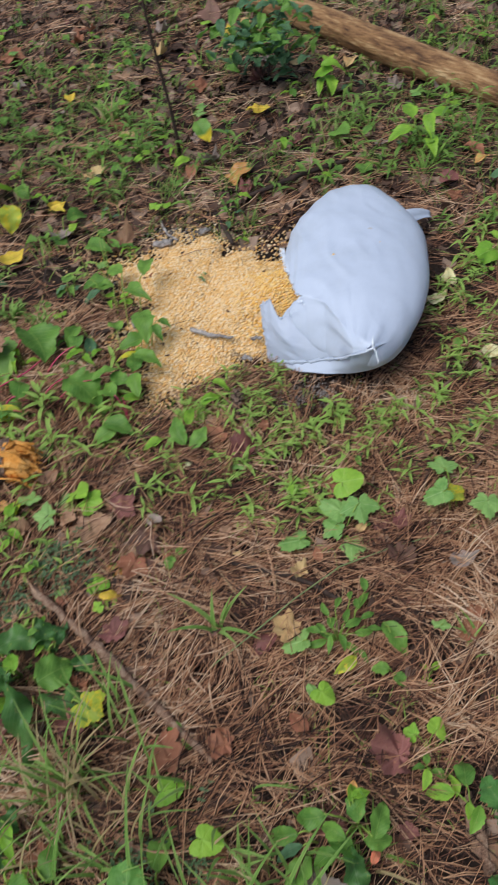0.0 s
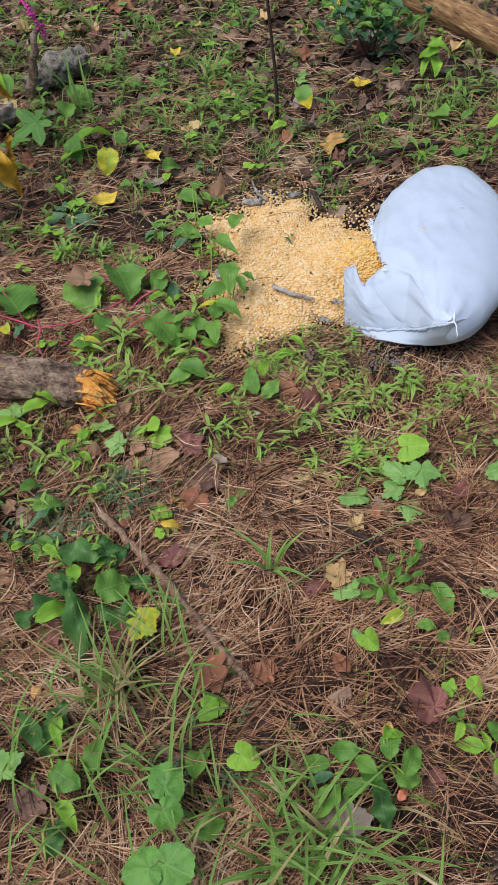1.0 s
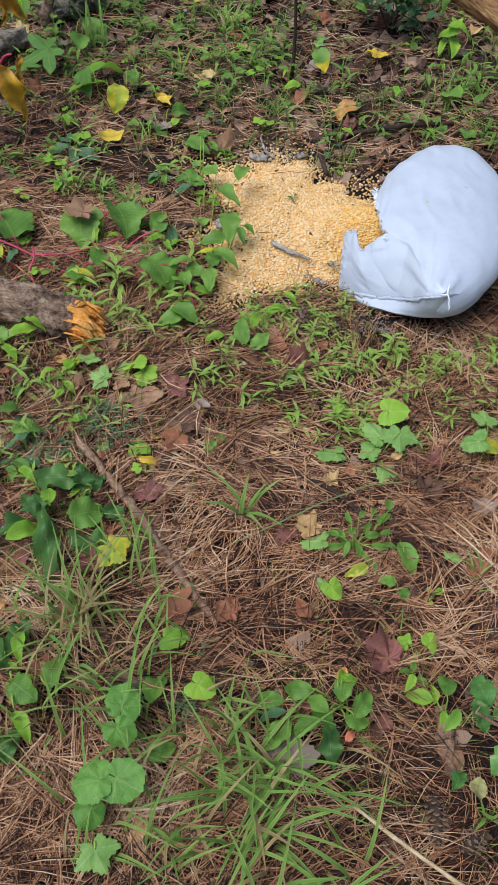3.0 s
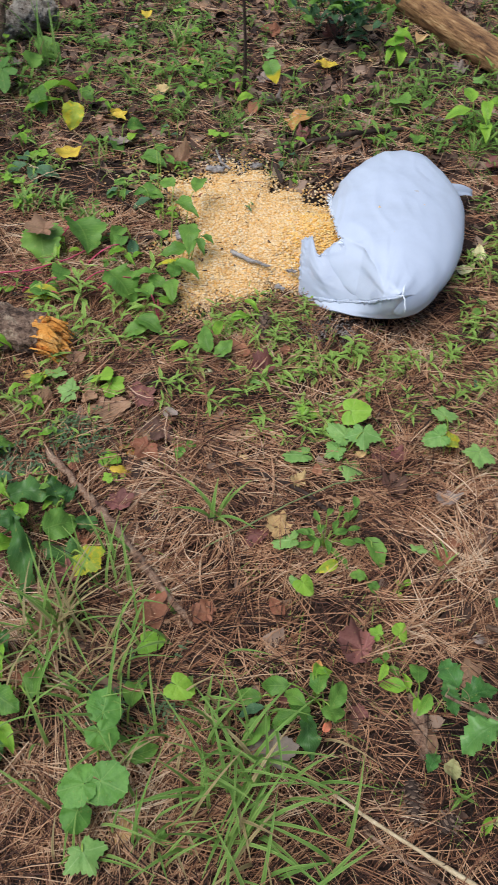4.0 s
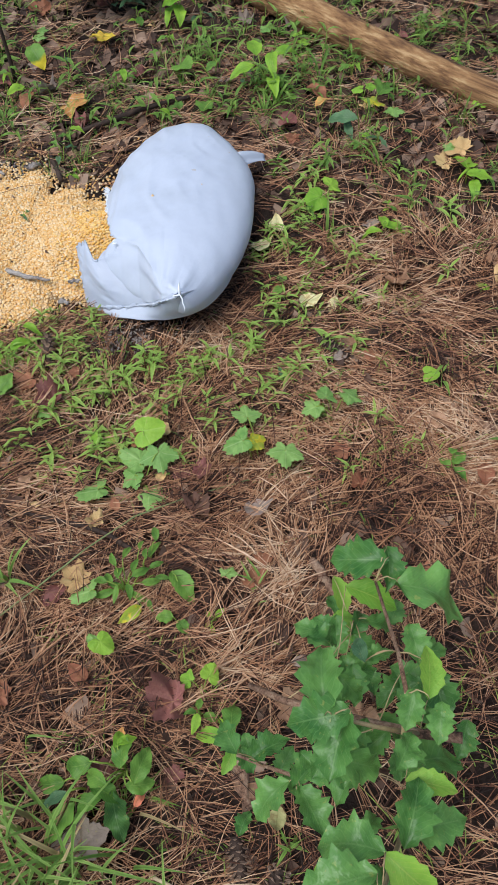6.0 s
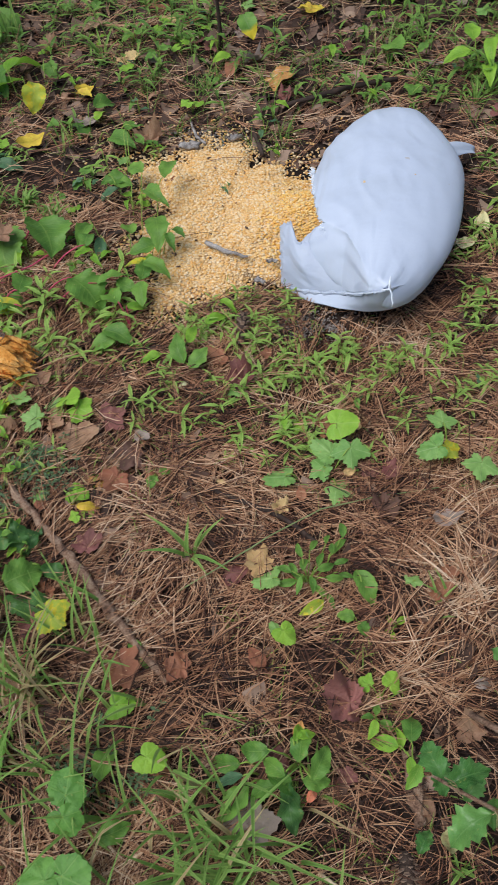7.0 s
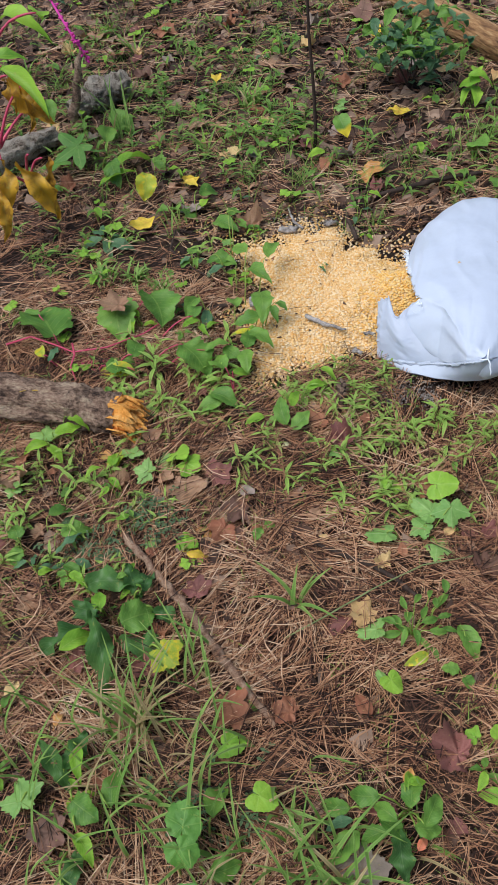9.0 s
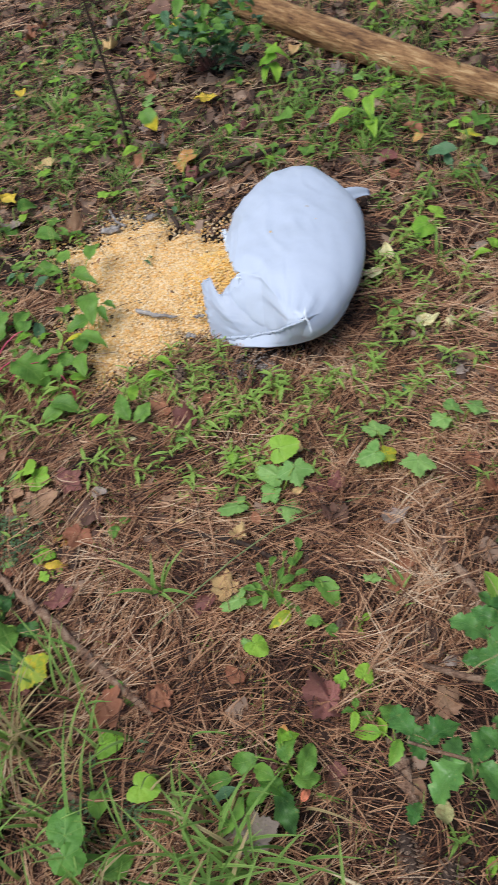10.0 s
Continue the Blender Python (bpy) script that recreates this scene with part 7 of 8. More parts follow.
# ---- small seedlings between the larger weeds ----
def build_seedlings(count):
    rng = random.Random(63)
    made = []
    for k in range(8):
        kinds = (("oval", "oval"), ("young", "young", "young"), ("lobed",), ("oval", "oval", "oval", "young"), ("heart", "heart"), ("bluish", "bluish", "oval"), ("younglobed", "younglobed"), ("young", "oval", "young", "oval"))[k]
        leaves = []
        for i, kind in enumerate(kinds):
            a, s = i * 6.28 / len(kinds) + rng.uniform(-0.4, 0.4), rng.uniform(0.02, 0.034)
            leaves.append((kind, 5 + math.cos(a) * s * 0.7, 5 + math.sin(a) * s * 0.7, 0.02 + 0.008 * i, s, math.degrees(a) - 90 + rng.uniform(-25, 25), rng.uniform(-20, 10)))
        made.append(leafy_plant("seedling", "small green seedling on the forest floor", (5, 5), leaves, r=0.0009, group="seedlings"))
    n = 0
    while n < count:
        x, y = rng.uniform(-1.9, 1.4), rng.uniform(0.1, 3.5)
        dense = 0.8 if x < -0.45 or y > 1.75 else 0.22
        if rng.random() > dense or in_pile(x, y) > -0.06 or (abs(x - 0.09) < 0.2 and abs(y - 1.475) < 0.42):
            continue
        s = rng.uniform(0.7, 1.2) * (1.2 if dense > 0.5 else 0.9)
        copy_thing(made[rng.randrange(8)], pose(x, y, height(x, y), 0, 0, rng.uniform(0, 360)) @ Matrix.Diagonal((s, s, s, 1)))
        n += 1
    for t in made:
        for o in (*t.children, t):
            bpy.data.objects.remove(o)


build_seedlings(330)


def creeping_herb(cx, cy, rx, ry, count, seed):
    """A mat of threadlike stems with tiny grey-green leaves."""
    rng = random.Random(seed)
    b = Build()
    for _ in range(count):
        x, y = cx + rng.gauss(0, rx), cy + rng.gauss(0, ry)
        a, z, ln = rng.uniform(0, 6.28), height(x, y), rng.uniform(0.03, 0.06)
        way = [Vector((x + math.cos(a) * ln * k / 4, y + math.sin(a) * ln * k / 4, z + 0.012 + 0.018 * math.sin(k * 0.8))) for k in range(5)]
        tube(b, way, [0.0007] * 5, 3)
        for k in range(10):
            c = rng.uniform(0.006, 0.012)
            v, f, uv = leaf_verts(half_oval(0.5, 0.45), 3, 3, 0.2, 0.2)
            m = Matrix.Translation(way[k // 2]) @ Euler((rng.uniform(-0.3, 0.5), 0, a + (1.0 if k % 2 else -1.0) * rng.uniform(0.6, 1.6) - 1.57)).to_matrix().to_4x4() @ Matrix.Scale(c, 4) @ Matrix.Translation((0, 0.5, 0))
            b.add([m @ Vector(p) for p in v], f, uv)
    tagged(new("creeping_herb", b.mesh("creeping_herb", HERB)), "grey-green mat of tiny-leaved herb creeping over needles", "herb", kind="stuff")


creeping_herb(-0.475, 0.735, 0.03, 0.02, 36, 3)
creeping_herb(-0.60, 0.66, 0.04, 0.025, 40, 4)
creeping_herb(-0.22, 0.25, 0.05, 0.03, 22, 5)


# ---- the sapling ----
def sapling(at, label):
    rng = random.Random(77)
    tree = empty("sapling", (at[0], at[1], height(*at)), label, "sapling")
    b = Build()
    pts = [Vector((0.004 * math.sin(k * 1.1) - 0.002 * k, 0.004 * math.sin(k * 0.7), -0.01 + 0.09 * k)) for k in range(10)]
    tube(b, pts, [0.0058 - 0.0004 * k for k in range(10)], 8, 0.15, rng)
    part("stem", b.mesh("stem", DARKTWIG), tree)
    for k in range(7, 10):
        a = k * 2.4
        end = pts[k] + Vector((math.cos(a) * 0.07, math.sin(a) * 0.07, 0.04))
        tw = Build()
        tube(tw, curved(pts[k], end, 0.008, 4), [0.0018, 0.0015, 0.0013, 0.001, 0.0008], 5)
        twig = part("twig", tw.mesh("twig", DARKTWIG), tree)
        for s in (0.5, 1.0):
            p = pts[k].lerp(end, s)
            part("leaf", LEAF["young"][k % 2], twig, "", leaf_pose(p + Vector((math.cos(a) * 0.015, math.sin(a) * 0.015, 0)), 0.035, math.degrees(a) - 90 + rng.uniform(-40, 40), -15))


sapling((-0.414, 2.16), "slim dark upright sapling with a bare stem")


# ---- holly by the path ----
def holly_stems(plant, ways):
    for material, r, pts in ways:
        b = Build()
        o = plant.location
        tube(b, [Vector(p) - o for p in pts], [r * (1.15 - 0.5 * k / len(pts)) for k in range(len(pts))], 7, 0.15)
        part("branch", b.mesh("branch", material), plant)


HOLLY_TRUNK = [(0.490, 0.207, 0.000), (0.474, 0.212, 0.080), (0.461, 0.224, 0.160), (0.441, 0.226, 0.260), (0.418, 0.230, 0.370), (0.403, 0.238, 0.450), (0.403, 0.268, 0.500), (0.466, 0.247, 0.420), (0.427, 0.254, 0.410), (0.387, 0.266, 0.400), (0.341, 0.283, 0.385), (0.294, 0.303, 0.360), (0.255, 0.330, 0.330), (0.427, 0.254, 0.410), (0.381, 0.245, 0.470), (0.348, 0.243, 0.505), (0.333, 0.243, 0.515), (0.359, 0.226, 0.000), (0.351, 0.235, 0.100), (0.335, 0.240, 0.200), (0.306, 0.256, 0.210), (0.267, 0.271, 0.200), (0.235, 0.286, 0.190), (0.403, 0.268, 0.500), (0.403, 0.313, 0.480), (0.400, 0.364, 0.450), (0.396, 0.410, 0.430), (0.441, 0.226, 0.260), (0.383, 0.135, 0.420), (0.356, 0.092, 0.500), (0.370, 0.082, 0.500), (0.440, 0.397, 0.000), (0.422, 0.412, 0.080), (0.403, 0.418, 0.170), (0.388, 0.429, 0.230), (0.387, 0.430, 0.270)]
holly = leafy_plant("holly_bush", "young holly bush with spiny glossy green leaves", (0.490, 0.207), [
    ("holly", 0.379, 0.437, 0.430, 0.071, 83, -22),
    ("holly", 0.415, 0.432, 0.420, 0.051, -177, -11),
    ("holly", 0.464, 0.399, 0.420, 0.097, -97, -21),
    ("hollynew", 0.396, 0.406, 0.400, 0.066, -109, -15),
    ("hollynew", 0.383, 0.507, 0.170, 0.061, -159, -16),
    ("holly", 0.342, 0.458, 0.160, 0.062, 55, 7),
    ("hollynew", 0.387, 0.449, 0.180, 0.057, -25, 7),
    ("holly", 0.325, 0.278, 0.520, 0.070, 1, -3),
    ("holly", 0.319, 0.241, 0.520, 0.061, 99, -11),
    ("holly", 0.336, 0.221, 0.510, 0.064, 157, -11),
    ("holly", 0.358, 0.216, 0.460, 0.059, -113, -23),
    ("holly", 0.337, 0.224, 0.400, 0.055, 117, -10),
    ("bluish", 0.367, 0.322, 0.470, 0.035, 15, -20),
    ("holly", 0.387, 0.317, 0.460, 0.027, -71, -7),
    ("hollynew", 0.425, 0.285, 0.510, 0.052, -8, 2),
    ("holly", 0.441, 0.279, 0.460, 0.052, -162, -12),
    ("holly", 0.450, 0.342, 0.400, 0.045, -81, -2),
    ("holly", 0.434, 0.329, 0.360, 0.050, 54, 2),
    ("holly", 0.453, 0.301, 0.340, 0.055, -63, 5),
    ("holly", 0.415, 0.317, 0.340, 0.050, 118, -11),
    ("holly", 0.444, 0.234, 0.400, 0.070, -72, -17),
    ("hollynew", 0.423, 0.198, 0.460, 0.048, -102, 4),
    ("holly", 0.360, 0.229, 0.300, 0.050, 134, -9),
    ("holly", 0.340, 0.146, 0.500, 0.062, 74, -16),
    ("holly", 0.328, 0.115, 0.520, 0.065, 102, -2),
    ("holly", 0.401, 0.173, 0.480, 0.063, -21, 3),
    ("holly", 0.424, 0.165, 0.460, 0.056, -82, 7),
    ("hollynew", 0.391, 0.119, 0.500, 0.060, -134, -13),
    ("holly", 0.355, 0.079, 0.520, 0.069, 159, -16),
    ("holly", 0.386, 0.074, 0.500, 0.065, -158, -17),
    ("holly", 0.366, 0.078, 0.400, 0.048, 140, -15)], TANSTEM, r=0.0006, rise=0.02, trunk=HOLLY_TRUNK)
holly_stems(holly, (
    (TANSTEM, 0.0034, [(0.490, 0.207, 0.000), (0.474, 0.212, 0.080), (0.461, 0.224, 0.160), (0.441, 0.226, 0.260), (0.418, 0.230, 0.370), (0.403, 0.238, 0.450), (0.403, 0.268, 0.500)]),
    (TWIG, 0.0048, [(0.466, 0.247, 0.420), (0.427, 0.254, 0.410), (0.387, 0.266, 0.400), (0.341, 0.283, 0.385), (0.294, 0.303, 0.360), (0.255, 0.330, 0.330)]),
    (TANSTEM, 0.0022, [(0.427, 0.254, 0.410), (0.381, 0.245, 0.470), (0.348, 0.243, 0.505), (0.333, 0.243, 0.515)]),
    (TWIG, 0.002, [(0.403, 0.268, 0.500), (0.403, 0.313, 0.480), (0.400, 0.364, 0.450), (0.396, 0.410, 0.430)]),
    (TANSTEM, 0.0024, [(0.441, 0.226, 0.260), (0.383, 0.135, 0.420), (0.356, 0.092, 0.500), (0.370, 0.082, 0.500)]),
))
low_holly = leafy_plant("holly_bush", "low holly shoot with spiny dark green leaves", (0.359, 0.226), [
    ("holly", 0.227, 0.293, 0.250, 0.050, 32, -18),
    ("holly", 0.275, 0.288, 0.220, 0.057, -62, 5),
    ("hollynew", 0.221, 0.294, 0.120, 0.039, 157, -4),
    ("holly", 0.247, 0.282, 0.180, 0.038, -153, -23),
    ("holly", 0.321, 0.252, 0.270, 0.059, -35, -22),
    ("holly", 0.273, 0.230, 0.220, 0.064, 122, -19),
    ("holly", 0.322, 0.204, 0.290, 0.060, -155, 7),
    ("holly", 0.307, 0.255, 0.200, 0.042, 5, -14),
    ("holly", 0.356, 0.269, 0.320, 0.038, -18, 2),
    ("holly", 0.338, 0.267, 0.300, 0.034, 24, -18),
    ("holly", 0.392, 0.425, 0.280, 0.045, -34, -19),
    ("holly", 0.356, 0.443, 0.220, 0.044, 55, 6),
    ("hollynew", 0.379, 0.446, 0.240, 0.040, -70, -23),
    ("holly", 0.400, 0.401, 0.260, 0.043, -137, -8),
    ("holly", 0.385, 0.386, 0.240, 0.044, 145, -8),
    ("holly", 0.372, 0.417, 0.200, 0.041, 109, -14),
    ("holly", 0.411, 0.373, 0.300, 0.041, -61, -0),
    ("holly", 0.436, 0.430, 0.300, 0.040, -27, 3),
    ("holly", 0.372, 0.503, 0.150, 0.038, 2, -17),
    ("holly", 0.400, 0.351, 0.280, 0.039, -159, -15),
    ("holly", 0.342, 0.351, 0.300, 0.043, 78, -9),
    ("holly", 0.328, 0.370, 0.250, 0.037, 99, -9),
    ("holly", 0.379, 0.334, 0.360, 0.038, -91, -4)], TANSTEM, r=0.0006, rise=0.02, trunk=HOLLY_TRUNK)
holly_stems(low_holly, ((TWIG, 0.003, [(0.359, 0.226, 0.000), (0.351, 0.235, 0.100), (0.335, 0.240, 0.200), (0.306, 0.256, 0.210), (0.267, 0.271, 0.200), (0.235, 0.286, 0.190)]), (TWIG, 0.0024, [(0.440, 0.397, 0.000), (0.422, 0.412, 0.080), (0.403, 0.418, 0.170), (0.388, 0.429, 0.230), (0.387, 0.430, 0.270)])))


# ---- tall pokeweed with a magenta flower stalk ----
def raceme(points, label):
    rng = random.Random(12)
    base = Vector(points[0])
    thing = empty("flower_stalk", base, label, "flower stalk")
    pts = [Vector(p) - base for p in points]
    b = Build()
    tube(b, pts, [0.0035] * (len(pts) - 1) + [0.0018], 6)
    part("stalk", b.mesh("stalk", MAGENTA), thing)
    for k in range(34):
        s = 0.25 + 0.75 * k / 33
        q = s * (len(pts) - 1)
        i = min(int(q), len(pts) - 2)
        p = pts[i].lerp(pts[i + 1], q - i)
        d = Vector((rng.gauss(0, 1), rng.gauss(0, 1), rng.gauss(0, 1))).normalized() * rng.uniform(0.008, 0.013)
        c = Build()
        tube(c, [p, p + d * 0.7, p + d, p + d * 1.35], [0.0012, 0.002, 0.0048, 0.002], 6)
        part("bud", c.mesh("bud", MAGENTA), thing)


def holly_filler(plant, count):
    """Further leaves close along the branches."""
    rng = random.Random(91)
    for k in range(count):
        q = Vector(HOLLY_TRUNK[rng.choice((4, 5, 6, 7, 8, 9, 10, 13, 14, 15, 22, 23, 24, 25, 27, 28))])
        p = q + Vector((rng.gauss(0, 0.035), rng.gauss(0, 0.035), rng.uniform(-0.12, 0.0))) - plant.location
        if p.z < 0.04:
            continue
        a = rng.uniform(0, 360)
        part("leaf", LEAF["holly"][k % 2], plant, "", leaf_pose(p, rng.uniform(0.032, 0.045), a, rng.uniform(-35, 10), rng.uniform(-20, 20)))


holly_filler(holly, 34)
POKE_TRUNK = [(-1.470, 1.849, 0.000), (-1.343, 1.792, 0.100), (-1.275, 1.813, 0.160), (-1.199, 1.786, 0.060), (-1.338, 1.896, 0.220), (-1.357, 1.985, 0.260), (-1.367, 2.070, 0.320), (-1.389, 2.167, 0.360)]
leafy_plant("pokeweed", "tall pokeweed with wilted yellow and green leaves", (-1.432, 1.853), [
    ("wilted", -1.030, 1.578, 0.185, 0.185, -136, -70),
    ("wilted", -1.090, 1.720, 0.130, 0.110, -146, -68),
    ("wilted", -1.158, 1.832, 0.300, 0.159, -124, -35),
    ("wilted", -1.117, 1.509, 0.160, 0.138, -149, -40),
    ("wilted", -1.133, 1.825, 0.280, 0.133, -131, -40),
    ("wilted", -1.211, 1.860, 0.300, 0.102, -151, -40),
    ("young", -1.270, 2.110, 0.400, 0.174, -104, 1),
    ("young", -1.198, 2.107, 0.420, 0.126, 22, -14),
    ("young", -1.224, 1.912, 0.380, 0.103, -65, 6),
    ("slim", -1.109, 1.775, 0.360, 0.190, -118, -22),
    ("oval", -1.169, 1.963, 0.200, 0.089, -143, -24),
    ("wilted", -1.117, 1.564, 0.200, 0.139, -152, -50)], PINKSTEM, r=0.004, rise=0.2, trunk=POKE_TRUNK)
raceme([(-1.398, 2.438, 0.420), (-1.246, 2.253, 0.430), (-1.124, 2.094, 0.400), (-1.084, 2.067, 0.350), (-1.070, 2.084, 0.300)], "magenta pokeweed flower stalk hanging over")

sprig_patch(-0.10, 0.87, 0.20, 0.08, 14, 174, 0.75)
sprig_patch(0.33, 0.97, 0.15, 0.10, 12, 175, 0.75)
sprig_patch(0.48, 0.86, 0.15, 0.10, 8, 176, 0.75)
sprig_patch(-0.62, 0.80, 0.14, 0.10, 12, 177, 0.8)
sprig_patch(0.20, 1.03, 0.22, 0.10, 16, 171, 0.8)
sprig_patch(0.40, 1.22, 0.12, 0.30, 20, 172, 0.8)
sprig_patch(0.02, 1.08, 0.14, 0.08, 12, 173, 0.8)
sprig_patch(0.05, 1.10, 0.23, 0.11, 19, 1, 1.0)
sprig_patch(-0.17, 0.92, 0.27, 0.09, 16, 2, 0.9)
sprig_patch(0.23, 1.26, 0.14, 0.16, 10, 3, 1.0)
sprig_patch(0.31, 1.16, 0.11, 0.11, 6, 4, 1.2)
sprig_patch(0.21, 2.12, 0.41, 0.27, 30, 5, 1.4)
sprig_patch(0.02, 1.03, 0.14, 0.07, 7, 6, 1.0)
sprig_patch(-0.03, 0.89, 0.11, 0.08, 7, 7, 1.0)
sprig_patch(-1.11, 2.12, 0.41, 0.27, 22, 8, 1.3)
sprig_patch(-0.74, 0.73, 0.22, 0.22, 19, 9, 1.1)
sprig_patch(-0.61, 1.09, 0.11, 0.11, 9, 10, 1.3)
sprig_patch(-0.70, 2.56, 0.41, 0.47, 33, 11, 1.2)
sprig_patch(-0.28, 1.60, 0.07, 0.07, 3, 12, 1.0)
sprig_patch(-0.57, 2.19, 0.34, 0.2, 19, 13, 1.5)
sprig_patch(-0.21, 1.89, 0.14, 0.05, 4, 14, 1.2)
sprig_patch(-0.54, 1.21, 0.16, 0.16, 13, 15, 1.1)
sprig_patch(0.26, 2.24, 0.41, 0.27, 14, 16, 1.3)
sprig_patch(0.60, 1.52, 0.34, 0.27, 10, 17, 1.0)
sprig_patch(0.59, 2.53, 0.54, 0.34, 14, 18, 1.3)
sprig_patch(-0.92, 1.52, 0.2, 0.08, 10, 19, 1.0)
sprig_patch(0.10, 1.15, 0.14, 0.05, 7, 20, 0.9)
sprig_patch(-0.56, 1.59, 0.08, 0.11, 6, 21, 1.0)
sprig_patch(-0.22, 1.10, 0.2, 0.07, 9, 22, 0.9)
sprig_patch(-0.47, 1.05, 0.16, 0.07, 9, 23, 1.0)
sprig_patch(-1.01, 1.72, 0.3, 0.15, 14, 50, 1.0)
sprig_patch(-1.32, 2.17, 0.3, 0.2, 12, 51, 1.1)
sprig_patch(-1.06, 2.42, 0.3, 0.2, 12, 52, 1.1)
sprig_patch(-0.77, 0.80, 0.2, 0.12, 10, 53, 0.9)
sprig_patch(-0.01, 1.21, 0.1, 0.03, 7, 30, 0.75)
sprig_patch(0.10, 1.21, 0.1, 0.03, 7, 31, 0.75)
sprig_patch(0.19, 1.29, 0.06, 0.05, 6, 32, 0.8)
sprig_patch(-0.06, 1.16, 0.1, 0.04, 7, 33, 0.75)
sprig_patch(-0.17, 1.14, 0.12, 0.05, 10, 34, 0.8)
sprig_patch(0.13, 1.05, 0.2, 0.1, 14, 35, 0.75)
sprig_patch(-0.09, 1.00, 0.22, 0.08, 16, 36, 0.75)
sprig_patch(-0.27, 0.97, 0.2, 0.1, 14, 37, 0.8)
sprig_patch(0.18, 1.14, 0.15, 0.08, 10, 38, 0.75)
sprig_patch(-0.30, 1.12, 0.25, 0.08, 14, 39, 0.8)
sprig_patch(-0.58, 0.62, 0.2, 0.2, 14, 40, 0.8)
sprig_patch(0.31, 1.38, 0.1, 0.12, 8, 44, 0.85)
sprig_patch(-0.50, 0.99, 0.2, 0.08, 10, 45, 0.8)
sprig_patch(0.36, 1.56, 0.07, 0.08, 6, 80, 0.9)
sprig_patch(0.36, 1.42, 0.06, 0.08, 6, 81, 0.9)
sprig_patch(0.31, 1.24, 0.07, 0.06, 7, 82, 0.9)
sprig_patch(0.24, 1.17, 0.07, 0.04, 8, 83, 0.8)
sprig_patch(0.11, 1.14, 0.08, 0.03, 7, 84, 0.7)
sprig_patch(0.45, 1.3, 0.15, 0.15, 8, 85, 0.8)
sprig_patch(0.42, 1.75, 0.12, 0.1, 8, 86, 1)
sprig_patch(-0.3, 1.2, 0.1, 0.03, 7, 90, 0.8)
sprig_patch(-0.17, 1.22, 0.07, 0.03, 6, 91, 0.7)
sprig_patch(-0.05, 1.2, 0.04, 0.02, 3, 92, 0.8)
far_weeds(-0.15, 1.02, 0.7, 0.22, 330, 44, 0.5)
far_weeds(-0.9, 0.8, 0.5, 0.7, 260, 45, 0.55)
far_weeds(-0.6, 2.9, 1.6, 1.0, 620, 41, 1.15)
far_weeds(-0.3, 1.6, 2.0, 2.0, 420, 42, 0.8)
far_weeds(-2.6, 2.0, 1.2, 2.5, 500, 46, 1.3)
far_weeds(2.6, 2.0, 1.3, 2.5, 400, 47, 1.3)
far_weeds(-0.2, 5.0, 3.0, 1.4, 600, 48, 1.4)
far_weeds(1.2, 2.6, 0.9, 1.2, 300, 43, 1.2)
def fine_grass(clumps, seed, area, longest, words):
    """Thin blades in loose clumps between the weeds, too many to count."""
    rng = random.Random(seed)
    b, done = Build(), 0
    while done < clumps:
        x, y = rng.uniform(area[0], area[1]), rng.uniform(area[2], area[3])
        if in_pile(x, y) > -0.05 or noise.noise((x * 2.3, y * 2.3, 11.0)) < rng.uniform(-0.5, 0.25) or open_litter(x, y) > rng.random() or (abs(x - 0.09) < 0.2 and 1.1 < y < 1.85):
            continue
        done += 1
        for _ in range(rng.randint(4, 9)):
            a, ln = rng.uniform(0, 6.28), rng.uniform(0.35, 1.0) * longest
            p = Vector((x + rng.gauss(0, 0.012), y + rng.gauss(0, 0.012), height(x, y)))
            side = Vector((-math.sin(a), math.cos(a), 0)) * rng.uniform(0.001, 0.0019)
            rise, verts = rng.uniform(0.7, 1.4), []
            for k in range(5):
                verts += [p - side * (1 - k / 4.3), p + side * (1 - k / 4.3)]
                p = p + Vector((math.cos(a) * math.cos(rise), math.sin(a) * math.cos(rise), math.sin(rise))) * (ln / 4)
                rise -= rng.uniform(0.15, 0.5)
            b.add(verts, grid_faces(5, 2), [(j, k / 4) for k in range(5) for j in (0, 1)])
    tagged(new("fine_grass", b.mesh("fine_grass", SPRIG if longest < 0.1 else SHADESPRIG)), words, "grass", kind="stuff")


fine_grass(420, 33, (-1.5, 0.9, 1.72, 3.3), 0.11, "fine green grass blades between the weeds")
fine_grass(260, 34, (-0.9, 0.75, 0.15, 1.3), 0.05, "short sparse green grass blades among the needles")
grass_tuft((-0.365, 0.344), 26, 0.19, "arching yellow-green grass tuft", 0.5, 0.016, 61, 0.0022, 2)
grass_tuft((-0.420, 0.300), 22, 0.17, "bleached and green grass blades in a loose tuft", 0.55, 0.03, 75, 0.0018, 2)
grass_tuft((-0.300, 0.300), 16, 0.14, "thin dry grass blades by the lobed leaves", 0.6, 0.04, 76, 0.0016, 2)
grass_tuft((-0.354, 0.211), 9, 0.22, "long pale grass blades bending over", 0.4, 0.05, 62, 0.003)
grass_tuft((-0.264, 0.226), 9, 0.17, "loose grass blades among broad leaves", 0.45, 0.04, 63, 0.0028)
grass_tuft((-0.340, 0.436), 8, 0.15, "thin grass blades by the stick", 0.45, 0.04, 64, 0.0024)
grass_tuft((-0.470, 0.209), 7, 0.15, "fine grass among broad weeds", 0.5, 0.06, 21, 0.002)
grass_tuft((-0.303, 0.164), 10, 0.16, "fine arching grass tuft", 0.55, 0.06, 22, 0.002)
grass_tuft((-0.164, 0.165), 12, 0.16, "dense low green grass tuft", 0.55, 0.07, 23, 0.0022)
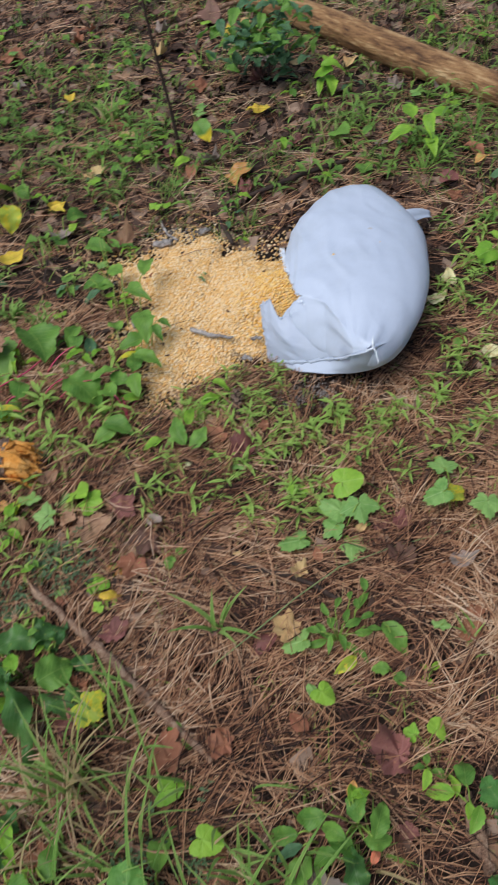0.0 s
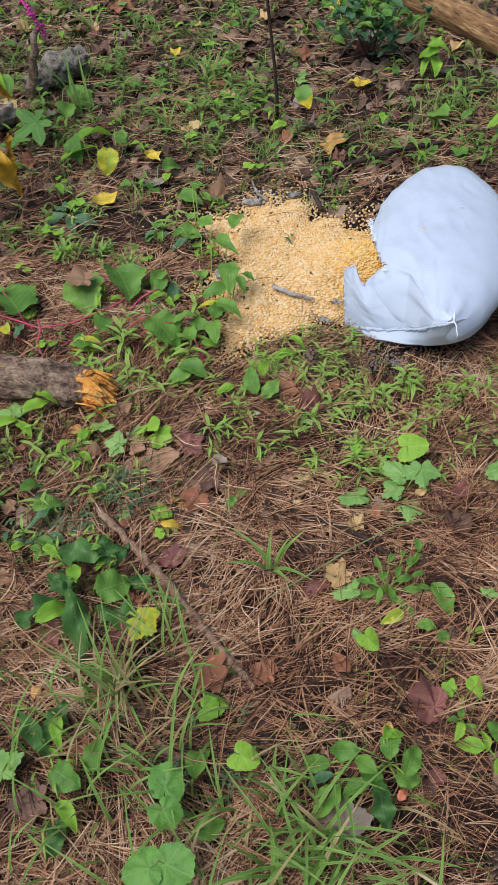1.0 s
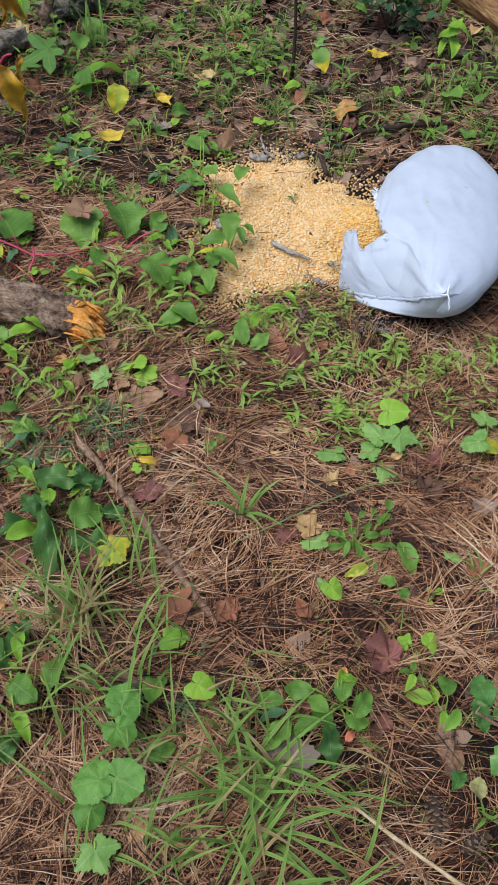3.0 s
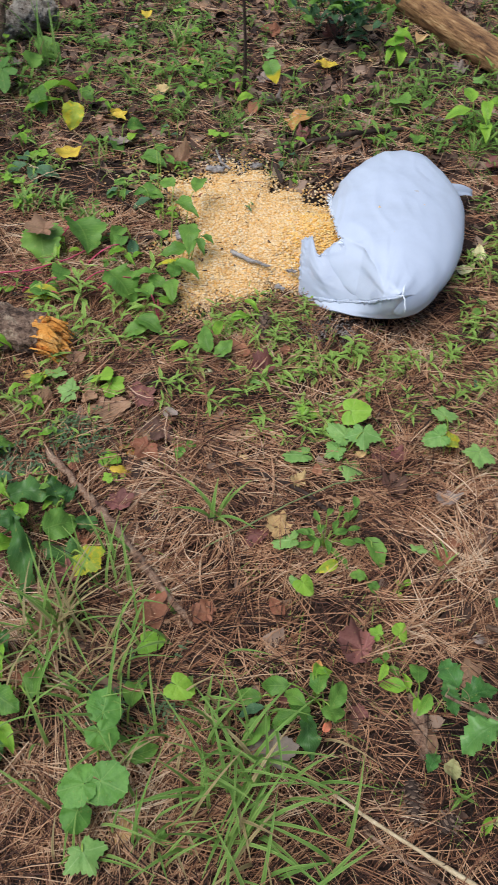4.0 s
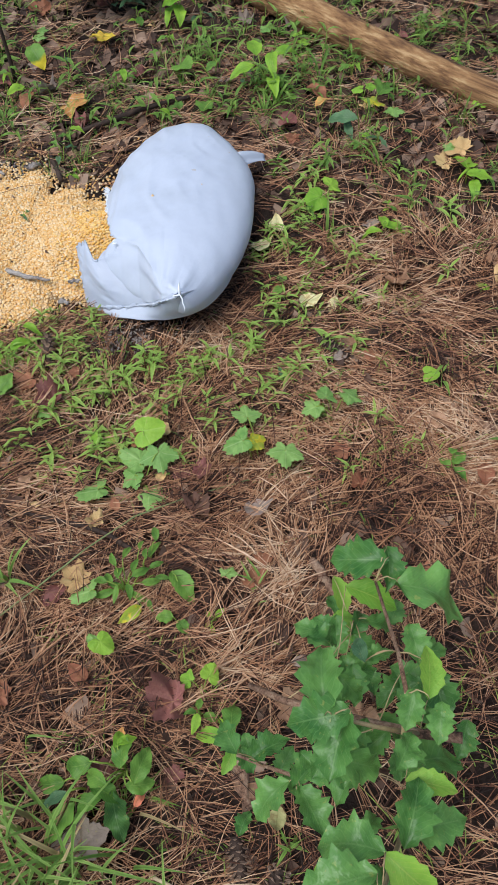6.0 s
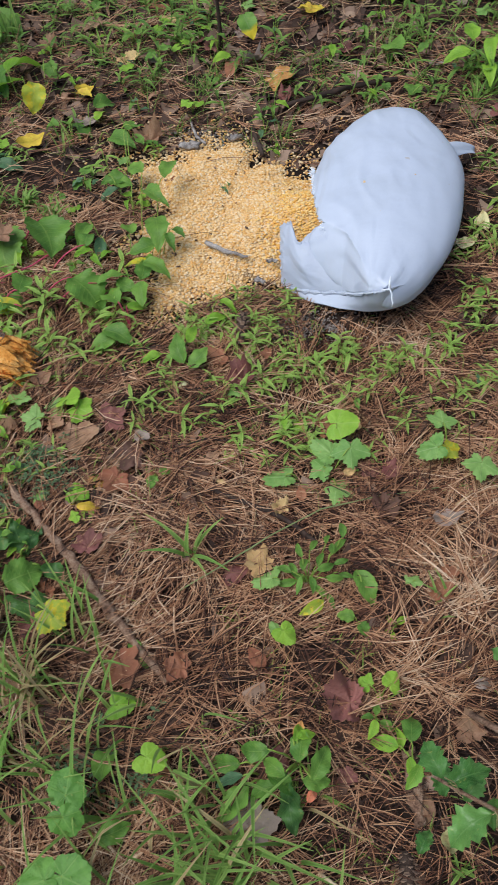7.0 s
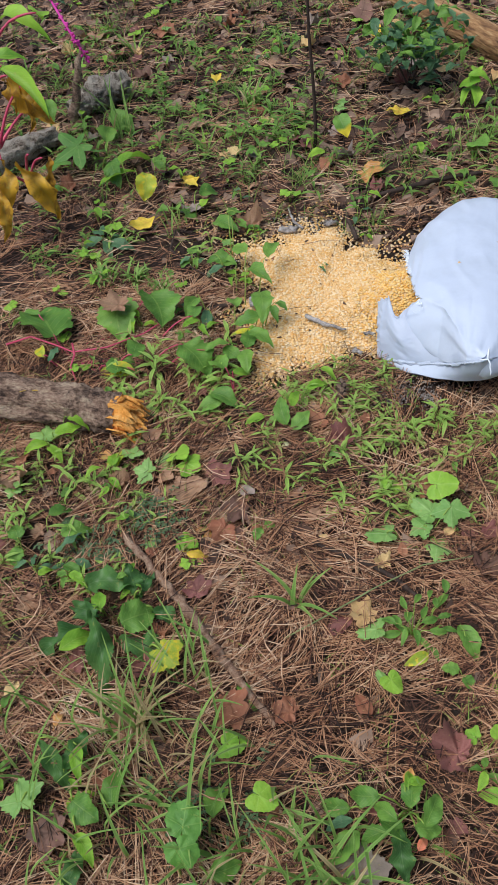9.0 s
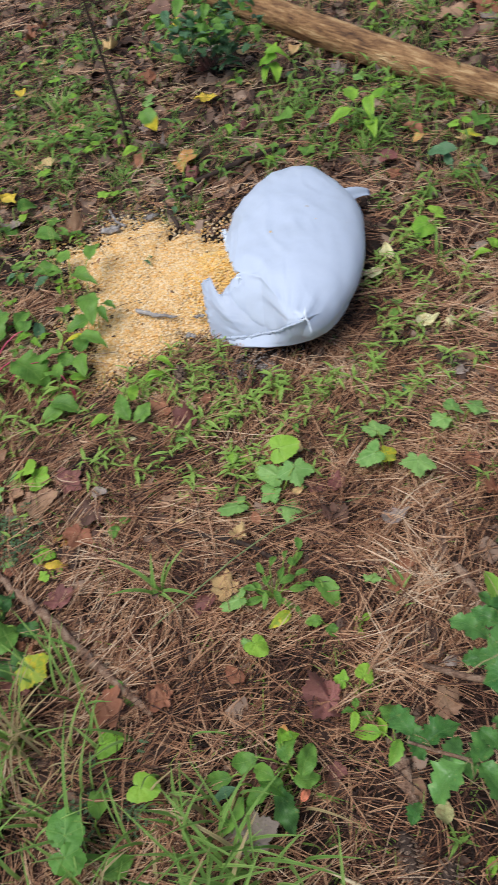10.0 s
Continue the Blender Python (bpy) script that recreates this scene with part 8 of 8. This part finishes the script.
grass_tuft((-0.038, 0.208), 11, 0.15, "arching green grass blades", 0.55, 0.06, 24, 0.0022)
grass_tuft((-0.354, 0.409), 10, 0.13, "yellowish grass blades by the stick", 0.5, 0.04, 25, 0.002)
grass_tuft((-0.584, 0.332), 10, 0.16, "pale grass blades among leaves", 0.5, 0.05, 26, 0.002)
grass_tuft((-0.048, 0.194), 9, 0.19, "tall slender grass blades", 0.35, 0.05, 27, 0.0024)
grass_tuft((-0.100, 0.025), 22, 0.16, "low grass at the path edge", 0.55, 0.07, 28, 0.002)
grass_tuft((-0.014, 0.140), 64, 0.18, "dense tuft of long green grass blades", 0.6, 0.045, 1, 0.0029)
grass_tuft((-0.404, 0.331), 13, 0.22, "loose tuft of pale arching grass", 0.4, 0.03, 2, 0.0028, 3)
grass_tuft((-0.164, 0.607), 7, 0.13, "star-shaped tuft of bright green grass", 0.42, 0.005, 3, 0.0045)
grass_tuft((-0.110, 0.230), 8, 0.2, "few tall grass blades", 0.3, 0.05, 4, 0.004)
grass_tuft((-0.255, 0.383), 12, 0.14, "sparse grass blades among weeds", 0.5, 0.05, 5, 0.003)
grass_tuft((-0.850, 1.445), 40, 0.085, "spiky bright green grass tuft", 0.7, 0.010, 6, 0.004)
grass_tuft((-0.762, 1.466), 30, 0.07, "spiky bright green grass tuft by the corn", 0.7, 0.010, 7, 0.004)
grass_tuft((-0.678, 1.430), 26, 0.075, "spiky bright green grass tuft behind a broad leaf", 0.7, 0.010, 71, 0.004)
grass_tuft((-0.680, 2.40), 40, 0.1, "fanned bright green grass tuft among the weeds", 0.5, 0.014, 72, 0.0042)
grass_tuft((-0.722, 1.669), 8, 0.09, "few thin grass blades", 0.4, 0.02, 8, 0.002)
grass_tuft((0.068, 2.232), 40, 0.1, "fine dark grass tuft behind the bag", 0.5, 0.04, 9, 0.0015)
grass_tuft((-1.047, 2.157), 8, 0.24, "long leaning grass blades", 0.4, 0.02, 10, 0.004)
grass_tuft((-0.221, 0.055), 16, 0.2, "long grass blades at the edge", 0.5, 0.06, 11, 0.0022)
grass_tuft((0.261, 0.592), 8, 0.07, "thin grass blades on needles", 0.5, 0.015, 12, 0.0025)
grass_tuft((-0.495, 0.178), 16, 0.18, "long arching grass blades", 0.5, 0.07, 13, 0.002)
grass_tuft((0.057, 0.050), 20, 0.17, "tuft of long grass near the straw stem", 0.6, 0.05, 14, 0.003)
tagged(new("back_weed_shoots", BACK_SHOOTS.mesh("back_weed_shoots", SHADESPRIG)), "weed shoots behind the spilled corn, green darkened as shade", "weeds", kind="stuff")
for s in SPRIGS:
    for o in (*s.children, s):
        bpy.data.objects.remove(o)
